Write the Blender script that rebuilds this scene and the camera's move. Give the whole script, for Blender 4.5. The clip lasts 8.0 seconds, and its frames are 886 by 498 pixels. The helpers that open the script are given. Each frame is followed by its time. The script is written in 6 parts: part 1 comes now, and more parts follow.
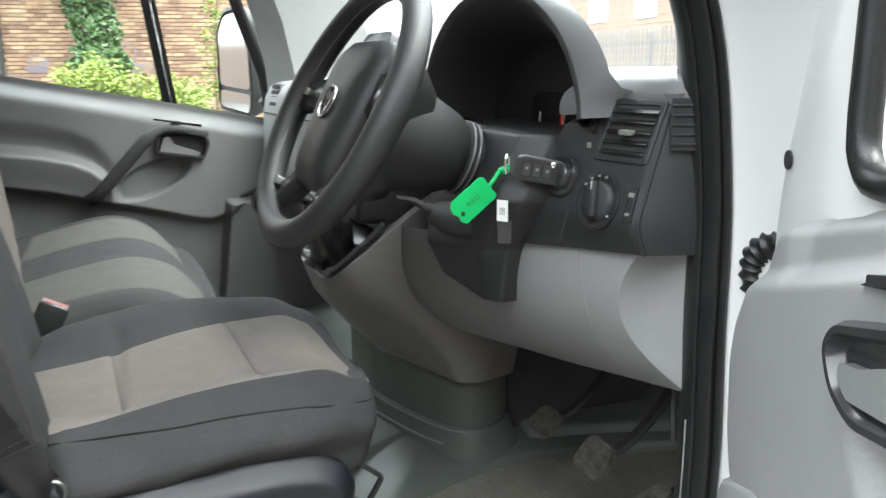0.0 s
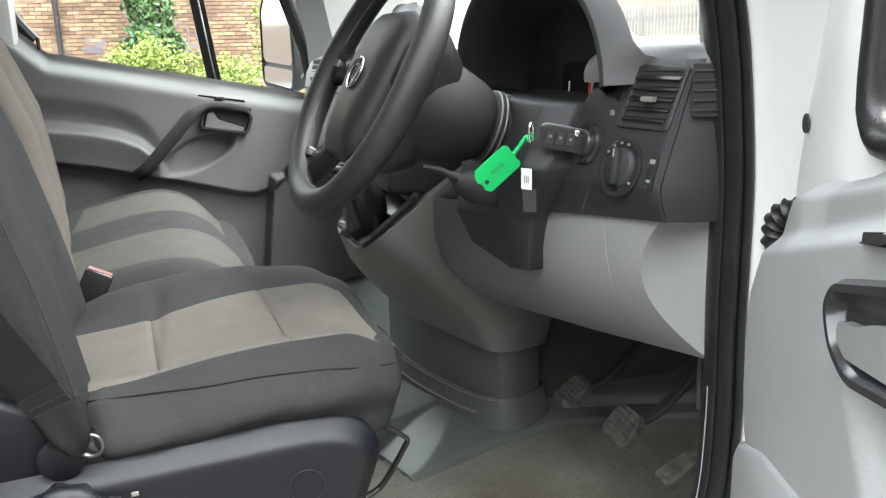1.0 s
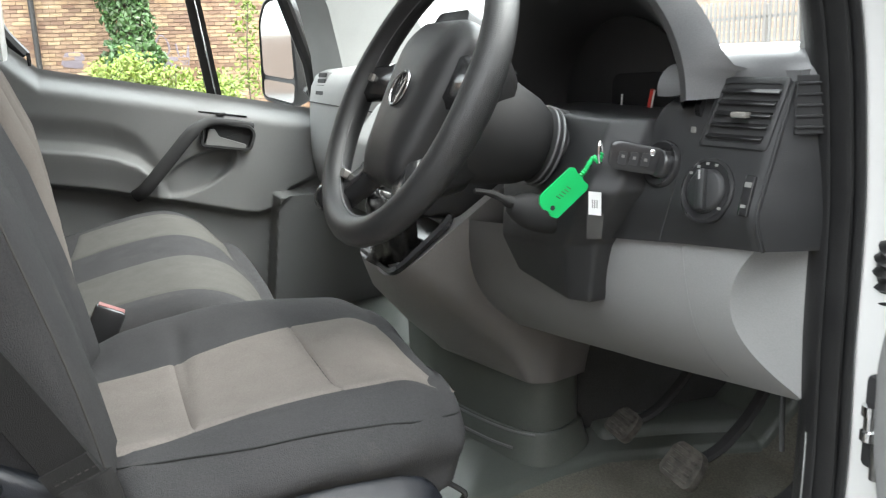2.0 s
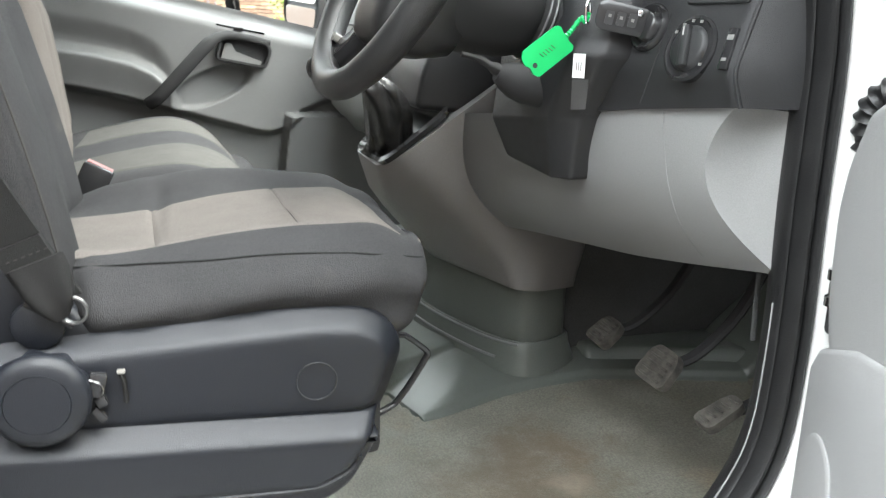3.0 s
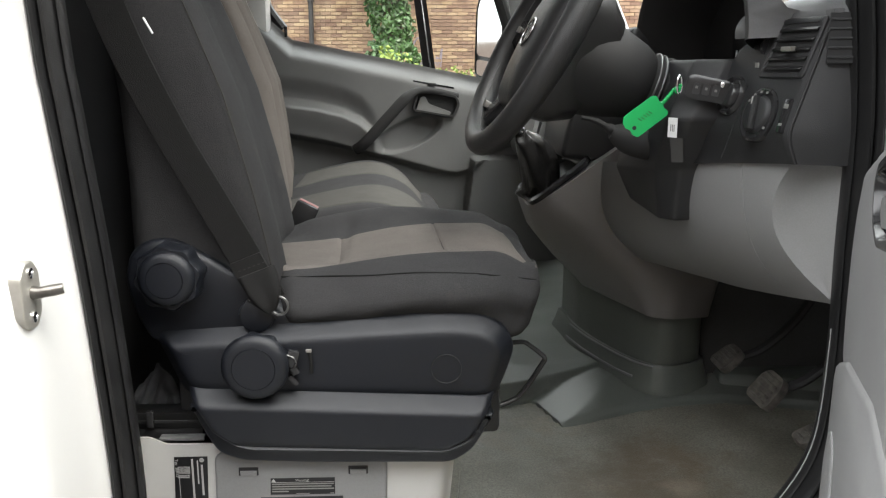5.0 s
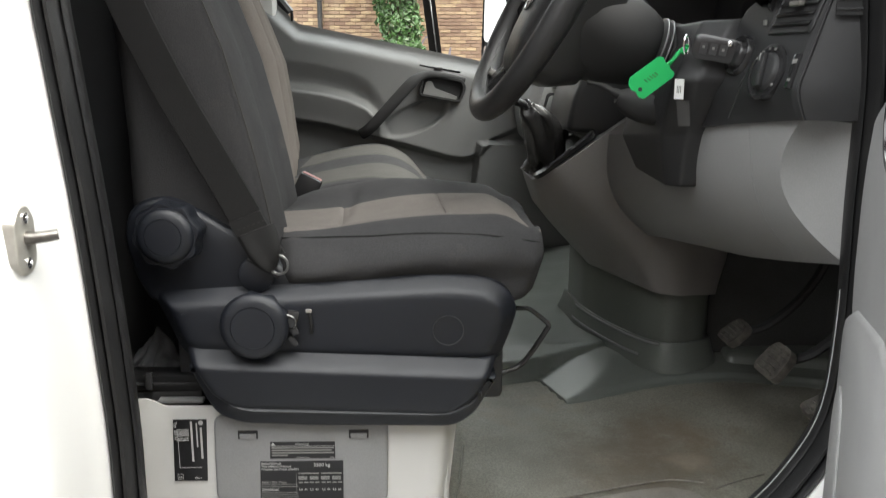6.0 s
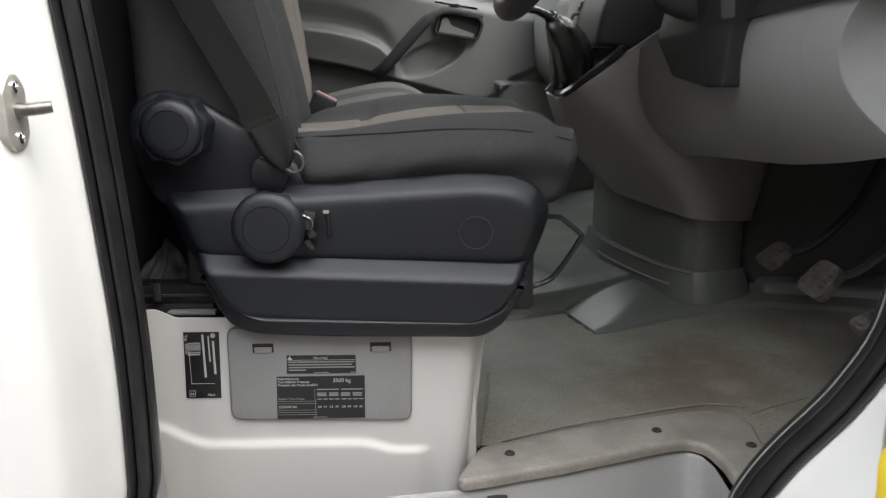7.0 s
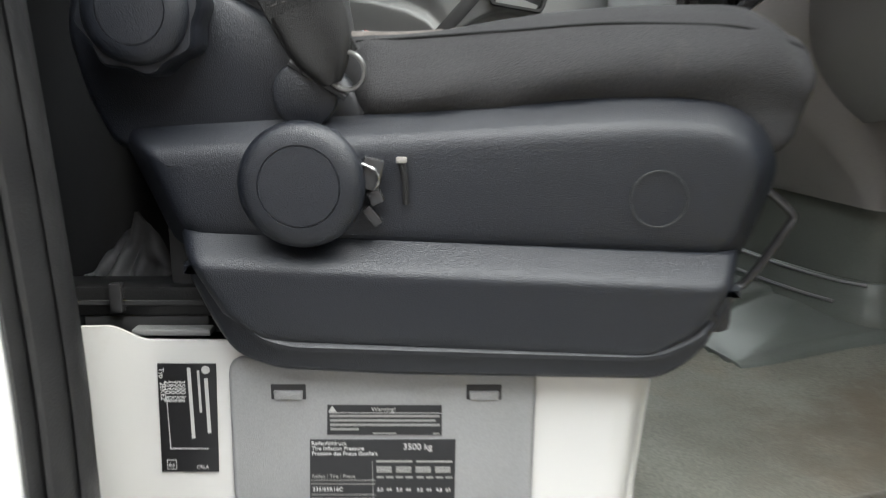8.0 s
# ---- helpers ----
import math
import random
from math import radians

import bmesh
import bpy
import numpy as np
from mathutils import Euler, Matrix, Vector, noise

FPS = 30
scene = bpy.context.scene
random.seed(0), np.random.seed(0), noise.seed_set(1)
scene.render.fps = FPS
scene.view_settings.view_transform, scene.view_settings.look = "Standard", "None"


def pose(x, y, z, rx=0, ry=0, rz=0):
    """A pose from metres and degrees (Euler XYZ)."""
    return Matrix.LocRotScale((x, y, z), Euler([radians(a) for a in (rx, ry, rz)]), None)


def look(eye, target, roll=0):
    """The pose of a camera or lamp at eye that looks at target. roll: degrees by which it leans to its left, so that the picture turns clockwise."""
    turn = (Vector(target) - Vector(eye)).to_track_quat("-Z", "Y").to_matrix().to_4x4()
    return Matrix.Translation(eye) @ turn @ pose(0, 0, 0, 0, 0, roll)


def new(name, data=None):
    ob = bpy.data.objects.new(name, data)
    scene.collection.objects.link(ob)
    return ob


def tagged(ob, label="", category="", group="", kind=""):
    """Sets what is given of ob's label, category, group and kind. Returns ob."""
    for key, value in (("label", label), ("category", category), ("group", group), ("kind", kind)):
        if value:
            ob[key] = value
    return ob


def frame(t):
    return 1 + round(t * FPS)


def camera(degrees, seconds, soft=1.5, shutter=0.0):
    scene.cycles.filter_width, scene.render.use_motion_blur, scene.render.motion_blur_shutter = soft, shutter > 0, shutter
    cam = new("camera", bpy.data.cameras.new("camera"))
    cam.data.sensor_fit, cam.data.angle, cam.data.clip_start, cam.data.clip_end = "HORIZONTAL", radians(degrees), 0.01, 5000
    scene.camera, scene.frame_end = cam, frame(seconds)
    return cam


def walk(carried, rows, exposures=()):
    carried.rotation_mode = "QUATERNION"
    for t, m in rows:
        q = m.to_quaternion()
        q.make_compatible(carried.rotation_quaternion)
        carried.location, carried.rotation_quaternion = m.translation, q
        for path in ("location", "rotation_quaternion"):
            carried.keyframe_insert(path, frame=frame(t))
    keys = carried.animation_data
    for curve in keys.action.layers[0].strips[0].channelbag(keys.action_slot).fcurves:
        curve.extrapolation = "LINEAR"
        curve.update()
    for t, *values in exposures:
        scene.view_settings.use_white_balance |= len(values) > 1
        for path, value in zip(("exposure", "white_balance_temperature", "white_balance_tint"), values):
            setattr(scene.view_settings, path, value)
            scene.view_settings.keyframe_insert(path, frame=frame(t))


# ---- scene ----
cam = camera(57.0, 8.0, soft=1.2, shutter=0.4)
PATH = [
    (0, (0.032, 0.074, 1.491), (0.732, 1.898, 1.06), -0.7),
    (0.5, (0.036, 0.028, 1.488), (0.602, 1.893, 1.039), -1.5),
    (1, (0.054, 0.047, 1.483), (0.634, 1.899, 1.0), -1.5),
    (1.2, (0.046, 0.056, 1.489), (0.644, 1.900, 0.998), -1.4),
    (2.3, (-0.001, 0.19, 1.485), (0.627, 2.034, 1.032), -2.1),
    (2.5, (0.009, 0.179, 1.45), (0.637, 2.019, 0.982), -1.4),
    (3, (0.048, 0.126, 1.35), (0.61, 1.979, 0.848), 1.7),
    (3.5, (0.088, 0.04, 1.363), (0.394, 1.937, 0.808), 1.3),
    (4, (0.086, -0.079, 1.381), (0.247, 1.842, 0.847), 0.4),
    (4.5, (0.097, -0.123, 1.399), (0.196, 1.821, 0.941), 0.2),
    (5.8, (0.109, -0.115, 1.367), (0.163, 1.84, 0.95), -0.0),
    (6, (0.112, -0.118, 1.345), (0.162, 1.836, 0.922), 0.1),
    (6.5, (0.117, -0.115, 1.292), (0.147, 1.835, 0.849), -0.4),
    (7, (0.096, -0.068, 1.247), (0.116, 1.871, 0.758), -0.5),
    (7.5, (0.05, 0.105, 1.178), (0.061, 2.05, 0.712), -0.4),
    (8, (0.009, 0.299, 1.125), (-0.017, 2.25, 0.687), -0.2),
]
walk(cam, [(t, look(eye, target, roll)) for t, eye, target, roll in PATH],
     exposures=[(0, 2.50, 6250, 5), (0.5, 2.67, 6300, 5), (1, 2.62, 6350, 5), (2.5, 2.60, 6350, 7), (3, 3.09, 6350, 6), (3.5, 3.15, 6350, 6), (4, 2.32, 6350, 9), (4.5, 1.82, 6550, 9), (6, 1.98, 6600, 8), (6.5, 1.79, 6550, 9), (7, 1.76, 6500, 10), (7.5, 1.98, 6450, 8), (8, 2.58, 6400, 7)])


# ---- world and light ----
world = bpy.data.worlds.new("world")
scene.world = world
world.use_nodes = True
wn = world.node_tree.nodes
sky = wn.new("ShaderNodeTexSky")
sky.sky_type = "NISHITA"
sky.sun_disc = False
sky.sun_elevation = radians(52)
sky.sun_rotation = radians(130)
sky.air_density, sky.dust_density, sky.ozone_density = 1.0, 4.0, 1.0
mixw = wn.new("ShaderNodeMix")
mixw.data_type = "RGBA"
mixw.inputs[0].default_value = 0.8
world.node_tree.links.new(sky.outputs[0], mixw.inputs[6])
# cloud cover, brighter overhead than at the horizon
wtc = wn.new("ShaderNodeTexCoord")
wsep = wn.new("ShaderNodeSeparateXYZ")
world.node_tree.links.new(wtc.outputs["Generated"], wsep.inputs[0])
wmap = wn.new("ShaderNodeMapRange")
wmap.inputs[1].default_value, wmap.inputs[2].default_value = 0.0, 1.0
wmap.inputs[3].default_value, wmap.inputs[4].default_value = 0.42, 2.15
world.node_tree.links.new(wsep.outputs["Z"], wmap.inputs[0])
cloud = wn.new("ShaderNodeVectorMath")
cloud.operation = "SCALE"
cloud.inputs[0].default_value = (9.2, 9.3, 9.4)
world.node_tree.links.new(wmap.outputs[0], cloud.inputs["Scale"])
world.node_tree.links.new(cloud.outputs[0], mixw.inputs[7])
world.node_tree.links.new(mixw.outputs[2], wn["Background"].inputs[0])
wn["Background"].inputs[1].default_value = 0.15

sun = new("sun", bpy.data.lights.new("sun", "SUN"))
sun.data.energy, sun.data.angle, sun.data.color = 1.0, radians(25), (1.0, 0.97, 0.92)
sun.matrix_world = look((5, -1.5, 11), (0, 1, 1))

# ---- materials ----


def material(name, color, rough=0.5, metal=0.0, second=None, scale=8.0, amount=0.5, grain=0.0, grain_scale=900.0,
             vary=0.0, spec=0.5, stain=None, stain_scale=3.0, stain_cut=0.55, coat=0.0, speck=0.07, uneven=0.07):
    """A surface: base colour mixed with a second one by soft noise, an optional stain, fine grain as bump, and a change from piece to piece."""
    m = bpy.data.materials.new(name)
    m.use_nodes = True
    n, l = m.node_tree.nodes, m.node_tree.links
    b = n["Principled BSDF"]
    b.inputs["Roughness"].default_value, b.inputs["Metallic"].default_value = rough, metal
    b.inputs["Specular IOR Level"].default_value = spec
    b.inputs["Coat Weight"].default_value = coat
    tc = n.new("ShaderNodeTexCoord")
    noise_a = n.new("ShaderNodeTexNoise")
    noise_a.inputs["Scale"].default_value, noise_a.inputs["Detail"].default_value = scale, 6
    l.new(tc.outputs["Object"], noise_a.inputs["Vector"])
    second = second or tuple(c * 0.8 for c in color)
    mix = n.new("ShaderNodeMix")
    mix.data_type = "RGBA"
    mix.inputs[6].default_value, mix.inputs[7].default_value = (*color, 1), (*second, 1)
    ramp = n.new("ShaderNodeMapRange")
    ramp.inputs[1].default_value, ramp.inputs[2].default_value = 0.35, 0.7
    ramp.inputs[4].default_value = amount
    l.new(noise_a.outputs[0], ramp.inputs[0])
    l.new(ramp.outputs[0], mix.inputs[0])
    out = mix.outputs[2]
    if stain:
        noise_b = n.new("ShaderNodeTexNoise")
        noise_b.inputs["Scale"].default_value, noise_b.inputs["Detail"].default_value = stain_scale, 8
        noise_b.inputs["Roughness"].default_value = 0.65
        l.new(tc.outputs["Object"], noise_b.inputs["Vector"])
        r2 = n.new("ShaderNodeMapRange")
        r2.inputs[1].default_value, r2.inputs[2].default_value = stain_cut, stain_cut + 0.16
        r2.inputs[4].default_value = 0.8
        l.new(noise_b.outputs[0], r2.inputs[0])
        mix2 = n.new("ShaderNodeMix")
        mix2.data_type = "RGBA"
        mix2.inputs[7].default_value = (*stain, 1)
        l.new(out, mix2.inputs[6])
        l.new(r2.outputs[0], mix2.inputs[0])
        out = mix2.outputs[2]
    if vary:
        info = n.new("ShaderNodeObjectInfo")
        geo = n.new("ShaderNodeNewGeometry")
        add = n.new("ShaderNodeMath")
        add.operation = "ADD"
        l.new(info.outputs["Random"], add.inputs[0])
        l.new(geo.outputs["Random Per Island"], add.inputs[1])
        frac = n.new("ShaderNodeMath")
        frac.operation = "FRACT"
        l.new(add.outputs[0], frac.inputs[0])
        r3 = n.new("ShaderNodeMapRange")
        r3.inputs[3].default_value, r3.inputs[4].default_value = 1 - vary, 1 + vary
        l.new(frac.outputs[0], r3.inputs[0])
        hsv = n.new("ShaderNodeHueSaturation")
        l.new(r3.outputs[0], hsv.inputs["Value"])
        r4 = n.new("ShaderNodeMapRange")
        r4.inputs[3].default_value, r4.inputs[4].default_value = 0.5 - vary * 0.04, 0.5 + vary * 0.04
        l.new(frac.outputs[0], r4.inputs[0])
        l.new(r4.outputs[0], hsv.inputs["Hue"])
        l.new(out, hsv.inputs["Color"])
        out = hsv.outputs[0]
    if grain:
        noise_d = n.new("ShaderNodeTexNoise")
        noise_d.inputs["Scale"].default_value, noise_d.inputs["Detail"].default_value = min(grain_scale * 0.6, 800), 4
        l.new(tc.outputs["Object"], noise_d.inputs["Vector"])
        rs = n.new("ShaderNodeMapRange")
        rs.inputs[1].default_value, rs.inputs[2].default_value = 0.3, 0.7
        rs.inputs[3].default_value, rs.inputs[4].default_value = 1 - speck, 1 + speck
        l.new(noise_d.outputs[0], rs.inputs[0])
        tone = n.new("ShaderNodeVectorMath")
        tone.operation = "SCALE"
        l.new(out, tone.inputs[0])
        l.new(rs.outputs[0], tone.inputs["Scale"])
        out = tone.outputs[0]
    l.new(out, b.inputs["Base Color"])
    rr = n.new("ShaderNodeMapRange")
    rr.inputs[3].default_value, rr.inputs[4].default_value = max(0.02, rough - uneven), min(1.0, rough + uneven)
    l.new(noise_a.outputs[0], rr.inputs[0])
    l.new(rr.outputs[0], b.inputs["Roughness"])
    if grain:
        noise_c = n.new("ShaderNodeTexNoise")
        noise_c.inputs["Scale"].default_value, noise_c.inputs["Detail"].default_value = grain_scale, 2
        l.new(tc.outputs["Object"], noise_c.inputs["Vector"])
        bump = n.new("ShaderNodeBump")
        bump.inputs["Strength"].default_value, bump.inputs["Distance"].default_value = grain, 0.001
        l.new(noise_c.outputs[0], bump.inputs["Height"])
        l.new(bump.outputs[0], b.inputs["Normal"])
    return m


def glass_material(name, tint=(1, 1, 1)):
    m = bpy.data.materials.new(name)
    m.use_nodes = True
    n, l = m.node_tree.nodes, m.node_tree.links
    out = n["Material Output"]
    n.remove(n["Principled BSDF"])
    clear, shiny, mix, facing = (n.new("ShaderNodeBsdfTransparent"), n.new("ShaderNodeBsdfGlossy"), n.new("ShaderNodeMixShader"), n.new("ShaderNodeLayerWeight"))
    clear.inputs[0].default_value = (*tint, 1)
    shiny.inputs["Roughness"].default_value = 0.02
    power = n.new("ShaderNodeMath")
    power.operation = "POWER"
    power.inputs[1].default_value = 5.0
    l.new(facing.outputs["Facing"], power.inputs[0])
    rise = n.new("ShaderNodeMapRange")
    rise.inputs[3].default_value = 0.025
    l.new(power.outputs[0], rise.inputs[0])
    l.new(rise.outputs[0], mix.inputs[0])
    l.new(clear.outputs[0], mix.inputs[1])
    l.new(shiny.outputs[0], mix.inputs[2])
    l.new(mix.outputs[0], out.inputs[0])
    return m


M_white = material("white_paint", (0.625, 0.625, 0.615), 0.28, second=(0.615, 0.615, 0.603), scale=2.5, coat=0.4, uneven=0.01)
M_box = material("off_white_enamel", (0.485, 0.481, 0.466), 0.45, second=(0.455, 0.45, 0.434), scale=6, coat=0.05, stain=(0.42, 0.402, 0.37), stain_scale=11, stain_cut=0.66)
M_shell = material("charcoal_plastic", (0.0098, 0.0112, 0.0150), 0.30, spec=0.42, second=(0.0083, 0.0095, 0.0128), grain=0.5, grain_scale=1400, speck=0.10, uneven=0.03, stain=(0.028, 0.028, 0.029), stain_scale=22, stain_cut=0.68)
M_dashb = material("black_grained_plastic", (0.0235, 0.024, 0.0252), 0.42, grain=0.5, grain_scale=1400, second=(0.028, 0.028, 0.030), uneven=0.03)
M_hub = material("black_airbag_plastic", (0.022, 0.022, 0.0226), 0.36, grain=0.4, grain_scale=1400, second=(0.026, 0.026, 0.0266), uneven=0.03)
M_gloss = material("black_gloss_plastic", (0.0216, 0.0216, 0.0228), 0.22, second=(0.0336, 0.0336, 0.0348))
M_hood = material("dark_cowl_plastic", (0.145, 0.146, 0.150), 0.25, spec=0.7, grain=0.25, grain_scale=1200, uneven=0.03)
M_grey = material("grey_grained_plastic", (0.235, 0.235, 0.235), 0.46, grain=0.4, grain_scale=1300, second=(0.212, 0.212, 0.212), stain=(0.264, 0.261, 0.253), stain_scale=14, stain_cut=0.66)
M_console = material("warm_grey_plastic", (0.232, 0.220, 0.218), 0.40, grain=0.4, grain_scale=1300, second=(0.208, 0.198, 0.196), uneven=0.03)
M_doortrim = material("mid_grey_door_plastic", (0.176, 0.178, 0.178), 0.62, spec=0.35, grain=0.4, grain_scale=1300, second=(0.158, 0.160, 0.160), uneven=0.03)
M_doorlow = material("lower_door_plastic", (0.1688, 0.17, 0.1675), 0.55, grain=0.4, grain_scale=1300)
M_flap = material("grey_flap_plastic", (0.23, 0.23, 0.2334), 0.5, grain=0.3, grain_scale=1300)
M_fab_dark = material("charcoal_cloth", (0.0375, 0.037, 0.038), 0.95, grain=0.9, grain_scale=1000, speck=0.14, second=(0.030, 0.0297, 0.031), scale=20, spec=0.15, stain=(0.054, 0.050, 0.047), stain_scale=12, stain_cut=0.6)
M_fab_grey = material("taupe_grey_cloth", (0.128, 0.115, 0.106), 0.95, grain=0.9, grain_scale=900, speck=0.10, second=(0.107, 0.096, 0.089), scale=30, spec=0.12, stain=(0.104, 0.091, 0.082), stain_scale=10, stain_cut=0.6)
# the taupe seat cloth, darkened so its colour carries the bench's shade
M_fab_shaded = material("shaded_taupe_cloth", (0.075, 0.073, 0.067), 0.95, grain=0.9, grain_scale=900, speck=0.10, second=(0.062, 0.060, 0.055), scale=30, spec=0.12)
# charcoal cloth again, with the warm light on it put into the colour
M_fab_lit = material("lit_charcoal_cloth", (0.1235, 0.1079, 0.0975), 0.95, grain=0.9, grain_scale=900, speck=0.10, second=(0.104, 0.091, 0.0819), scale=20, spec=0.15)
M_seam = material("light_seam", (0.045, 0.043, 0.041), 0.9, spec=0.1)
M_thread = material("seam_thread", (0.02, 0.02, 0.02), 0.9, spec=0.1)
M_belt = material("black_webbing", (0.0099, 0.00968, 0.00968), 0.65, spec=0.2, grain=0.9, grain_scale=1600, second=(0.0132, 0.01298, 0.01265))
M_floor = material("rubber_floor_mat", (0.20, 0.196, 0.166), 0.42, second=(0.138, 0.130, 0.105), scale=9, amount=1.0, grain=0.7, grain_scale=500, speck=0.28, stain=(0.188, 0.158, 0.116), stain_scale=6.5, stain_cut=0.54)


def spot(m, center, radius, color):
    """A dirty spot of its own shape on a material, at a place."""
    n, l = m.node_tree.nodes, m.node_tree.links
    b = n["Principled BSDF"]
    old = b.inputs["Base Color"].links[0].from_socket
    tc = n.new("ShaderNodeTexCoord")
    dist = n.new("ShaderNodeVectorMath")
    dist.operation = "DISTANCE"
    dist.inputs[1].default_value = center
    l.new(tc.outputs["Object"], dist.inputs[0])
    noise_s = n.new("ShaderNodeTexNoise")
    noise_s.inputs["Scale"].default_value, noise_s.inputs["Detail"].default_value = 16, 9
    noise_s.inputs["Roughness"].default_value = 0.7
    l.new(tc.outputs["Object"], noise_s.inputs["Vector"])
    fall = n.new("ShaderNodeMapRange")
    fall.inputs[1].default_value, fall.inputs[2].default_value = radius, radius * 0.2
    fall.inputs[3].default_value, fall.inputs[4].default_value = -0.35, 0.10
    l.new(dist.outputs["Value"], fall.inputs[0])
    add = n.new("ShaderNodeMath")
    l.new(fall.outputs[0], add.inputs[0])
    l.new(noise_s.outputs[0], add.inputs[1])
    cut = n.new("ShaderNodeMapRange")
    cut.inputs[1].default_value, cut.inputs[2].default_value, cut.inputs[4].default_value = 0.42, 0.66, 0.75
    l.new(add.outputs[0], cut.inputs[0])
    mix = n.new("ShaderNodeMix")
    mix.data_type = "RGBA"
    mix.inputs[7].default_value = (*color, 1)
    l.new(old, mix.inputs[6])
    l.new(cut.outputs[0], mix.inputs[0])
    l.new(mix.outputs[2], b.inputs["Base Color"])


spot(M_floor, (0.53, 1.13, 0.748), 0.21, (0.140, 0.103, 0.068))
spot(M_floor, (0.44, 1.07, 0.745), 0.30, (0.120, 0.098, 0.072))
spot(M_floor, (0.53, 1.065, 0.748), 0.075, (0.27, 0.235, 0.185))
M_tunnel = material("moulded_rubber", (0.122, 0.134, 0.120), 0.36, spec=0.45, second=(0.113, 0.124, 0.111), scale=4, amount=0.6, grain=0.3, grain_scale=800, uneven=0.02)
M_sill = material("dusty_sill_plastic", (0.215, 0.201, 0.180), 0.5, second=(0.155, 0.140, 0.122), scale=22, amount=1.0, grain=0.6, grain_scale=700, speck=0.16, stain=(0.26, 0.234, 0.198), stain_scale=16, stain_cut=0.56)
M_step = material("step_plastic", (0.295, 0.295, 0.292), 0.5, grain=0.4, grain_scale=1000, second=(0.265, 0.265, 0.262), stain=(0.235, 0.229, 0.218), stain_scale=8, stain_cut=0.6)
M_rubber = material("black_rubber", (0.011, 0.011, 0.01155), 0.36, spec=0.35, grain=0.3, grain_scale=600, second=(0.022, 0.022, 0.022), scale=25)
M_lining = material("matt_black_lining", (0.042, 0.042, 0.043), 0.6, second=(0.034, 0.034, 0.035), grain=0.4, grain_scale=1200)
M_rim = material("grained_rim", (0.023, 0.023, 0.0236), 0.40, second=(0.029, 0.029, 0.029), scale=30, grain=0.6, grain_scale=900)
M_metal = material("zinc_metal", (0.60, 0.58, 0.53), 0.38, metal=0.7, second=(0.46, 0.44, 0.39), scale=60, amount=0.8)
M_chrome = material("chrome", (0.75, 0.75, 0.76), 0.12, metal=1.0)
M_dull_steel = material("dull_steel", (0.24, 0.24, 0.235), 0.34, metal=0.9, second=(0.14, 0.14, 0.135), scale=90, amount=0.8)
M_satin = material("satin_silver_plastic", (0.28, 0.27, 0.25), 0.35, metal=0.3)
M_worn = material("worn_pedal_rubber", (0.105, 0.097, 0.085), 0.5, second=(0.035, 0.033, 0.030), scale=70, amount=0.95, grain=0.6, grain_scale=500)
M_black = material("matt_black", (0.032, 0.032, 0.033), 0.7, spec=0.25)
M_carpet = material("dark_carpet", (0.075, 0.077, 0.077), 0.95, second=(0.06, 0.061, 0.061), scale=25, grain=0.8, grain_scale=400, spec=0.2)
M_green = material("green_key_tag_plastic", (0.012, 0.42, 0.11), 0.4, second=(0.010, 0.37, 0.095), scale=60)
M_label = material("white_label", (0.82, 0.82, 0.82), 0.5, second=(0.76, 0.76, 0.76))
M_sticker = material("black_sticker", (0.014, 0.014, 0.015), 0.3)
M_print = material("white_print", (0.42, 0.42, 0.41), 0.5)
M_faint = material("faint_print", (0.22, 0.22, 0.21), 0.5)
M_red = material("red_plastic", (0.20, 0.06, 0.052), 0.45)
M_arc = material("red_dial_print", (0.62, 0.05, 0.035), 0.5)
M_yellow = material("yellow_cloth", (0.85, 0.62, 0.01), 0.9, second=(0.75, 0.5, 0.01), grain=1.0, grain_scale=500, scale=20)
M_glass = glass_material("clear_glass", (0.97, 0.985, 0.975))
M_gauge = material("gauge_face", (0.010, 0.010, 0.011), 0.6, spec=0.1)
M_mirror = material("mirror_glass", (0.9, 0.9, 0.9), 0.02, metal=1.0, second=(0.88, 0.88, 0.88))
M_headliner = material("grey_headliner", (0.50, 0.50, 0.485), 0.9, grain=0.6, grain_scale=700)
M_pillar = material("light_grey_pillar_trim", (0.2812, 0.2875, 0.2812), 0.6, grain=0.4, grain_scale=1100)
M_brick = material("weathered_brick", (0.235, 0.142, 0.088), 0.85, second=(0.36, 0.258, 0.172), scale=3.1, amount=0.9, grain=0.6, grain_scale=120, vary=0.33, stain=(0.15, 0.095, 0.066), stain_scale=2.3, stain_cut=0.57)
M_mortar = material("mortar", (0.25, 0.175, 0.13), 0.95, second=(0.22, 0.165, 0.125), scale=8, grain=0.8, grain_scale=90)
# for the two plain walls added to the yard
M_yard = material("added_dark_wall", (0.13, 0.10, 0.085), 0.9, second=(0.10, 0.078, 0.066), scale=3, grain=0.6, grain_scale=90)
M_brick_far = material("pale_brick", (0.30, 0.215, 0.15), 0.85, second=(0.36, 0.27, 0.20), scale=3, vary=0.2)
M_asphalt = material("asphalt", (0.055, 0.055, 0.055), 0.9, second=(0.07, 0.069, 0.067), scale=2, grain=1.0, grain_scale=90)
M_ivy = material("ivy_leaves", (0.055, 0.105, 0.030), 0.45, second=(0.030, 0.066, 0.020), scale=2, vary=0.5)
M_shrub = material("yellow_green_leaves", (0.15, 0.20, 0.025), 0.5, second=(0.08, 0.12, 0.016), scale=2, vary=0.4)
M_bark = material("bark", (0.12, 0.09, 0.065), 0.9, grain=0.9, grain_scale=60)
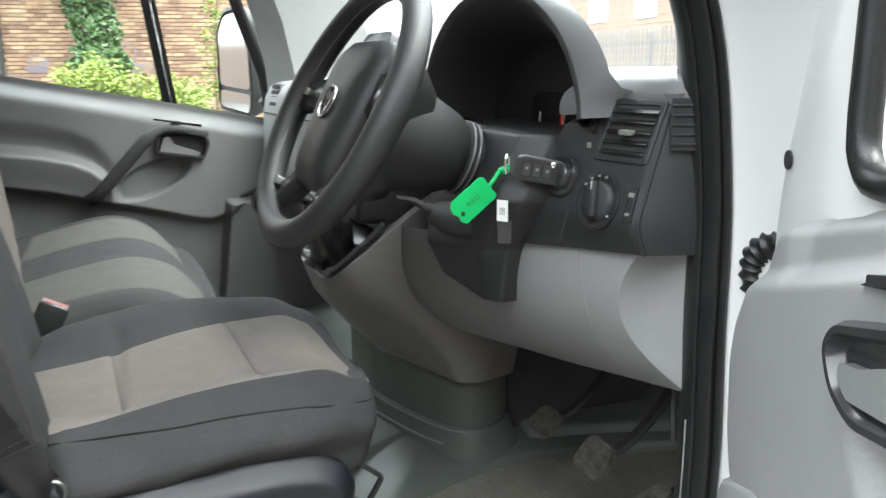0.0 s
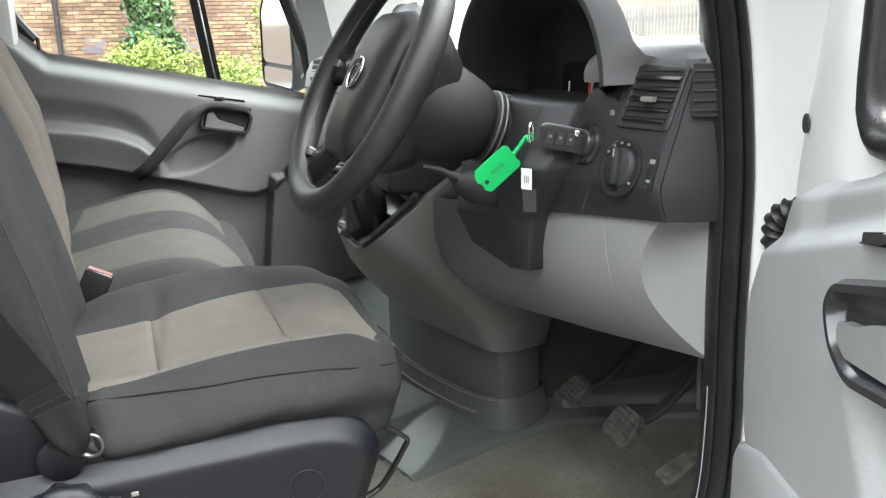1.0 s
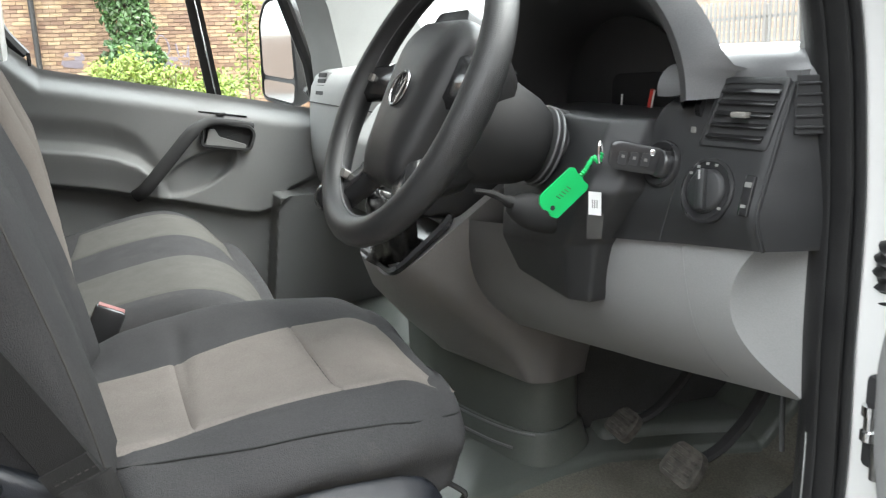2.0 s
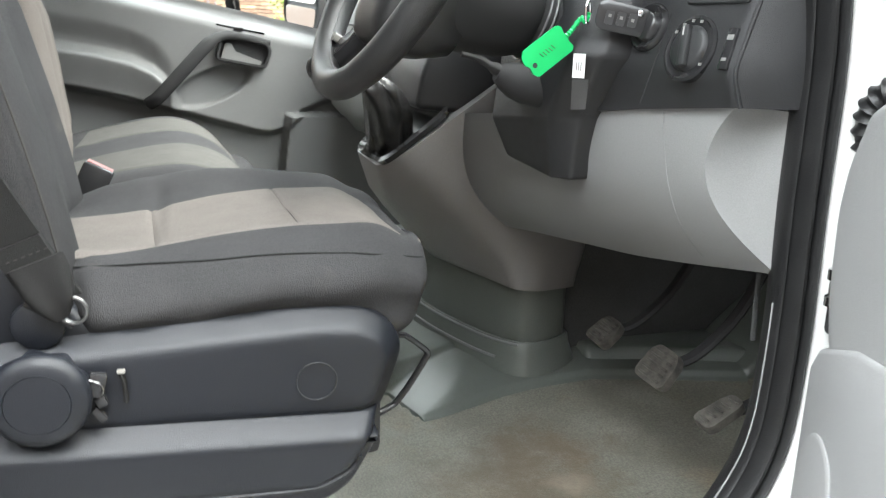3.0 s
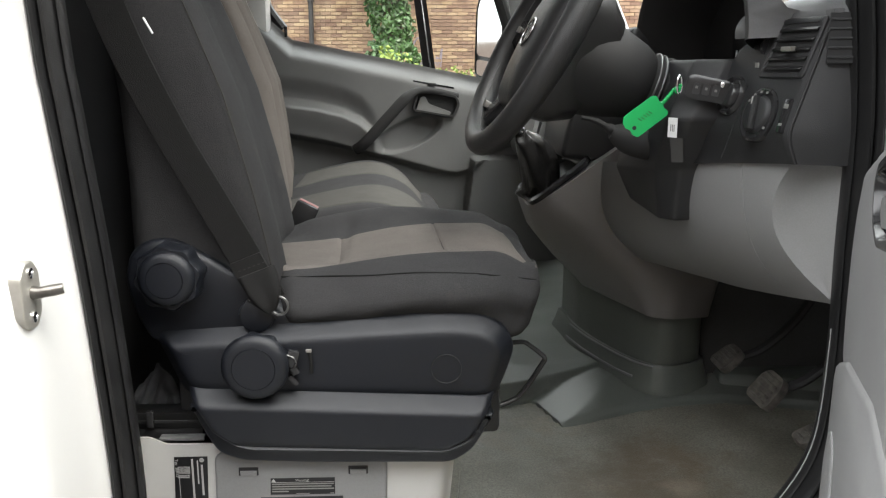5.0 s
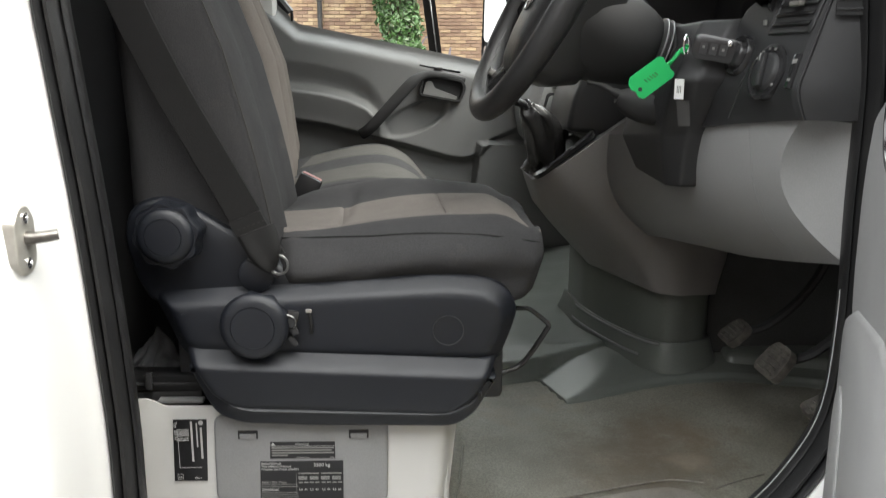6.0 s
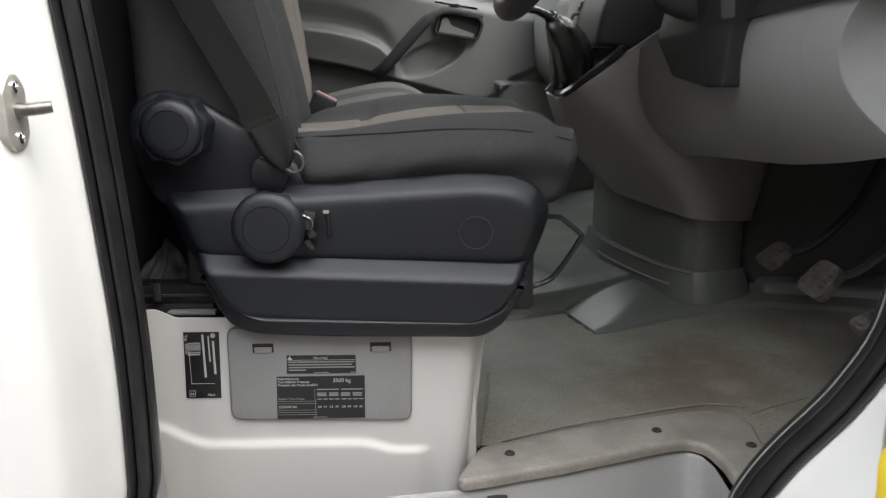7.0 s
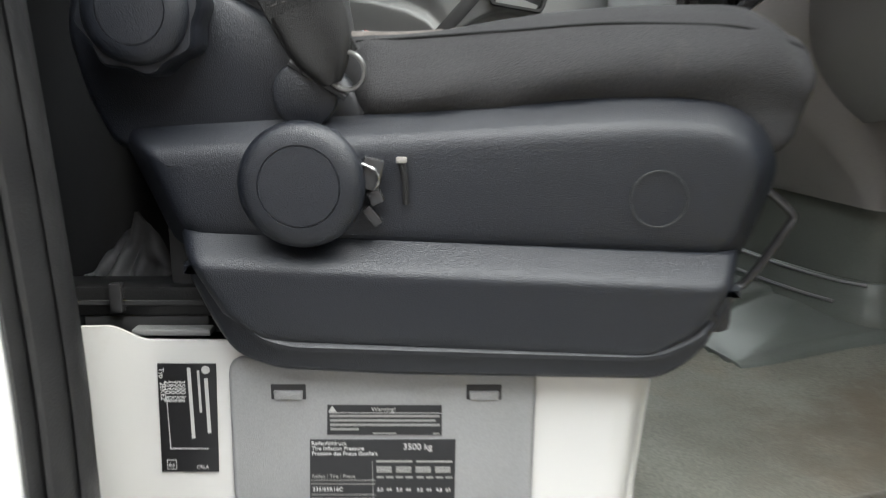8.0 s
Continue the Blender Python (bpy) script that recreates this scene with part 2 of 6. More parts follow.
M_fence = material("galvanised_steel", (0.20, 0.19, 0.18), 0.55, metal=0.3, second=(0.14, 0.125, 0.11), scale=4)
M_teal = material("teal_grey_sheet", (0.12, 0.17, 0.175), 0.55, second=(0.09, 0.13, 0.135), scale=4)
M_pipe = material("dark_iron", (0.03, 0.028, 0.027), 0.6)
M_graffiti = material("mauve_spray_paint", (0.21, 0.175, 0.195), 0.8, second=(0.16, 0.135, 0.15), scale=9)
M_dust = material("dusty_fabric_scrap", (0.105, 0.106, 0.108), 0.9, second=(0.06, 0.062, 0.065), scale=30, amount=0.9)

# ---- mesh helpers ----


def thing(name, label, category, group="", kind=""):
    return tagged(new(name), label, category, group, kind)


def part(name, bm, mat, parent=None, label="", sharp=40, smooth=True):
    """Links a bmesh as one mesh object under a thing or a part."""
    bmesh.ops.recalc_face_normals(bm, faces=bm.faces[:])
    me = bpy.data.meshes.new(name)
    bm.to_mesh(me)
    bm.free()
    me.materials.append(mat)
    if smooth:
        for p in me.polygons:
            p.use_smooth = True
        me.set_sharp_from_angle(angle=radians(sharp))
    ob = new(name, me)
    ob.parent = parent
    if label:
        tagged(ob, label)
    return ob


def block(x0, x1, y0, y1, z0, z1, bevel=0.004, seg=2):
    bm = bmesh.new()
    bmesh.ops.create_cube(bm, size=1, matrix=Matrix.Translation(((x0 + x1) / 2, (y0 + y1) / 2, (z0 + z1) / 2)) @ Matrix.Diagonal((abs(x1 - x0), abs(y1 - y0), abs(z1 - z0), 1)))
    if bevel:
        bmesh.ops.bevel(bm, geom=bm.edges[:], offset=bevel, segments=seg, affect="EDGES", profile=0.5)
    return bm


def moved(bm, m):
    bmesh.ops.transform(bm, matrix=m, verts=bm.verts[:])
    return bm


def join(*bms):
    """One bmesh out of several."""
    out = bms[0]
    for b in bms[1:]:
        me = bpy.data.meshes.new("tmp")
        b.to_mesh(me)
        b.free()
        out.from_mesh(me)
        bpy.data.meshes.remove(me)
    return out


def loft(rings, closed=True, caps=True):
    """A skin over rings of points, all of one length."""
    bm = bmesh.new()
    rows = [[bm.verts.new(p) for p in r] for r in rings]
    n = len(rings[0])
    for a, b in zip(rows, rows[1:]):
        for i in range(n if closed else n - 1):
            j = (i + 1) % n
            bm.faces.new((a[i], a[j], b[j], b[i]))
    if caps and closed:
        bm.faces.new(rows[0][::-1])
        bm.faces.new(rows[-1])
    return bm


def smoothed(pts, n=8, closed=False):
    """A Catmull-Rom curve through points."""
    pts = [Vector(p) for p in pts]
    out, c = [], len(pts)
    for i in range(c if closed else c - 1):
        if closed:
            p0, p1, p2, p3 = pts[i - 1], pts[i], pts[(i + 1) % c], pts[(i + 2) % c]
        else:
            p0, p1, p2, p3 = pts[max(i - 1, 0)], pts[i], pts[i + 1], pts[min(i + 2, c - 1)]
        for k in range(n):
            t = k / n
            out.append(0.5 * ((2 * p1) + (p2 - p0) * t + (2 * p0 - 5 * p1 + 4 * p2 - p3) * t * t + (3 * p1 - p0 - 3 * p2 + p3) * t ** 3))
    if not closed:
        out.append(pts[-1])
    return out


def tube(path, radius, n=10, closed=False, flat=1.0, up=(0, 0, 1), caps=True):
    """A tube along points; radius may be a list; flat squeezes it along its second axis."""
    path = [Vector(p) for p in path]
    c = len(path)
    rings = []
    side = None
    for i, p in enumerate(path):
        a = path[i - 1] if (closed or i > 0) else p
        b = path[(i + 1) % c] if (closed or i < c - 1) else p
        d = (b - a).normalized()
        if side is None:
            side = d.cross(Vector(up))
            if side.length < 1e-4:
                side = d.cross(Vector((1, 0, 0)))
        side = (side - d * side.dot(d)).normalized()
        u = side.cross(d).normalized()
        r = radius[i] if isinstance(radius, (list, tuple)) else radius
        rings.append([p + side * (math.cos(2 * math.pi * k / n) * r) + u * (math.sin(2 * math.pi * k / n) * r * flat) for k in range(n)])
    if closed:
        rings.append(rings[0])
        bm = loft(rings, caps=False)
        bmesh.ops.remove_doubles(bm, verts=bm.verts[:], dist=1e-6)
        return bm
    return loft(rings, caps=caps)


def disc(center, axis, profile, n=32, wave=None):
    """A turned body: profile of (distance along the axis, radius)."""
    q = Vector((0, 0, 1)).rotation_difference(Vector(axis).normalized()).to_matrix()
    rings = []
    for h, r in profile:
        ring = []
        for k in range(n):
            a = 2 * math.pi * k / n
            rr = r * (wave(a) if wave else 1)
            ring.append(Vector(center) + q @ Vector((rr * math.cos(a), rr * math.sin(a), h)))
        rings.append(ring)
    return loft(rings)


def ring_disc(center, axis, radius, wire, n=40):
    q = Vector((0, 0, 1)).rotation_difference(Vector(axis).normalized()).to_matrix()
    return tube([Vector(center) + q @ Vector((radius * math.cos(2 * math.pi * k / n), radius * math.sin(2 * math.pi * k / n), 0)) for k in range(n)], wire, 6, closed=True, up=axis)


def inset(poly, d):
    """A closed 2D outline moved inwards by d."""
    c = len(poly)
    area = sum(poly[i - 1][0] * poly[i][1] - poly[i][0] * poly[i - 1][1] for i in range(c))
    s = 1 if area > 0 else -1
    out = []
    for i in range(c):
        p0, p1, p2 = Vector(poly[i - 1]), Vector(poly[i]), Vector(poly[(i + 1) % c])
        e1, e2 = (p1 - p0).normalized(), (p2 - p1).normalized()
        n1, n2 = Vector((-e1.y, e1.x)) * s, Vector((-e2.y, e2.x)) * s
        m = n1 + n2
        m = m / max(m.length_squared / 2, 0.6)
        out.append((p1.x + m.x * d, p1.y + m.y * d))
    return out


def rounded(poly, r, n=4):
    """A closed 2D outline with its corners rounded by r."""
    c, out = len(poly), []
    for i in range(c):
        p0, p1, p2 = Vector(poly[i - 1]), Vector(poly[i]), Vector(poly[(i + 1) % c])
        a, b = p0 - p1, p2 - p1
        ra = min(r, a.length * 0.45, b.length * 0.45)
        pa, pb = p1 + a.normalized() * ra, p1 + b.normalized() * ra
        for k in range(n + 1):
            t = k / n
            q = pa * (1 - t) ** 2 + p1 * 2 * t * (1 - t) + pb * t * t
            out.append((q.x, q.y))
    return out


def put3(axis, p, v):
    return {"x": (v, p[0], p[1]), "y": (p[0], v, p[1]), "z": (p[0], p[1], v)}[axis]


def slab(poly, axis, a, b, edge=0.004, steps=3):
    """An outline drawn out along an axis from a to b, with a rounded edge on the side of b. For y the outline is x, z; for x it is y, z."""
    sgn = 1 if b > a else -1
    rings = [[put3(axis, p, a) for p in poly]]
    for k in range(steps + 1):
        w = k / steps * math.pi / 2
        q = inset(poly, edge * (1 - math.cos(w)) + 1e-6)
        rings.append([put3(axis, p, b - sgn * edge * (1 - math.sin(w))) for p in q])
    return loft(rings)


def field(f, u0, u1, v0, v1, nu, nv):
    """A sheet: f(u, v) gives the place."""
    bm = bmesh.new()
    rows = [[bm.verts.new(f(u0 + (u1 - u0) * i / nu, v0 + (v1 - v0) * j / nv)) for j in range(nv + 1)] for i in range(nu + 1)]
    for i in range(nu):
        for j in range(nv):
            bm.faces.new((rows[i][j], rows[i + 1][j], rows[i + 1][j + 1], rows[i][j + 1]))
    return bm


def thick(bm, d):
    """Gives a sheet a thickness."""
    bmesh.ops.recalc_face_normals(bm, faces=bm.faces[:])
    bmesh.ops.solidify(bm, geom=bm.faces[:], thickness=d)
    return bm


def step01(a, b, x):
    t = min(1, max(0, (x - a) / (b - a)))
    return t * t * (3 - 2 * t)


def bump1(c, w, x):
    return math.exp(-((x - c) / w) ** 2)


def lerp_list(table, x):
    """Piecewise linear value from rows of (x, value)."""
    if x <= table[0][0]:
        return table[0][1]
    for (a, va), (b, vb) in zip(table, table[1:]):
        if x <= b:
            return va + (vb - va) * (x - a) / (b - a)
    return table[-1][1]


def text_mesh(name, words, size, mat, m, parent, align="LEFT", extrude=0.0002):
    cu = bpy.data.curves.new(name, "FONT")
    cu.body, cu.size, cu.align_x, cu.extrude = words, size, align, extrude
    tmp = bpy.data.objects.new(name, cu)
    scene.collection.objects.link(tmp)
    bpy.context.view_layer.update()
    me = bpy.data.meshes.new_from_object(tmp.evaluated_get(bpy.context.evaluated_depsgraph_get()))
    bpy.data.objects.remove(tmp)
    me.materials.clear()
    me.materials.append(mat)
    ob = new(name, me)
    ob.parent = parent
    ob.matrix_basis = m
    return ob

# ---- surroundings ----
ground_bm = bmesh.new()
bmesh.ops.create_grid(ground_bm, x_segments=40, y_segments=40, size=400)
tagged(part("ground", ground_bm, M_asphalt, None, smooth=False), "dark grey asphalt yard around the van", "ground", kind="structure")

YW = 12.0
YB = 18.0
wall = thing("brick_wall", "weathered red brown brick wall with pale bricks and graffiti", "wall", kind="structure")
part("backing", block(-20, 5.2, YB + 0.02, YB + 0.35, 0, 6.4, 0), M_mortar, wall, smooth=False)

# added out of view: keeps low light and reflections off camera-facing surfaces
yard = thing("unseen_dark_wall", "plain dark wall added unseen behind the camera to cut light", "wall", kind="structure")
part("wall", block(-16, 14, -6.3, -6.0, 0, 6.5, 0.02), M_yard, yard, smooth=False)

# added stand-in for the dark lower half of the door mirror's reflection
west = thing("mirror_backdrop", "plain dark wall added far off to darken the mirror's reflection", "wall", kind="structure")
part("wall", block(-34.4, -34.0, -6.0, 46, 0, 2.8, 0.02), M_yard, west, smooth=False)

gate = thing("metal_gate", "teal grey corrugated sheet metal gate beside the brick wall", "gate")
part("gate_frame", join(block(-2.05, -1.98, 11.86, 11.95, 0.05, 3.0, 0.01), block(-4.6, -4.5, 11.86, 11.95, 0.05, 3.0, 0.01), block(-4.5, -2.05, 11.87, 11.94, 1.92, 1.98, 0.008)), M_pipe, gate, "dark steel frame")
for k in range(14):
    part("sheet_rib", block(-4.5 + k * 0.175, -4.5 + k * 0.175 + 0.12, 11.90, 11.93, 0.08, 2.98, 0.01, 1), M_teal, gate)
part("sheet", block(-4.55, -2.0, 11.935, 11.955, 0.05, 3.0, 0), M_teal, gate)
pipe = thing("drainpipe", "dark cast iron drainpipe fixed to the brick wall", "drainpipe")
part("pipe", tube([(-1.33, 11.92, 0.0), (-1.33, 11.92, 4.4)], 0.035, 12), M_pipe, pipe)
for zc in (0.6, 2.35, 3.9):
    part("collar", disc((-1.33, 11.92, zc), (0, 0, 1), [(0, 0.047), (0.06, 0.047)], 12), M_pipe, pipe)

# graffiti strokes on the wall
graf = thing("graffiti", "faded mauve spray paint scrawl on the brick wall", "graffiti")
part("stroke", tube(smoothed([(0.12, YW - 0.004, 1.60), (0.10, YW - 0.004, 1.74), (0.17, YW - 0.004, 1.86), (0.25, YW - 0.004, 1.80), (0.27, YW - 0.004, 1.66), (0.2, YW - 0.004, 1.58), (0.13, YW - 0.004, 1.66)], 6), 0.014, 6, flat=0.3, up=(0, 1, 0)), M_graffiti, graf)
part("stroke", tube(smoothed([(0.36, YW - 0.004, 1.75), (0.40, YW - 0.004, 1.55), (0.47, YW - 0.004, 1.50), (0.52, YW - 0.004, 1.72), (0.50, YW - 0.004, 1.46)], 6), 0.013, 6, flat=0.3, up=(0, 1, 0)), M_graffiti, graf)
part("patch", slab(rounded([(0.08, 1.42), (0.52, 1.40), (0.48, 1.62), (0.16, 1.58)], 0.08), "y", YW, YW - 0.006, 0.003), M_graffiti, graf)
part("patch", slab(rounded([(-1.10, 1.50), (-0.82, 1.46), (-0.78, 1.66), (-1.0, 1.72)], 0.06), "y", YW, YW - 0.006, 0.003), M_graffiti, graf)


def leaf_mesh(seeds, size, spread, tilt=0.8):
    """Many small pointed leaves round the given points."""
    verts, faces = [], []
    for p in seeds:
        d = Vector((random.gauss(0, 1), random.gauss(0, 1), random.gauss(0, 1)))
        d.normalize()
        n = Vector((random.gauss(0, tilt), -1, random.gauss(0.4, tilt))).normalized()
        side = d.cross(n)
        if side.length < 1e-3:
            continue
        side.normalize()
        d = n.cross(side)
        s = size * random.uniform(0.6, 1.3)
        c = Vector(p) + Vector((random.gauss(0, spread), random.gauss(0, spread), random.gauss(0, spread)))
        i = len(verts)
        verts += [c - d * s * 0.5, c + side * s * 0.36 - n * s * 0.1, c + d * s * 0.6, c - side * s * 0.36 - n * s * 0.1, c + n * s * 0.08]
        faces += [(i, i + 1, i + 4), (i + 1, i + 2, i + 4), (i + 2, i + 3, i + 4), (i + 3, i, i + 4)]
    bm = bmesh.new()
    vs = [bm.verts.new(v) for v in verts]
    for f in faces:
        bm.faces.new([vs[k] for k in f])
    return bm


random.seed(4)
tree = thing("ivy_covered_tree", "tree trunk thickly covered in dark green ivy before the brick wall", "tree")
trunk = [(-0.20, 11.35, 0), (-0.17, 11.35, 1.5), (-0.20, 11.38, 2.8), (-0.32, 11.4, 4.4)]
part("trunk", tube(smoothed(trunk, 5), [0.17 - 0.005 * k for k in range(16)], 10), M_bark, tree)
part("limb", tube(smoothed([(-0.20, 11.38, 2.6), (-0.65, 11.3, 3.2), (-1.0, 11.2, 4.0)], 4), [0.07 - 0.004 * k for k in range(9)], 8), M_bark, tree)
part("limb", tube(smoothed([(-0.24, 11.38, 2.9), (0.25, 11.3, 3.5), (0.5, 11.3, 4.2)], 4), [0.06 - 0.004 * k for k in range(9)], 8), M_bark, tree)
seeds = []
for k in range(3400):
    z = random.uniform(1.15, 4.3)
    w = 0.27 + 0.05 * math.sin(z * 5.1) + 0.04 * math.sin(z * 13) + 0.16 * step01(1.95, 2.6, z)
    a = random.uniform(math.pi * 0.95, math.pi * 2.05)
    seeds.append((-0.17 - 0.12 * step01(1.9, 2.5, z) + math.cos(a) * w * random.uniform(0.7, 1.05), 11.36 + math.sin(a) * w * 0.8, z))
part("ivy", leaf_mesh(seeds, 0.085, 0.02), M_ivy, tree, "dark green ivy leaves")

shrub = thing("shrub", "yellow green leafy shrub at the foot of the tree", "shrub")
for k in range(9):
    a = k * 0.7
    part("stem", tube([(0.15 + 0.1 * math.cos(a), 10.9 + 0.1 * math.sin(a), 0), (0.15 + 0.75 * math.cos(a), 10.85 + 0.25 * math.sin(a), 1.25 + 0.15 * math.sin(k * 2.1))], [0.014, 0.006], 6), M_bark, shrub)
clumps = [(random.uniform(-0.68, 0.95), random.uniform(10.6, 11.05), random.uniform(0.5, 1.0)) for k in range(60)]
clumps += [(x, random.uniform(10.55, 11.0), 1.16 + 0.26 * math.exp(-((x + 0.25) / 0.42) ** 2) + random.uniform(-0.14, 0.12)) for x in [random.uniform(-0.66, 0.95) for k in range(90)]]
part("leaves", leaf_mesh([random.choice(clumps) for k in range(4200)], 0.06, 0.085), M_shrub, shrub)
twig = thing("sapling", "thin sapling with sparse yellow green leaves by the wall", "sapling")
part("stem", tube(smoothed([(1.25, 11.2, 0), (1.2, 11.2, 1.4), (1.32, 11.2, 2.6)], 5), 0.010, 6), M_bark, twig)
tips = [(1.25 + 0.1 * math.sin(k * 1.7), 11.2, 1.1 + k * 0.065) for k in range(24)]
part("leaves", leaf_mesh([random.choice(tips) for k in range(330)], 0.06, 0.07), M_shrub, twig)

# far fence and building ahead of the van
building = thing("brick_building", "pale sunlit brick building beyond the fence", "building", kind="structure")
part("wall", block(19.0, 19.6, -6, 44, 0, 9.0, 0), M_brick_far, building, smooth=False)
for k in range(6):
    part("window", block(18.95, 19.01, 20.0 + k * 3.4, 21.4 + k * 3.4, 3.3, 4.9, 0.02, 1), M_label, building)
for zc in range(44):
    if zc % 2 == 0:
        part("course", block(18.985, 19.0, 8, 36, 0.4 + zc * 0.15, 0.4 + zc * 0.15 + 0.065, 0), M_brick_far, building, smooth=False)
fence = thing("palisade_fence", "galvanised steel palisade fence with pointed pales", "fence")
pale_bm = slab([(-0.035, 0.05), (0.035, 0.05), (0.035, 2.28), (0.02, 2.42), (0.0, 2.34), (-0.02, 2.42), (-0.035, 2.28)], "x", 0.0, -0.03, 0.004, 1)
pale = part("pale", pale_bm, M_fence, fence, smooth=False)
pale.location = (12.0, 9.0, 0)
for k in range(1, 110):
    o = pale.copy()
    scene.collection.objects.link(o)
    o.location = (12.0, 9.0 + k * 0.16, 0)
for zc in (0.4, 2.02):
    part("rail", block(12.02, 12.06, 8.9, 26.7, zc, zc + 0.06, 0.005, 1), M_fence, fence)
for k in range(7):
    part("post", block(12.06, 12.16, 9.0 + k * 2.75, 9.1 + k * 2.75, 0, 2.3, 0.008, 1), M_fence, fence)

# ---- van body ----
body = thing("panel_van", "white panel van with open driver doorway", "van")
# doorway outline (x, z), followed by the seal
doorway = [(-0.228, 0.62), (-0.2255, 0.80), (-0.2235, 0.90), (-0.2255, 1.00), (-0.238, 1.19), (-0.254, 1.353), (-0.262, 1.45), (-0.275, 1.80), (-0.250, 2.08), (-0.12, 2.17), (0.10, 2.14), (0.30, 1.97), (0.45, 1.75), (0.565, 1.57), (0.602, 1.38),
           (0.607, 1.20), (0.610, 1.06), (0.600, 0.947), (0.556, 0.862), (0.493, 0.789), (0.458, 0.735), (0.434, 0.665), (0.375, 0.603), (0.10, 0.577)]
open_line = [(p.x, p.y) for p in smoothed([Vector((*q, 0)) for q in doorway], 6, closed=True)]


def ring_at(d, y, line=open_line):
    """The doorway's outline moved outwards by d, at depth y; the rear pillar stands further out than the front one."""
    keep = min(1, max(0, (y - 0.60) / 0.10))
    return [(x, y - 0.037 * keep * (1 - step01(-0.15, 0.30, x)), z) for x, z in inset(line, -d)]


def outer_ring(d, y):
    """The same outline outside the seal; its front part turns in behind the door."""
    return [(x - 0.6 * d * f, yy + 0.045 * f, z) for x, yy, z in ring_at(d, y) for f in [step01(0.40, 0.60, x) * (1 - step01(1.9, 2.1, z))]]


part("door_aperture", loft([ring_at(0.000, 0.752), ring_at(0.003, 0.744), ring_at(0.008, 0.735), ring_at(0.013, 0.715), ring_at(0.016, 0.680), ring_at(0.018, 0.625), ring_at(0.022, 0.600), outer_ring(0.036, 0.588), outer_ring(0.12, 0.582), outer_ring(0.145, 0.572)], caps=False), M_white, body, "white painted door aperture")
REAR = [(z, x) for x, z in doorway[:7]]
# white painted metal; the grey material puts its shade into the colour
part("pillar_return", field(lambda u, v: (lerp_list(REAR, 0.64 + 0.34 * v) + 0.0150 + 0.003 * u, 0.733 + (0.034 - 0.026 * v) * u, 0.64 + 0.34 * v), 0, 1, 0, 1, 4, 24), M_flap, body, "painted return of the rear pillar, greyed to carry its shade")
part("aperture_lining", loft([ring_at(0.002, 0.756), ring_at(-0.002, 0.80), ring_at(0.05, 0.84)], caps=False), M_black, body)
SEAL = ((-0.012, 0.795), (-0.019, 0.782), (-0.0195, 0.766), (-0.0175, 0.7625), (-0.0155, 0.767), (-0.0135, 0.752), (-0.0105, 0.7455), (-0.0070, 0.7455), (-0.0055, 0.752), (-0.0040, 0.752), (-0.0030, 0.743), (-0.0005, 0.7385), (0.0025, 0.740), (0.0040, 0.748), (0.0030, 0.77))
seal = part("door_seal", loft([ring_at(d, y) for d, y in SEAL], caps=False), M_rubber, body, "black rubber door seal", 35)
# light caught by the sill trim's edge, drawn as a thin pale tube
lip = [p for p in ring_at(-0.0200, 0.774) if p[0] > 0.3 and p[2] < 1.12]
part("lit_trim_edge", tube(lip, 0.0009, 6), M_pillar, body, "lit edge of the sill trim, drawn as a pale line")
# side panel behind the doorway
rear = lambda u, v: (u, 0.574 - 0.02 * math.sin(max(0, min(1, (v - 0.3) / 1.9)) * math.pi) - 0.006 * bump1(-0.55, 0.03, u), v)
part("side_panel", field(rear, -2.6, -0.372, 0.30, 2.45, 24, 24), M_white, body)
part("lower_side_panel", field(rear, -0.372, 0.50, 0.30, 0.475, 10, 3), M_white, body)
part("front_wing", field(lambda u, v: (u, 0.60 - 0.02 * math.sin((v - 0.3) / 1.2 * math.pi) + 0.5 * max(0, u - 1.1) ** 2, v), 0.715, 1.75, 0.30, 1.36, 14, 12), M_white, body)
part("roof", thick(field(lambda u, v: (u, v, 2.42 - 0.10 * abs((v - 1.57) / 1.0) ** 4 - 0.45 * max(0, u - 0.1) ** 2), -2.6, 0.42, 0.58, 2.56, 16, 16), 0.02), M_white, body)
part("headliner", field(lambda u, v: (u, v, 2.30 - 0.10 * abs((v - 1.57) / 0.9) ** 4 - 0.45 * max(0, u - 0.1) ** 2), -0.5, 0.42, 0.66, 2.48, 12, 12), M_headliner, body)
part("bulkhead", block(-0.50, -0.47, 0.62, 2.52, 0.60, 2.36, 0.004), M_black, body, "black partition behind the seats")
part("far_side_panel", block(-2.6, -0.40, 2.50, 2.56, 0.30, 2.40, 0.01), M_white, body)
part("rear_wall", block(-2.62, -2.58, 0.58, 2.56, 0.30, 2.42, 0.01), M_white, body)
part("bonnet", field(lambda u, v: (u, v, 1.455 - 0.42 * max(0, u - 1.0) ** 1.3 - 0.03 * ((v - 1.57) / 0.9) ** 2), 1.0, 1.75, 0.62, 2.52, 10, 10), M_white, body)
part("nose", block(1.72, 1.80, 0.64, 2.50, 0.35, 1.14, 0.03), M_white, body)
part("firewall", block(1.12, 1.15, 0.64, 2.50, 0.60, 1.44, 0.004), M_carpet, body)
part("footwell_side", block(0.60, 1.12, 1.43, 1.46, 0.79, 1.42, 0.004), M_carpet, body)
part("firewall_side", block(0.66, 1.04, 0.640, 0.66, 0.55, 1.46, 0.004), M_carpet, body)
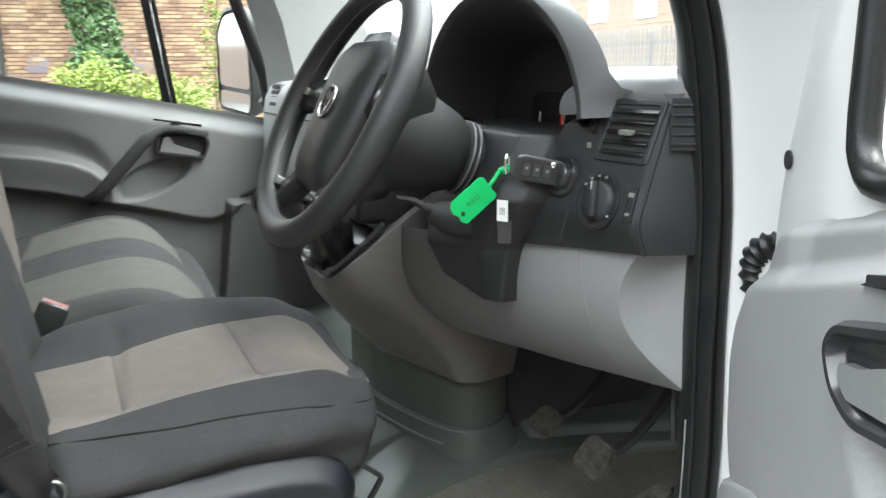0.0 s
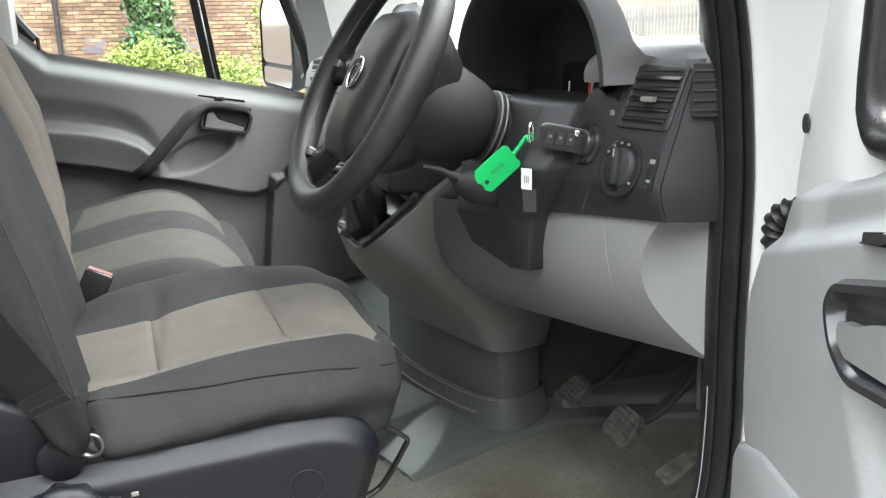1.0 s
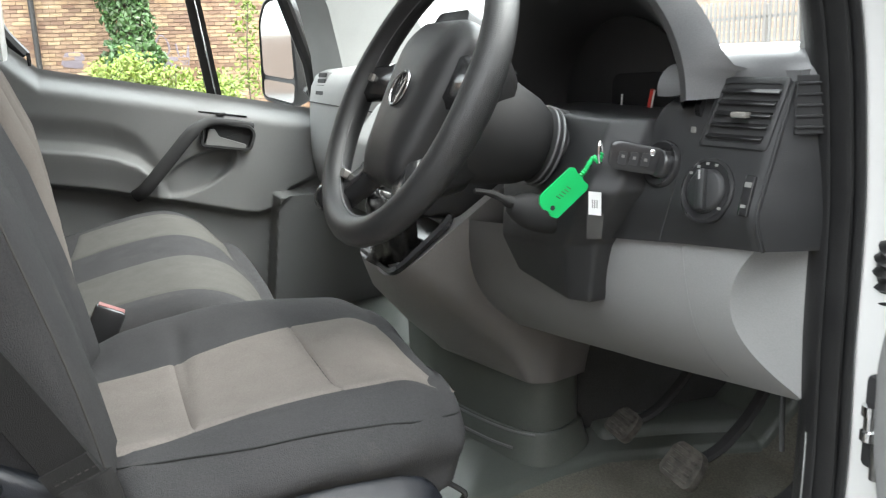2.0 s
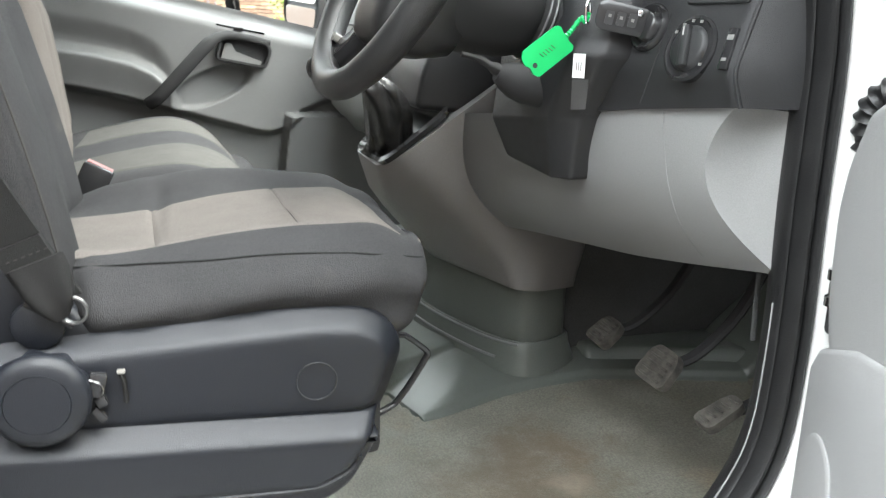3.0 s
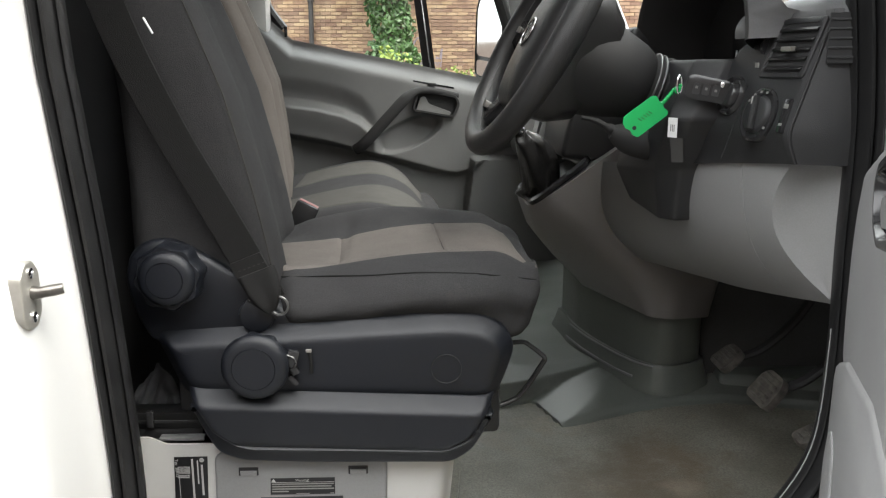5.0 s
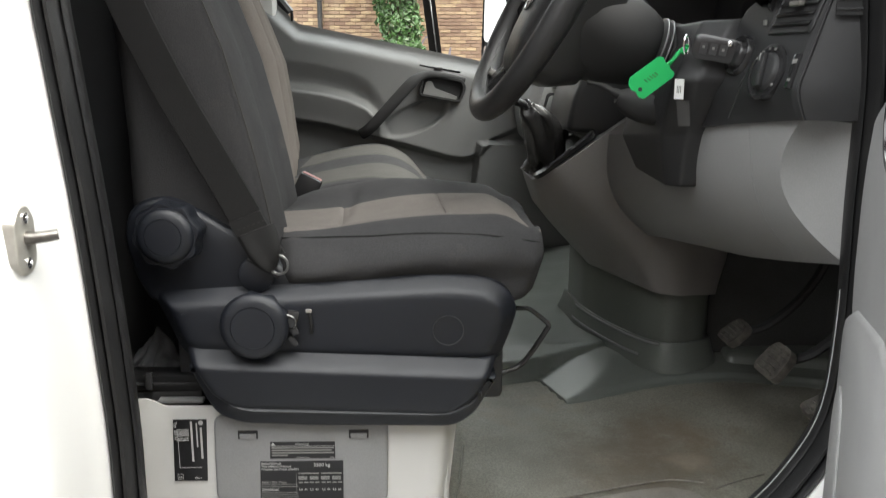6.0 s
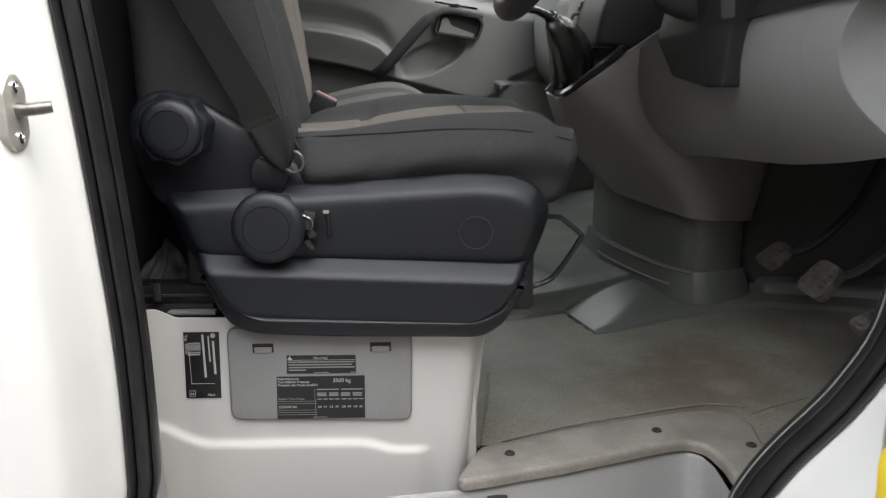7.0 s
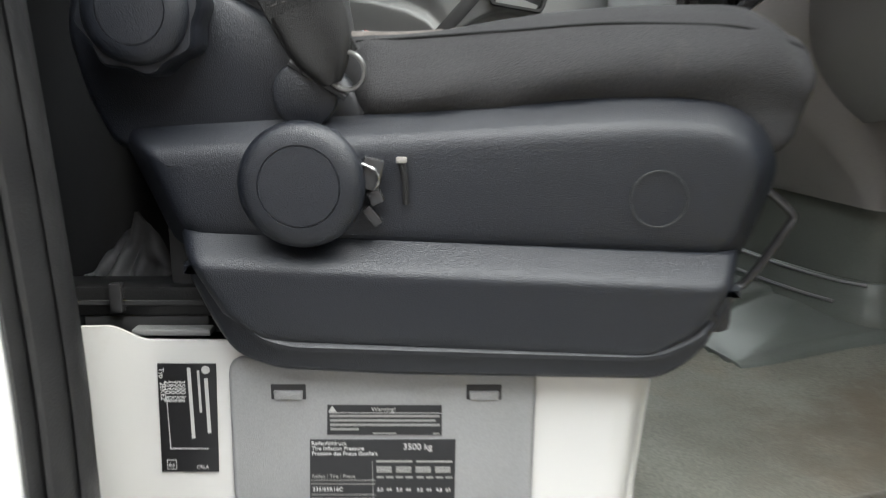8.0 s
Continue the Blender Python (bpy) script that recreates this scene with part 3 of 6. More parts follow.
part("footwell_strip", tube([(0.655, 0.880, 1.10), (0.655, 0.879, 1.06), (0.655, 0.876, 1.02)], 0.004, 8, flat=0.5), M_carpet, body, "pale strip beside the footwell")
part("underbody", block(-2.6, 1.7, 0.66, 2.50, 0.42, 0.50, 0.01), M_black, body)
for k, (xa, ya) in enumerate(((1.25, 0.62), (1.25, 2.30), (-1.9, 0.62), (-1.9, 2.30))):
    wheel_o = part("wheel", disc((xa, ya, 0.345), (0, 1, 0), [(0, 0.20), (0, 0.31), (0.03, 0.345), (0.20, 0.345), (0.225, 0.31), (0.225, 0.2)], 28), M_rubber, body)
    part("rim", disc((xa, ya - 0.004, 0.345), (0, 1, 0), [(0, 0.05), (0.01, 0.195), (0.22, 0.195), (0.23, 0.05)], 20), M_metal, wheel_o)

# roof pillars and windscreen


def a_pillar(y, name, mat, r=0.045):
    return part(name, tube(smoothed([(0.80, y, 1.38), (0.66, y, 1.62), (0.50, y, 1.90), (0.38, y + (0.03 if y < 1.5 else -0.03), 2.16)], 5), r, 12, flat=0.8, up=(0, 1, 0)), mat, body)


part("a_pillar_trim", loft([[(0.615, 0.745, 1.470), (0.577, 0.802, 1.470), (0.640, 0.830, 1.472), (0.74, 0.745, 1.474)], [(0.602, 0.740, 1.53), (0.573, 0.800, 1.512), (0.620, 0.825, 1.535), (0.72, 0.740, 1.54)], [(0.585, 0.735, 1.60), (0.562, 0.800, 1.58), (0.600, 0.82, 1.60), (0.70, 0.735, 1.62)],
                            [(0.40, 0.75, 1.95), (0.39, 0.81, 1.95), (0.44, 0.82, 1.98), (0.50, 0.75, 1.98)], [(0.28, 0.77, 2.14), (0.27, 0.83, 2.14), (0.31, 0.83, 2.17), (0.36, 0.77, 2.17)]]), M_pillar, body, "light grey pillar trim")
a_pillar(0.665, "a_pillar", M_white, 0.05)
a_pillar(2.50, "a_pillar", M_white, 0.045)
part("far_pillar_trim", loft([[(0.425, 2.46, 1.34), (0.50, 2.36, 1.35), (0.80, 2.36, 1.42), (0.84, 2.50, 1.42)], [(0.418, 2.47, 1.50), (0.478, 2.37, 1.50), (0.72, 2.36, 1.53), (0.78, 2.50, 1.53)], [(0.395, 2.47, 1.62), (0.455, 2.37, 1.62), (0.66, 2.36, 1.66), (0.72, 2.50, 1.66)],
                              [(0.30, 2.45, 1.92), (0.35, 2.36, 1.92), (0.45, 2.35, 1.96), (0.52, 2.47, 1.96)], [(0.18, 2.40, 2.15), (0.22, 2.32, 2.15), (0.31, 2.32, 2.18), (0.38, 2.42, 2.18)]]), M_pillar, body, "light grey pillar trim", 50)
screen = part("windscreen", thick(field(lambda u, v: (1.0 - 0.65 * v + 0.05 * (1 - ((u - 1.57) / 0.85) ** 2) - 0.05, u, 1.47 + 0.70 * v), 0.70, 2.44, 0, 1, 12, 8), 0.005), M_glass, body, "clear windscreen glass")
screen.visible_shadow = False
part("windscreen_edge", tube([(0.985, 0.72, 1.474), (1.01, 1.2, 1.478), (1.01, 1.9, 1.478), (0.985, 2.42, 1.474)], 0.012, 8), M_label, body, "pale lower windscreen edge")

M_worn_steel = material("worn_steel", (0.22, 0.21, 0.19), 0.35, metal=0.8, second=(0.12, 0.11, 0.10), scale=80, amount=0.9)
# striker on the rear pillar
striker = part("door_striker", slab(rounded([(0.614, 1.162), (0.630, 1.162), (0.641, 1.174), (0.641, 1.213), (0.630, 1.226), (0.614, 1.226), (0.603, 1.213), (0.603, 1.174)], 0.005), "x", -0.290, -0.2500, 0.002), M_metal, body, "worn zinc striker plate with bolt")
part("bolt", tube([(-0.2515, 0.624, 1.196), (-0.2435, 0.624, 1.196), (-0.2325, 0.629, 1.197), (-0.2250, 0.632, 1.198)], [0.0070, 0.0055, 0.0055, 0.0050], 10), M_worn_steel, striker)
for zc in (1.173, 1.215):
    part("screw", disc((-0.2505, 0.622, zc), (1, 0, 0), [(0, 0.0052), (0.002, 0.0052), (0.003, 0.0025), (0.001, 0.002)], 12), M_chrome, striker)

# ---- cab floor ----
floor_o = thing("cab_floor", "dirty grey rubber cab floor with moulded hump", "floor", kind="structure")


# line along which the glossy hump meets the flat floor, x and y
HUMP = [(0.20, 1.379), (0.239, 1.392), (0.338, 1.422), (0.348, 1.414), (0.380, 1.303), (0.404, 1.303), (0.468, 1.317), (0.528, 1.330), (0.595, 1.336), (0.65, 1.340), (0.70, 1.345), (0.97, 1.28)]


def soft_min(a, b, k=0.018):
    h = min(1, max(0, 0.5 + 0.5 * (b - a) / k))
    return b + (a - b) * h - k * h * (1 - h)


def floor_z(x, y):
    """Flat foot well, raised middle shelf with a lip, a wedge-shaped bulge beside the seat, toe slope."""
    z = 0.738 + 0.006 * step01(0.1, 0.6, x) + 0.023 * step01(1.05, 1.34, y) * step01(0.35, 0.65, x)
    d = y - lerp_list(HUMP[4:], x)
    wedge = 1 - step01(0.43, 0.54, x)
    front = 0.010 * step01(-0.002, 0.012, d) + (0.026 + 0.022 * wedge) * min(1, max(0, d / (0.13 - 0.06 * wedge)))
    side = 0.034 * math.sin(1.57 * min(1, max(0, ((x - 0.346) * 0.961 + (y - 1.414) * 0.277) / 0.160)))
    rear = 0.034 * step01(0.0, 0.030, y - 1.392 - 0.30 * (x - 0.239)) + 0.008 * step01(0.03, 0.12, y - 1.40)
    h = -soft_min(-soft_min(side, front), -rear, 0.006)
    z += max(0, h)
    z += 0.9 * max(0, x - 0.98)
    z += 0.002 * noise.noise((x * 11, y * 11, 2)) * step01(0.0, 0.08, d)
    return z


part("floor_mat", field(lambda u, v: (u, v, floor_z(u, v) - 0.012 * step01(0.0, 0.02, v - lerp_list(HUMP, u))), 0.06, 1.12, 0.90, 2.46, 104, 150), M_floor, floor_o)


def tunnel(u, v):
    """The glossy hump's skin, from the line where it meets the floor inwards."""
    edge = lerp_list(HUMP, u)
    y = edge - 0.012 + (2.45 - edge) * v ** 1.7
    return (u, y, floor_z(u, y) - 0.003 + 0.006 * step01(-0.012, 0.0, y - edge))


part("tunnel_mat", field(tunnel, 0.20, 1.10, 0, 1, 320, 150), M_tunnel, floor_o, "glossy moulded rubber hump")
toe = [(0.708, 1.374), (0.80, 1.354), (0.95, 1.312), (1.10, 1.270), (1.10, 1.47), (0.712, 1.47)]
part("toe_step", loft([[(x, y + dy, z) for x, y in rounded(inset(toe, d), 0.012, 4)] for d, z, dy in ((-0.006, 0.748, 0.0), (0.0, 0.757, 0.001), (0.001, 0.798, 0.014), (0.005, 0.806, 0.016), (0.012, 0.808, 0.018))]), M_tunnel, floor_o, "moulded rubber toe step", 60)
part("floor_mat", field(lambda u, v: (u, v, floor_z(u, v) - 0.0005), 0.47, 0.70, 0.74, 0.91, 12, 8), M_floor, floor_o)
part("mat_edge", tube(smoothed([(0.182, 0.905, 0.7415), (0.27, 0.943, 0.7425), (0.352, 0.967, 0.744), (0.437, 0.991, 0.7455), (0.488, 0.999, 0.7465), (0.532, 0.988, 0.747)], 5), 0.0014, 6), M_sill, floor_o)
part("mat_edge", tube(smoothed([(0.532, 0.967, 0.7455), (0.582, 0.992, 0.7475), (0.63, 1.01, 0.749)], 4), 0.0012, 6), M_sill, floor_o)
part("mat_edge", tube([(0.150, 0.890, 0.742), (0.168, 1.02, 0.740), (0.180, 1.14, 0.739)], 0.0020, 6), M_floor, floor_o)
sill = part("sill_trim", slab(rounded([(0.119, 0.808), (0.126, 0.797), (0.160, 0.806), (0.253, 0.834), (0.393, 0.884), (0.421, 0.889), (0.440, 0.874), (0.448, 0.835), (0.448, 0.74), (0.513, 0.74), (0.513, 0.857), (0.517, 0.895), (0.523, 0.935), (0.510, 0.968), (0.474, 0.982), (0.432, 0.975), (0.267, 0.926), (0.151, 0.884)], 0.010), "z", 0.733, 0.7475, 0.0075, 5), M_sill, floor_o, "dusty brown grey sill trim")
for xs, ys in ((0.187, 0.860), (0.387, 0.917), (0.496, 0.873)):
    part("screw", disc((xs, ys, 0.7475), (0, 0, 1), [(0, 0.0068), (0.002, 0.006), (0.0025, 0.003), (0.0005, 0.0027)], 14), M_black, floor_o)
part("step_riser", loft([[(x, y + dy, z) for x, y in rounded([(-0.15, 0.758), (0.118, 0.800), (0.160, 0.808), (0.253, 0.836), (0.393, 0.886), (0.420, 0.890), (0.436, 0.875), (0.443, 0.845), (0.440, 0.66)], 0.010)] for z, dy in ((0.7295, 0.006), (0.727, 0.002), (0.724, 0.001), (0.46, -0.02))], closed=False), M_step, floor_o, "grey plastic step well")
part("step_tread", block(-0.15, 0.60, 0.60, 0.90, 0.42, 0.46, 0.01), M_step, floor_o)
part("sill_catch", block(0.155, 0.180, 0.800, 0.812, 0.708, 0.720, 0.002), M_black, floor_o)

# ---- seat box ----
box = thing("seat_box", "white painted steel seat box with grey flap and stickers", "seat box")


def box_face(u, v):
    z = 0.60 + 0.35 * v
    x = -0.30 + (0.4525 - 0.015 * (0.906 - z) / 0.17) * u
    ridge_z = 0.775 + 0.022 * (1 - step01(-0.25, -0.175, x))
    on = 1 - step01(0.070, 0.095, x)
    dz = z - ridge_z
    y = 0.846 - 0.0065 * on * step01(-0.014, -0.002, -dz) + 0.006 * (1 - step01(0.86, 1.0, 1 - abs(u - 0.5) * 2 + 0.86))
    y += 0.018 * step01(0.955, 1.0, u) ** 2
    if x < -0.20:
        y -= 0.006 * step01(-0.20, -0.25, x)
    top = 0.948 - 0.012 * step01(-0.235, -0.205, x) - 0.02 * step01(0.0, 0.05, x)
    return (x, y, 0.60 + (top - 0.60) * v)


part("box_front", thick(field(box_face, 0, 1, 0, 1, 150, 110), -0.003), M_box, box)
part("box_side", block(0.128, 0.146, 0.862, 1.30, 0.73, 0.905, 0.006), M_box, box)
part("box_top", block(-0.30, 0.140, 0.862, 1.30, 0.895, 0.915, 0.004), M_dashb, box)
flap = part("flap", slab(rounded([(-0.153, 0.806), (0.066, 0.802), (0.068, 0.925), (-0.151, 0.925)], 0.014), "y", 0.852, 0.8415, 0.004), M_flap, box, "grey plastic access flap")
for xa in (-0.1085, 0.0305):
    cl = part("catch_recess", slab(rounded([(xa - 0.0125, 0.8935), (xa + 0.0125, 0.8935), (xa + 0.0125, 0.905), (xa - 0.0125, 0.905)], 0.001), "y", 0.846, 0.8411, 0.0005), M_black, flap)
    part("catch", slab(rounded([(xa - 0.010, 0.8937), (xa + 0.010, 0.8937), (xa + 0.0105, 0.9005), (xa - 0.0105, 0.9005)], 0.001), "y", 0.8415, 0.8390, 0.001), M_flap, cl)


def sticker(name, poly, y, label):
    return part(name, slab(poly, "y", y, y - 0.0008, 0.0002, 1), M_sticker, box, label, smooth=False)


def flat_text(words, x, z, size, y, parent, mat=None, turn=0, align="LEFT"):
    return text_mesh("print", words, size, mat or M_print, pose(x, y, z, 90, 0, 0) @ pose(0, 0, 0, 0, 0, turn), parent, align)


def bar(x0, x1, z0, z1, y, parent, mat=None):
    return part("print_bar", block(x0, x1, y - 0.0002, y + 0.0002, z0, z1, 0), mat or M_faint, parent, smooth=False)


plate = sticker("type_plate", [(-0.205, 0.835), (-0.163, 0.835), (-0.160, 0.919), (-0.202, 0.919)], 0.8455, "black vehicle type plate sticker with white print")
YP = 0.8443
flat_text("3500 kg", -0.1865, 0.9065, 0.0052, YP, plate, turn=-90)
flat_text("5500 kg", -0.1900, 0.9065, 0.0052, YP, plate, turn=-90)
flat_text("1650 kg", -0.1938, 0.9065, 0.0052, YP, plate, turn=-90)
flat_text("2250 kg", -0.1975, 0.9065, 0.0052, YP, plate, turn=-90)
flat_text("Typ  2EKE2", -0.2010, 0.916, 0.0052, YP, plate, turn=-90)
bar(-0.1690, -0.1665, 0.866, 0.908, YP, plate, M_print)
bar(-0.1738, -0.1722, 0.882, 0.914, YP, plate, M_print)
bar(-0.1808, -0.1784, 0.862, 0.916, YP, plate, M_print)
part("emblem_disc", disc((-0.1675, YP + 0.0002, 0.9145), (0, -1, 0), [(0, 0.003), (0.0004, 0.003)], 16), M_print, plate)
bar(-0.1972, -0.1967, 0.854, 0.893, YP, plate, M_print)
bar(-0.1972, -0.1695, 0.8535, 0.8540, YP, plate, M_print)
part("frame_box", join(block(-0.2005, -0.1935, YP - 0.0002, YP, 0.8445, 0.8449, 0), block(-0.2005, -0.1935, YP - 0.0002, YP, 0.8375, 0.8379, 0), block(-0.2005, -0.2001, YP - 0.0002, YP, 0.8375, 0.8449, 0), block(-0.1939, -0.1935, YP - 0.0002, YP, 0.8375, 0.8449, 0)), M_print, plate, smooth=False)
flat_text("0,6", -0.1993, 0.8395, 0.0036, YP, plate)
flat_text("CRLA", -0.1790, 0.8380, 0.0036, YP, plate)

warn = sticker("warning_sticker", [(-0.082, 0.8665), (0.0005, 0.8665), (0.0005, 0.8895), (-0.081, 0.8895)], 0.8414, "black warning sticker with white print")
YQ = 0.8402
flat_text("Warning!", -0.041, 0.8850, 0.0046, YQ, warn, align="CENTER")
bar(-0.080, 0.0, 0.8837, 0.8840, YQ, warn, M_print)
part("warning_triangle", slab([(-0.0805, 0.8845), (-0.0745, 0.8845), (-0.0775, 0.8890)], "y", YQ + 0.0002, YQ - 0.0002, 0.0001, 1), M_print, warn, smooth=False)
for k in range(4):
    bar(-0.0795, -0.001 - 0.003 * (k % 2) - (0.055 if k == 3 else 0), 0.8806 - k * 0.0034, 0.8822 - k * 0.0034, YQ, warn)
bar(-0.049, -0.032, 0.8675, 0.8685, YQ, warn)
bar(-0.006, -0.001, 0.8675, 0.8685, YQ, warn)

tyre = sticker("tyre_pressure_sticker", [(-0.0965, 0.808), (0.0095, 0.8085), (0.0105, 0.8635), (-0.0945, 0.8630)], 0.8414, "black tyre pressure sticker with white table")
for k, w in enumerate(("Reifenfülldruck", "Tire Inflation Pressure", "Pression des Pneus Gonfle's")):
    flat_text(w, -0.0935, 0.8588 - k * 0.0040, 0.0042, YQ, tyre)
flat_text("3500 kg", -0.0275, 0.8555, 0.0066, YQ, tyre)
flat_text("Reifen / Tire / Pneus", -0.0940, 0.8330, 0.0038, YQ, tyre, M_faint)
flat_text("235/65R16C", -0.0940, 0.8225, 0.0044, YQ, tyre)
for zc in (0.8310, 0.8280, 0.8195, 0.8165, 0.8135):
    bar(-0.0950, -0.0480, zc, zc + 0.0003, YQ, tyre)
for k in range(8):
    xk = -0.0470 + k * 0.0070 + (0.001 if k > 3 else 0)
    flat_text(("3,0", "44", "3,0", "44", "3,0", "44", "4,5", "65")[k], xk, 0.8225, 0.0038, YQ, tyre)
    bar(xk, xk + 0.0052, 0.8330, 0.8342, YQ, tyre)
for k in range(4):
    xk = -0.0470 + k * 0.0142
    for zc in (0.8375, 0.8392, 0.8409):
        bar(xk, xk + 0.011, zc, zc + 0.0011, YQ, tyre)
for xk in (-0.0470, -0.0180):
    bar(xk, xk + 0.026, 0.8455, 0.8468, YQ, tyre)
bar(-0.0500, -0.0497, 0.8100, 0.8470, YQ, tyre)
bar(-0.0530, -0.0360, 0.8098, 0.8106, YQ, tyre)

# ---- driver's seat ----
seat = thing("driver_seat", "charcoal cloth driver seat with taupe centre panels and plastic side covers", "seat")


FAR_ROLL = [(-0.20, -0.050), (-0.14, -0.036), (-0.11, -0.025), (-0.075, -0.010), (-0.03, 0.0), (0.02, 0.003), (0.06, 0.001), (0.10, -0.005), (0.15, -0.011), (0.20, -0.016), (0.30, -0.018)]
BENCH_TOP = [(-0.32, 1.073), (-0.2, 1.103), (-0.15, 1.115), (-0.1, 1.128), (-0.04, 1.1395), (0.0, 1.1445), (0.03, 1.145), (0.065, 1.137), (0.095, 1.122), (0.115, 1.107), (0.13, 1.09), (0.145, 1.068), (0.19, 1.028)]


def cushion_top(x, y, yc, half, nose, rise=0.0):
    """Height of a seat cushion's upper side."""
    v = (y - yc) / half
    if half > 0.3:
        s = x + 0.07 * max(0, y - 1.65)
        z = sum(lerp_list(BENCH_TOP, s + q * 0.006) for q in (-2, -1, 0, 1, 2)) / 5
        return z - 0.018 * max(0, abs(v) - 0.90) ** 2 / 0.01 + 0.0015 * noise.noise((x * 9, y * 9, 3))
    z = 1.131 + 0.020 * step01(-0.05, 0.15, x) + rise
    z += 0.016 * bump1(0.74, 0.20, abs(v)) + 0.012 * max(0, v) - 0.015 * max(0, abs(v) - 0.86) ** 2 / 0.0196
    z -= 0.022 * step01(nose - 0.060, nose + 0.012, x) ** 2
    z += lerp_list(FAR_ROLL, x) * step01(0.1, 0.85, v)
    z -= (0.004 if half < 0.3 else 0) * bump1(-0.003, 0.010, x) * (1 - step01(0.55, 0.68, abs(v)))
    return z + 0.002 * noise.noise((x * 9, y * 9, 3))


def cushion(x0, x1, yc, half, z_low, rise=0.0, n=44, m=40, lump=0.0, flat=0):
    """A padded cushion with a rounded nose and rolled sides."""
    tuck = lambda t: 0.008 * math.sin(min(1, t / 0.34) * math.pi) - 0.014 * step01(0.38, 0.50, t) if flat else 0.014 * math.sin(t * math.pi)
    rings = []
    for i in range(n + 1):
        x = x0 + (x1 - x0) * i / n
        low = z_low + 0.02 * step01(x1 - 0.05, x1, x)
        bow = 1 - 0.10 * step01(x1 - 0.10, x1 + 0.03, x) ** 2
        back = 0.045 * (1 - step01(-0.085, -0.045, x)) if flat else 0
        ring = [(x, yc + half * bow * (2 * j / m - 1) + back * max(0, 1 - 2 * j / m) ** 2, cushion_top(x, yc + half * (2 * j / m - 1), yc, half, x1, rise)) for j in range(m + 1)]
        zs, ze = ring[0][2], ring[-1][2]
        side = []
        under = 0.014 * step01(x1 - 0.16, x1, x)
        for k in range(1, 9):
            t = k / 9
            side.append((x - under * t ** 1.4, yc + half * bow + 0.014 * math.sin(t * math.pi), ze + (low - ze) * t))
        side.append((x - under, yc + half * bow - 0.01, low))
        side.append((x - under, yc - half * bow + 0.01 + back, low))
        for k in range(8, 0, -1):
            t = k / 9
            w = lump * math.sin(x * 38 + t * 9 + 3 * math.sin(x * 17)) * math.sin(t * math.pi)
            side.append((x - under * t ** 1.4, yc - half * bow + back - tuck(t) * (1 - 0.8 * step01(0.16, 0.24, x)) - w * (1 - step01(0.15, 0.3, t) * flat) - 0.0035 * flat * noise.noise((x * 14, t * 7 + x * 9, 5)) * math.sin(t * math.pi) * (1 - step01(0.45, 0.6, t)), zs + (low - zs) * t))
        rings.append(ring + side)
    last = rings[-1]
    c = sum((Vector(p) for p in last), Vector()) / len(last)
    for s, dx in ((0.97, 0.006), (0.91, 0.013), (0.80, 0.0195), (0.62, 0.024), (0.3, 0.026)):
        rings.append([tuple(c + (Vector(p) - c) * s + Vector((dx, 0, 0))) for p in last])
    return loft(rings)


YC, HALF, NOSE = 1.088, 0.240, 0.250
part("seat_cushion", cushion(-0.17, NOSE, YC, HALF, 1.045, n=60, lump=0.005, flat=1), M_fab_dark, seat, "charcoal cloth cushion", 60)


def panel(x0, x1, y0, y1, yc, half, nose, rise=0.0, up=0.0040, skew=0.0, inner=(0, 0), fan=0.0):
    def f(u, v):
        e = min(u + 0.013 * inner[0], 1 - u + 0.013 * inner[1], v, 1 - v)
        x = x0 + (x1 - x0) * u
        near = y0 - 0.034 * step01(0.06, -0.15, x) if fan else y0
        y = near + (y1 + fan * x - near) * v
        x += skew * (v - 0.5)
        y += 0.03 * math.sin(min(1, max(0, (x + 0.1) / 0.36)) * math.pi) * (v - 0.5) * 0.3
        return (x, y, cushion_top(x, y, yc, half, nose, rise) + up * step01(0, 0.030, e) - 0.0010)
    return field(f, 0, 1, 0, 1, 40, 40)


part("centre_panel", panel(-0.16, -0.0035, 0.930, 1.155, YC, HALF, NOSE, skew=-0.016, inner=(0, 1), fan=0.2), M_fab_grey, seat, "taupe grey cloth panel")
part("centre_panel", panel(-0.0035, 0.1420, 0.930, 1.155, YC, HALF, NOSE, skew=-0.016, inner=(1, 1), fan=0.2), M_fab_grey, seat, "taupe grey cloth panel")
part("centre_panel", panel(0.1420, 0.262, 0.930, 1.155, YC, HALF, NOSE, skew=-0.016, inner=(1, 0), fan=0.2), M_fab_grey, seat, "taupe grey cloth panel")
for k in range(18):
    yk = 0.945 + k * 0.013
    part("stitch", tube([(0.1415 - 0.012 * (k / 21 - 0.5), yk, cushion_top(0.1415, yk, YC, HALF, NOSE) + 0.0006), (0.1415 - 0.012 * (k / 21 - 0.5), yk + 0.009, cushion_top(0.1415, yk + 0.009, YC, HALF, NOSE) + 0.0006)], 0.0008, 5), M_thread, seat)


SEAM = [(-0.11, 0.905, 1.139), (-0.05, 0.888, 1.142), (0.0, 0.879, 1.145), (0.05, 0.869, 1.148), (0.11, 0.865, 1.152), (0.175, 0.862, 1.151), (0.206, 0.862, 1.148), (0.247, 0.884, 1.138), (0.261, 0.898, 1.133)]
pip = smoothed([(x, y, z + 0.0003) for x, y, z in SEAM], 8)
part("piping", tube(pip, 0.0010, 6), M_thread, seat, "dark seam along the cushion edge")

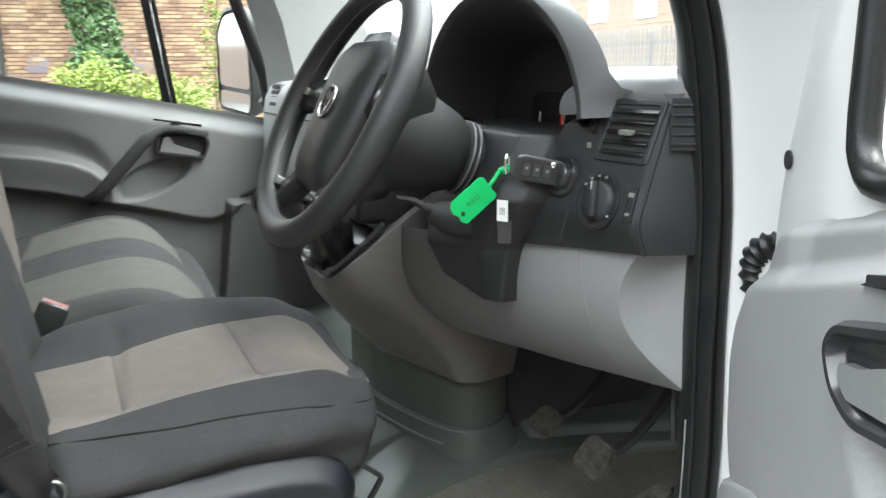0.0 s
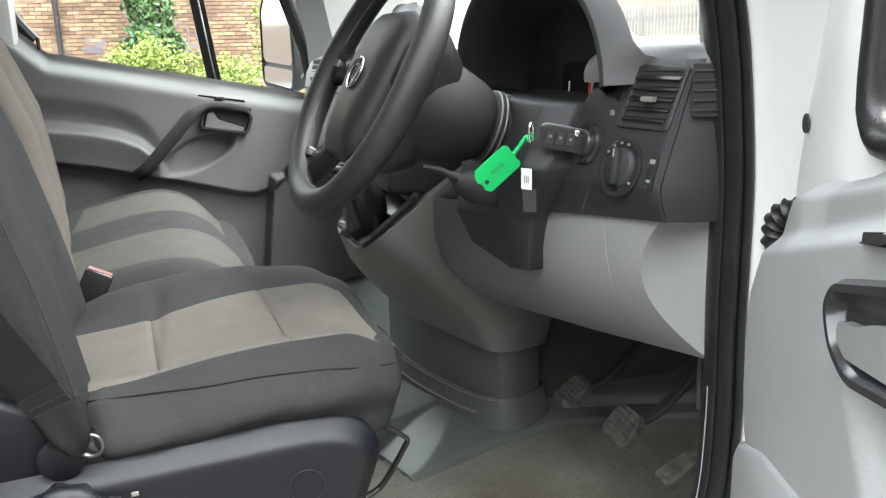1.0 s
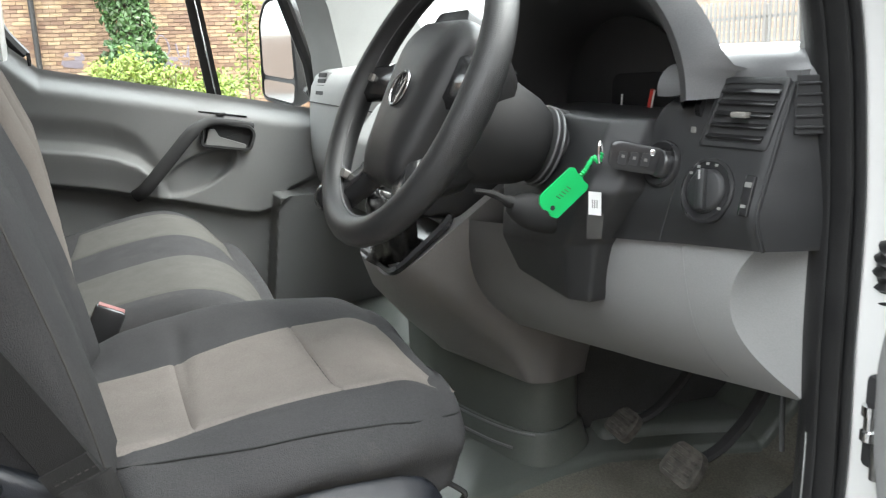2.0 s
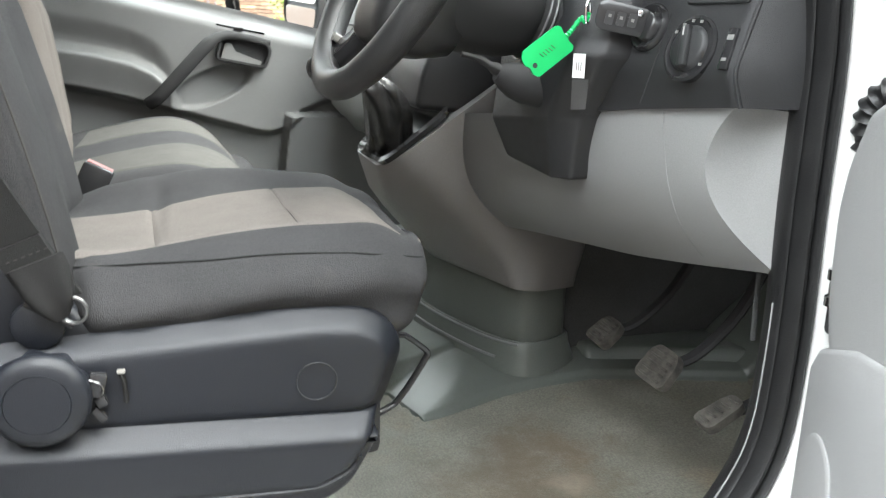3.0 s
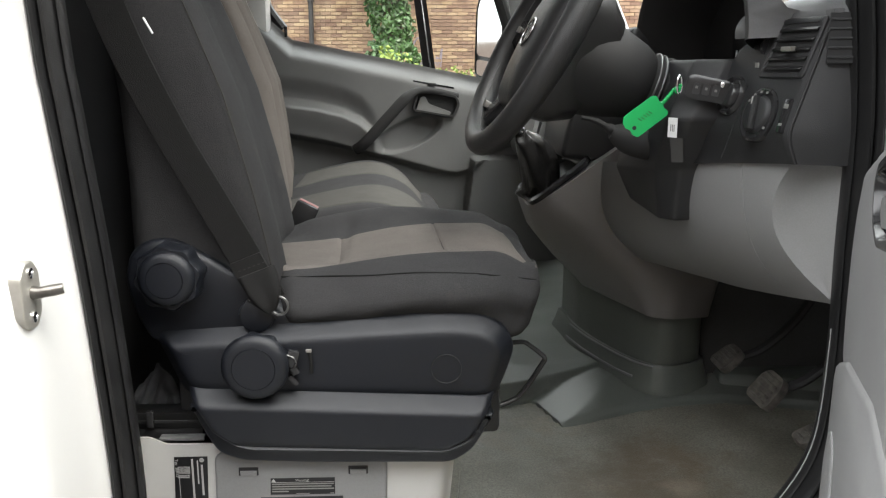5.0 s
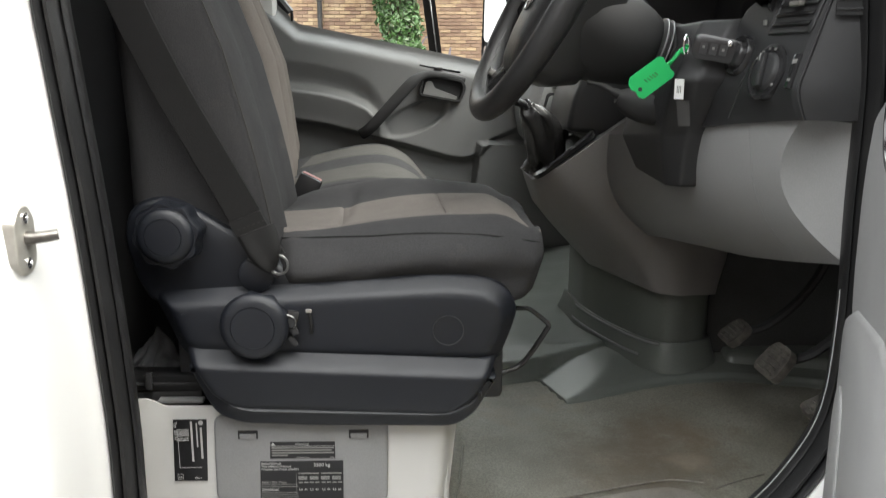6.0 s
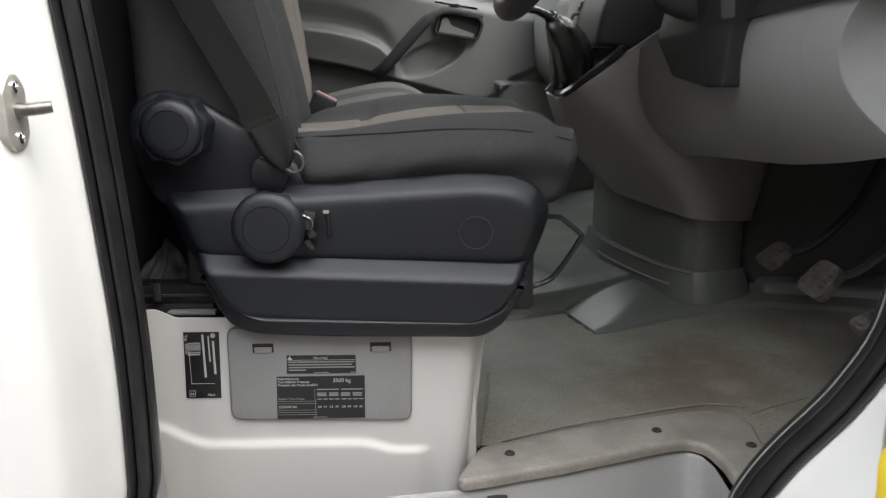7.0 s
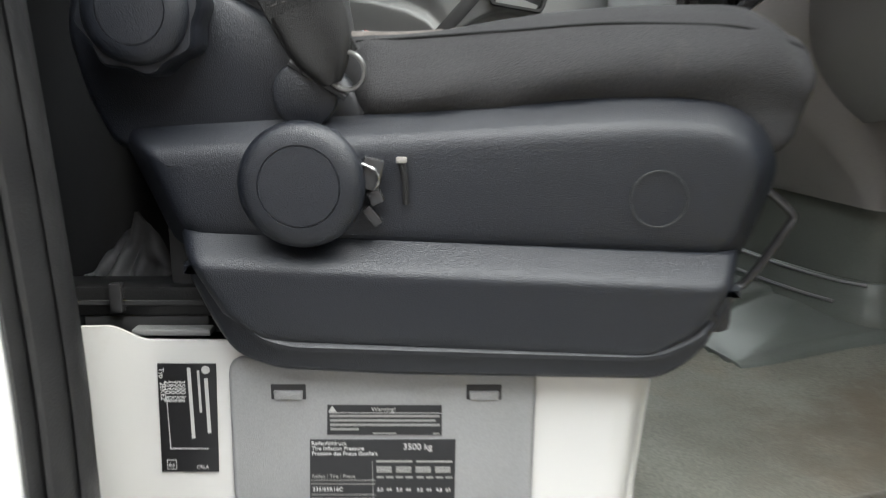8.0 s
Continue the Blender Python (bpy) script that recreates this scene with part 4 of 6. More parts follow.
BACK = [(1.10, -0.240, -0.060), (1.14, -0.250, -0.056), (1.20, -0.250, -0.066), (1.265, -0.249, -0.080), (1.37, -0.252, -0.107), (1.465, -0.262, -0.143), (1.60, -0.295, -0.200), (1.72, -0.330, -0.255), (1.78, -0.345, -0.300)]


def backrest(rows, yc, half, dx=0.0, shear=0.0, square=0.55, ref=1.42, wide=0.42):
    """A padded backrest from rows of height, rear and front."""
    rings = []
    for k in range(len(rows) * 5 - 4):
        i, t = min(k // 5, len(rows) - 2), (k / 5 - min(k // 5, len(rows) - 2))
        z, r, f = (rows[i][q] + (rows[i + 1][q] - rows[i][q]) * t for q in range(3))
        top = step01(rows[-1][0] - 0.12, rows[-1][0], z)
        h = half * (1 - 0.25 * top ** 2)
        mid, dep = (r + f) / 2 + dx, (f - r) / 2
        ring = []
        for a in range(48):
            w = 2 * math.pi * a / 48
            cy, cx = math.cos(w), math.sin(w)
            yy = math.copysign(abs(cy) ** wide, cy) * h
            xx = math.copysign(abs(cx) ** square, cx) * dep
            if cx > 0:
                xx -= 0.028 * max(0, 1 - (abs(yy) / (h * 0.62)) ** 4)
            ring.append((mid + xx + shear * (yc + yy - ref), yc + yy, z))
        rings.append(ring)
    return loft(rings)


part("backrest", backrest(BACK, YC + 0.005, 0.232, shear=-0.11, square=0.26, ref=0.87, wide=0.32), M_fab_dark, seat, "charcoal cloth backrest", 60)
bp = [(lerp_list([(r[0], r[2]) for r in BACK], z) - 0.012, 0.862, z) for z in [1.13 + 0.03 * k for k in range(20)]]
part("piping", tube(bp, 0.0010, 6), M_seam, seat)

side_line = [(-0.182, 0.998), (-0.203, 1.050), (-0.220, 1.088), (-0.050, 1.097), (0.080, 1.104), (0.150, 1.107), (0.190, 1.102), (0.217, 1.086), (0.230, 1.060), (0.223, 1.035), (0.204, 0.985)]
cov = loft([[(x, y, z) for x, z in rounded(inset(side_line, d), r, 4)] for d, y, r in ((0.0, 0.870, 0.020), (0.0, 0.855, 0.020), (0.0012, 0.8510, 0.020), (0.0035, 0.8482, 0.020), (0.0150, 0.8335, 0.019), (0.0185, 0.8302, 0.018), (0.0225, 0.8284, 0.017), (0.0280, 0.8276, 0.016), (0.036, 0.8272, 0.016))])
side_cover = part("side_cover", cov, M_shell, seat, "charcoal plastic side cover")
rec = rounded([(-0.220, 1.070), (-0.237, 1.105), (-0.2475, 1.150), (-0.240, 1.180), (-0.225, 1.1945), (-0.201, 1.200), (-0.181, 1.197), (-0.14, 1.174), (-0.09, 1.142), (-0.045, 1.102), (-0.045, 1.07), (-0.19, 1.07)], 0.012)
part("recliner_cover", loft([[(x, 0.885, z) for x, z in rec], [(x, 0.856, z) for x, z in rec], [(x, 0.850, z) for x, z in inset(rec, 0.003)], [(x, 0.848, z) for x, z in inset(rec, 0.007)]]), M_shell, seat, "charcoal plastic recliner cover")
low_line = rounded([(-0.174, 0.997), (0.2035, 0.980), (0.199, 0.972), (0.176, 0.931), (0.150, 0.914), (-0.031, 0.917), (-0.112, 0.921), (-0.140, 0.932), (-0.152, 0.950), (-0.170, 0.990)], 0.012)
in_line = rounded([(-0.140, 0.972), (0.182, 0.962), (0.174, 0.950), (0.150, 0.937), (0.130, 0.935), (-0.100, 0.942), (-0.120, 0.948), (-0.132, 0.960)], 0.010)
lowb = loft([[(x, 0.880, z) for x, z in low_line], [(x, 0.830, z) for x, z in low_line], [(x, 0.824, z) for x, z in inset(low_line, 0.003)], [(x, 0.822, z) for x, z in inset(low_line, 0.006)]])
lower_cover = part("lower_cover", lowb, M_shell, seat, "charcoal plastic lower cover")
part("lower_cover_lip", loft([[(x, 0.828, z) for x, z in inset(in_line, -0.005)], [(x, 0.8165, z) for x, z in inset(in_line, -0.0035)], [(x, 0.815, z) for x, z in in_line], [(x, 0.8185, z) for x, z in inset(in_line, 0.004)], [(x, 0.8195, z) for x, z in inset(in_line, 0.008)]]), M_shell, lower_cover)
LEDGE = [(0.0, 0.850), (0.0004, 0.8325), (0.0030, 0.8290), (0.0070, 0.8240), (0.0110, 0.8190), (0.0148, 0.8145), (0.0176, 0.8118), (0.0202, 0.8102), (0.0230, 0.8094), (0.0270, 0.8096), (0.0400, 0.8108), (0.0530, 0.8122), (0.0630, 0.8134), (0.0690, 0.8150), (0.0720, 0.8175), (0.0745, 0.8205)]


def ledge(u, v):
    """The sloped upper band of the lower cover, rolling over into the flat below it."""
    d, y = LEDGE[min(len(LEDGE) - 1, int(round(v * (len(LEDGE) - 1))))]
    xa, xb = -0.178 + 0.55 * d + 0.9 * max(0, d - 0.054), 0.204 - 0.50 * d - 1.1 * max(0, d - 0.050)
    x = xa + (xb - xa) * u
    e = 0.013 * (1 - step01(0.0, 0.022, min(u, 1 - u)))
    return (x, y + e, 1.0205 - 0.0175 * (x + 0.178) / 0.382 - d)


part("lower_cover_ledge", field(ledge, 0, 1, 0, 1, 60, len(LEDGE) - 1), M_shell, lower_cover, "", 60)


def knob(cx, cz, r, cap, y0, y1, lobes, name, start):
    """A turning knob with a wavy grip behind a domed cap."""
    wave = lambda a: 1 + 0.055 * (1 - 2 * abs(math.cos((a * lobes + start) / 2)) ** 1.6)
    k = part(name, disc((cx, y0, cz), (0, -1, 0), [(0, r * 0.92), (0.003, r), (y0 - y1 - 0.012, r), (y0 - y1 - 0.008, r * 0.95)], 64, wave), M_shell, seat, "black plastic adjuster knob")
    part("cap", disc((cx, y1 + 0.014, cz), (0, -1, 0), [(0, cap * 0.97), (0.005, cap), (0.009, cap * 0.975), (0.0125, cap * 0.90), (0.0143, cap * 0.80), (0.0150, cap * 0.70), (0.0153, cap * 0.645), (0.0145, cap * 0.635), (0.0145, cap * 0.625), (0.0154, cap * 0.615), (0.0158, cap * 0.3)], 56), M_shell, k)
    return k


knob(-0.087, 1.052, 0.0375, 0.0405, 0.828, 0.800, 9, "height_knob", 0.4)
knob(-0.186, 1.159, 0.0385, 0.0335, 0.850, 0.808, 8, "recline_knob", 1.9)
chip = part("broken_trim", join(moved(block(-0.008, 0.006, -0.006, 0.004, -0.011, 0.010, 0.002), pose(-0.043, 0.820, 1.058, 0, 14, 8)), moved(block(-0.005, 0.004, -0.004, 0.004, -0.006, 0.005, 0.0015), pose(-0.041, 0.819, 1.044, 0, -25, -6)), moved(block(-0.0035, 0.003, -0.004, 0.004, -0.008, 0.006, 0.001), pose(-0.044, 0.821, 1.031, 0, -38, 0))), M_gloss, side_cover, "broken shiny plastic edge")
# highlight on the broken edge, modelled as an uneven steel-coloured wire
part("glint", tube(smoothed([(-0.049, 0.8125, 1.065), (-0.041, 0.8122, 1.061), (-0.0385, 0.8125, 1.054), (-0.042, 0.8135, 1.048)], 4), [0.0006, 0.0011, 0.0005, 0.0012, 0.0013, 0.0004, 0.0010, 0.0011, 0.0004, 0.0011, 0.0008, 0.0006, 0.0004], 5), M_dull_steel, chip, "glint of the broken edge, drawn as a bright line")
part("slot", tube(smoothed([(-0.0255, 0.8245, 1.066), (-0.0225, 0.8245, 1.054), (-0.0222, 0.8245, 1.037)], 5), 0.0022, 8), M_belt, side_cover, "dark slot")
part("slot_tab", block(-0.028, -0.021, 0.8215, 0.8255, 1.0640, 1.0680, 0.001), M_satin, side_cover)
part("blank_ring", ring_disc((0.1425, 0.8252, 1.040), (0, 1, 0), 0.0185, 0.0005), M_dashb, side_cover)
part("belt_cover", disc((-0.088, 0.8415, 1.107), (0, -1, 0), [(0, 0.022), (0.004, 0.021), (0.006, 0.017)], 24), M_shell, seat)

# front adjuster bar
part("slide_bar", tube(smoothed([(0.225, 0.93, 1.036), (0.252, 0.950, 1.031), (0.262, 0.953, 1.026), (0.281, 0.956, 1.010), (0.2855, 0.957, 1.003), (0.281, 0.956, 0.995), (0.264, 0.955, 0.968), (0.250, 0.953, 0.951), (0.243, 0.952, 0.946), (0.225, 0.945, 0.941), (0.20, 0.93, 0.940)], 4), 0.0044, 10, flat=0.75), M_gloss, seat, "black steel slide bar")
part("seat_frame", block(-0.20, 0.215, 0.875, 1.30, 0.93, 1.05, 0.008), M_black, seat)
rail = part("seat_rail", block(-0.30, 0.15, 0.866, 0.900, 0.947, 0.970, 0.004), M_rubber, seat, "black seat rail")
part("rail_groove", block(-0.295, -0.15, 0.8645, 0.8665, 0.956, 0.960, 0.0006, 1), M_black, rail)
part("rail_clip", block(-0.238, -0.229, 0.858, 0.867, 0.952, 0.974, 0.0015), M_gloss, rail)
part("rail_foot", block(-0.262, -0.170, 0.868, 0.890, 0.934, 0.948, 0.002), M_black, rail)
part("rail_lever", block(-0.222, -0.165, 0.853, 0.866, 0.9365, 0.9415, 0.0015), M_doorlow, rail)

# seat belt
belt = thing("seat_belt", "black webbing seat belt across the seat side", "seat belt")


def strap(path, width, thickness=0.0016):
    """A flat band; each row: place of the middle and the way across."""
    rings = []
    for p, acr in path:
        p, acr = Vector(p), Vector(acr).normalized() * width / 2
        nrm = Vector((0, -thickness, 0))
        rings.append([p - acr, p - acr * 0.95 + nrm, p + acr * 0.95 + nrm, p + acr, p + acr * 0.95 - nrm * 0.3, p - acr * 0.95 - nrm * 0.3])
    return loft(rings)


bl = smoothed([(-0.268, 0.80, 1.62), (-0.228, 0.828, 1.455), (-0.182, 0.838, 1.34), (-0.128, 0.842, 1.235), (-0.094, 0.843, 1.170), (-0.080, 0.8425, 1.148)], 5)
part("webbing", strap([(p, (0.9, 0, 0.32)) for p in bl], 0.041), M_belt, belt)
part("stitched_fold", strap([(p, (0.9, 0, 0.36)) for p in smoothed([(-0.099, 0.840, 1.178), (-0.084, 0.838, 1.150), (-0.070, 0.834, 1.128)], 4)], 0.042, 0.003), M_belt, belt)
fold = [((-0.085, 0.834, 1.163), 0.0235, 0.0035), ((-0.0795, 0.832, 1.152), 0.0225, 0.0050), ((-0.076, 0.830, 1.142), 0.0215, 0.0070), ((-0.0725, 0.829, 1.131), 0.0180, 0.0085), ((-0.0695, 0.829, 1.121), 0.0120, 0.0075), ((-0.068, 0.830, 1.114), 0.0060, 0.0045)]
part("sleeve", loft([[(c[0] + math.cos(a) * w * 0.93, c[1] + math.sin(a) * d * (1 + 0.35 * math.cos(3 * a + 40 * c[2])), c[2] + math.cos(a) * w * 0.36) for a in [2 * math.pi * k / 24 for k in range(24)]] for c, w, d in fold]), M_belt, belt, "folded webbing end")
part("anchor_ring", ring_disc((-0.059, 0.828, 1.122), (0.15, 1, 0.1), 0.0118, 0.0016), M_dull_steel, belt, "bright steel anchor ring")
part("anchor_tongue", tube([(-0.096, 0.836, 1.128), (-0.060, 0.834, 1.106)], 0.0035, 8), M_gloss, belt)
for k in range(2):
    for j in range(6):
        p = Vector((-0.103 + j * 0.0058, 0.8352, 1.156 + j * 0.0022)) + Vector((-0.0035, 0.0012, 0.006)) * k
        part("stitch", tube([p, p + Vector((0.0028, 0, 0.0010))], 0.0006, 4), M_seam, belt)
part("belt_guide", tube([(-0.196, 0.835, 1.455), (-0.186, 0.832, 1.438)], 0.0012, 6), M_label, belt)

buckle = thing("seat_belt_buckle", "black seat belt buckle with red release button", "buckle")
part("stalk", tube([(-0.15, 1.352, 1.03), (-0.132, 1.356, 1.06), (-0.118, 1.358, 1.095)], 0.012, 8, flat=0.5), M_gloss, buckle)
bk = part("buckle_body", moved(block(-0.021, 0.021, -0.013, 0.013, -0.040, 0.040, 0.006), pose(-0.1045, 1.358, 1.126, 0, 27, 0)), M_gloss, buckle)
part("button", moved(block(-0.018, 0.018, -0.0075, 0.0075, 0.038, 0.0406, 0.0010), pose(-0.1045, 1.358, 1.126, 0, 27, 0)), M_red, bk, "red release button")

# ---- passenger bench ----
bench = thing("passenger_bench", "charcoal cloth passenger bench with taupe centre panels", "bench seat")
BY, BH = 1.84, 0.44
part("bench_cushion", cushion(-0.30, 0.145, BY, BH, 1.03, 0.004, n=60, m=60), M_fab_dark, bench, "", 60)
part("centre_panel", panel(-0.2, 0.143, 1.475, 1.715, BY, BH, 0.145, up=0.0032, inner=(0, 1)), M_fab_shaded, bench, "taupe grey cloth panel")
part("centre_panel", panel(-0.2, 0.123, 1.93, 2.19, BY, BH, 0.145, up=0.0032, inner=(0, 1)), M_fab_shaded, bench, "taupe grey cloth panel")
BB = [(z, r - 0.075, f - 0.070 + 0.022 * step01(1.15, 1.40, z)) for z, r, f in BACK]
# backrests take the charcoal cloth coloured as lit
part("bench_backrest", backrest(BB, 1.63, 0.218, shear=-0.134, square=0.35), M_fab_lit, bench, "", 60)
part("bench_backrest", backrest(BB, 2.07, 0.218, shear=-0.134, square=0.35), M_fab_lit, bench, "", 60)
part("bench_base", block(-0.30, 0.06, 1.44, 2.26, 0.76, 1.04, 0.012), M_dashb, bench, "black plastic base")

# ---- dashboard ----
dash = thing("dashboard", "black and grey moulded plastic dashboard", "dashboard")


KNEE_XT = [(0.78, 0.547), (0.80, 0.541), (0.871, 0.524), (0.914, 0.511), (0.96, 0.500), (1.0, 0.494), (1.06, 0.492), (1.12, 0.487), (1.2, 0.471), (1.30, 0.449), (1.36, 0.445)]
KNEE_ZT = [(0.78, 1.297), (0.80, 1.295), (0.871, 1.288), (0.914, 1.284), (1.0, 1.274), (1.1, 1.262), (1.36, 1.235)]
KNEE_XB = [(0.78, 0.599), (0.92, 0.602), (1.052, 0.590), (1.12, 0.572), (1.168, 0.556), (1.25, 0.535), (1.36, 0.526)]
KNEE_ZB = [(0.78, 1.130), (0.921, 1.101), (1.052, 1.079), (1.168, 1.072), (1.26, 1.065), (1.36, 1.050)]


def eased(table, x, w=0.03):
    return sum(lerp_list(table, x + q * w) for q in (-1, -0.5, 0, 0.5, 1)) / 5


def knee(y, v):
    """A place on the grey knee panel: y across, v from its top edge to its lower edge; it curves under at the foot and sweeps back to the console."""
    xt, xb, zt, zb = (eased(q, y) for q in (KNEE_XT, KNEE_XB, KNEE_ZT, KNEE_ZB))
    return Vector((xt + (xb - xt) * v ** 3 - 0.005 * math.sin(v * math.pi), y, zt + (zb - zt) * v))


def knee_ridge(v):
    return 0.799 + 0.036 * math.sin(v ** 0.80 * math.pi) - 0.017 * v


part("knee_panel", field(lambda u, v: tuple(knee(knee_ridge(v) + (1.36 - knee_ridge(v)) * u, v)), 0, 1, 0, 1, 90, 44), M_grey, dash, "light grey knee panel", 60)


def knee_facet(u, v):
    """The flat end of the knee panel beside the doorway."""
    a, b = knee(knee_ridge(v), v), Vector((0.602, 0.7785, 1.289 - 0.160 * v))
    p = a.lerp(b, u)
    return (p.x + 0.006 * math.sin(u * math.pi) * (1 - v), p.y + 0.008 * math.sin(u * math.pi) * (1 - v * v), p.z)


part("knee_facet", field(knee_facet, 0, 1, 0, 1, 16, 44), M_grey, dash, "flat end of the knee panel", 60)
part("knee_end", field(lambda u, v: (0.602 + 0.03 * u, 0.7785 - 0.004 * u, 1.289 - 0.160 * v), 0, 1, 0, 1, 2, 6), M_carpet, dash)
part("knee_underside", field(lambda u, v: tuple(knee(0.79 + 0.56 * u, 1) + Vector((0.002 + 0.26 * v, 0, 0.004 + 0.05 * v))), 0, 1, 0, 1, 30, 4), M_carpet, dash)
part("panel_joint", tube([knee(0.892 - 0.014 * math.sin(v * 3), v) + Vector((-0.0003, 0, 0)) for v in [0.02 + k / 20 for k in range(19)]], 0.0004, 5), M_grey, dash)


def face_x(z, y=0.85):
    return 0.494 + 0.30 * (z - 1.285) + 0.20 * (0.87 - y)


# black instrument panel to the right of the column, leaning forward at the top
def upper_face(u, v):
    y = 0.789 + (1.02 - 0.789) * u
    low = eased(KNEE_ZT, y) - 0.002
    z = low + (1.462 - 0.025 * step01(0.872, 0.895, y) - 0.057 * step01(0.935, 0.960, y) - low) * v
    x = face_x(z, y) + 0.003 * (1 - step01(0.0, 0.03, u)) ** 2 + 0.018 * step01(0.93, 1.0, v) ** 2
    x += (eased(KNEE_XT, y) - 0.004 - face_x(1.284, y)) * (1 - step01(1.272, 1.335, z))
    return (x, y, z)


part("instrument_panel", thick(field(upper_face, 0, 1, 0, 1, 40, 30), 0.006), M_dashb, dash, "black grained panel", 60)
part("end_cheek", field(lambda u, v: tuple(Vector(upper_face(0, v)) + Vector((0.070 * u, -0.034 * u + 0.012 * u * u, 0.006 * math.sin(u * 1.57) * v))), 0, 1, 0, 1, 20, 24), M_dashb, dash, "black end of the dash", 60)
part("cheek_edge", tube([Vector(upper_face(0, k / 20)) + Vector((-0.0004, 0, 0)) for k in range(21)], 0.0022, 8), M_dashb, dash)


def brow(u, v):
    """A rolled edge over the air vent, from the hood's flank to the pillar."""
    y = 0.768 + 0.172 * u
    a = -0.25 + 2.1 * v
    join_x = step01(0.865, 0.925, y)
    r = 0.0275 - 0.010 * (1 - step01(0.0, 0.22, u))
    return (face_x(1.457, y) + 0.0265 - r * math.cos(a) + 0.030 * max(0, v - 0.75) - 0.016 * join_x, y, 1.4575 - 0.014 * join_x + r * math.sin(a))


part("brow", field(brow, 0, 1, 0, 1, 24, 20), M_hood, dash, "grey black rolled edge over the vent", 60)
end_vent = part("end_vent", moved(block(0.0, 0.040, -0.001, 0.001, -0.027, 0.027, 0.0008, 1), pose(0.5555, 0.7795, 1.432, 0, 0, -22)), M_black, dash, "black end vent")
for k in range(5):
    part("slat", moved(block(0.001, 0.038, -0.003, 0.001, -0.0012, 0.0012, 0.0005, 1), pose(0.5555, 0.7795, 1.412 + 0.010 * k, 0, 0, -22)), M_dashb, end_vent)
part("dash_top", thick(field(lambda u, v: (0.560 + 0.46 * u, 0.78 + 0.10 * v + 0.10 * u * v, 1.463 + 0.010 * math.sin(u * 3.0)), 0, 1, 0, 1, 14, 8), 0.01), M_hood, dash, "grey black dash top")
part("dash_top", thick(field(lambda u, v: (0.560 + 0.46 * u, 1.40 + 1.02 * v, 1.463 + 0.010 * math.sin(u * 3.0)), 0, 1, 0, 1, 14, 20), 0.01), M_hood, dash)
part("dash_top", thick(field(lambda u, v: (0.70 + 0.32 * u, 0.96 + 0.46 * v, 1.466 + 0.006 * math.sin(u * 3.0)), 0, 1, 0, 1, 8, 8), 0.01), M_hood, dash)

# air vent
M_slat = material("vent_plastic", (0.012, 0.012, 0.0125), 0.4)


def vent_ring(poly, d):
    return [(face_x(z, y) - d, y, z) for y, z in rounded(poly, 0.006)]


VO = [(0.7955, 1.389), (0.877, 1.389), (0.868, 1.457), (0.7905, 1.457)]
VI = [(0.801, 1.395), (0.871, 1.395), (0.8625, 1.451), (0.7955, 1.451)]
vent = part("air_vent", loft([vent_ring(VI, -0.002), vent_ring(VI, 0.0012)]), M_black, dash, "black air vent with slats")
part("vent_frame", loft([vent_ring(VO, 0.0), vent_ring(VO, 0.0015), vent_ring(inset(VO, 0.0015), 0.0028), vent_ring(VI, 0.0028), vent_ring(inset(VI, 0.001), 0.001)], caps=False), M_dashb, vent)
for k in range(5):
    zk = 1.4005 + k * 0.0108
    part("slat", moved(block(-0.0035, 0.0035, -0.0335, 0.0335, -0.0010, 0.0010, 0.0006, 1), pose(face_x(zk, 0.83) - 0.0030, 0.8355 - 0.0017 * k, zk, 0, -30, 11)), M_slat, vent)
part("vent_tab", moved(block(-0.005, 0.004, -0.009, 0.009, -0.0030, 0.0025, 0.0012), pose(face_x(1.421, 0.83) - 0.007, 0.829, 1.422, 0, 0, 11)), M_satin, vent, "silver vent tab")
part("vent_wheel", disc((face_x(1.425, 0.887) + 0.009, 0.887, 1.425), (0, 1, 0), [(-0.004, 0.014), (0.004, 0.014)], 24), M_gloss, dash)
for zk, q in ((1.446, 0.003), (1.404, 0.003)):
    part("mark", block(face_x(zk, 0.888) - 0.0030, face_x(zk, 0.888), 0.885, 0.890, zk - q, zk + q, 0), M_faint, dash)

# rotary light switch and the small dimmer
FN = Vector((-1, -0.20, 0.30)).normalized()
FU = (Vector((0, 0, 1)) - FN * FN.z).normalized()
FR = FN.cross(FU)


def on_face(y, z, a=0.0, b=0.0, c=0.0):
    """A place on the black panel: a across, b up, c out of it."""
    return Vector((face_x(z, y), y, z)) + FR * a + FU * b + FN * c


def face_block(y, z, a0, a1, b0, b1, c0, c1, turn=0.0, bevel=0.001):
    bm = block(a0, a1, b0, b1, c0, c1, bevel)
    m = Matrix((FR, FU, FN)).transposed().to_4x4()
    return moved(bm, Matrix.Translation((face_x(z, y), y, z)) @ m @ pose(0, 0, 0, 0, 0, turn))


LY, LZ = 0.850, 1.346
light_sw = part("light_switch", disc(on_face(LY, LZ), tuple(FN), [(-0.006, 0.033), (0.002, 0.033), (0.003, 0.030), (0.002, 0.028)], 40), M_gloss, dash, "black rotary light switch")
part("switch_knob", disc(on_face(LY, LZ), tuple(FN), [(0.002, 0.023), (0.006, 0.0215), (0.0075, 0.019)], 32), M_dashb, light_sw)
part("switch_grip", face_block(LY, LZ, -0.0055, 0.0055, -0.021, 0.021, 0.004, 0.0135, -12, 0.003), M_dashb, light_sw)
part("grip_mark", face_block(LY, LZ, -0.001, 0.001, 0.010, 0.019, 0.0133, 0.0138, -12, 0), M_print, light_sw)
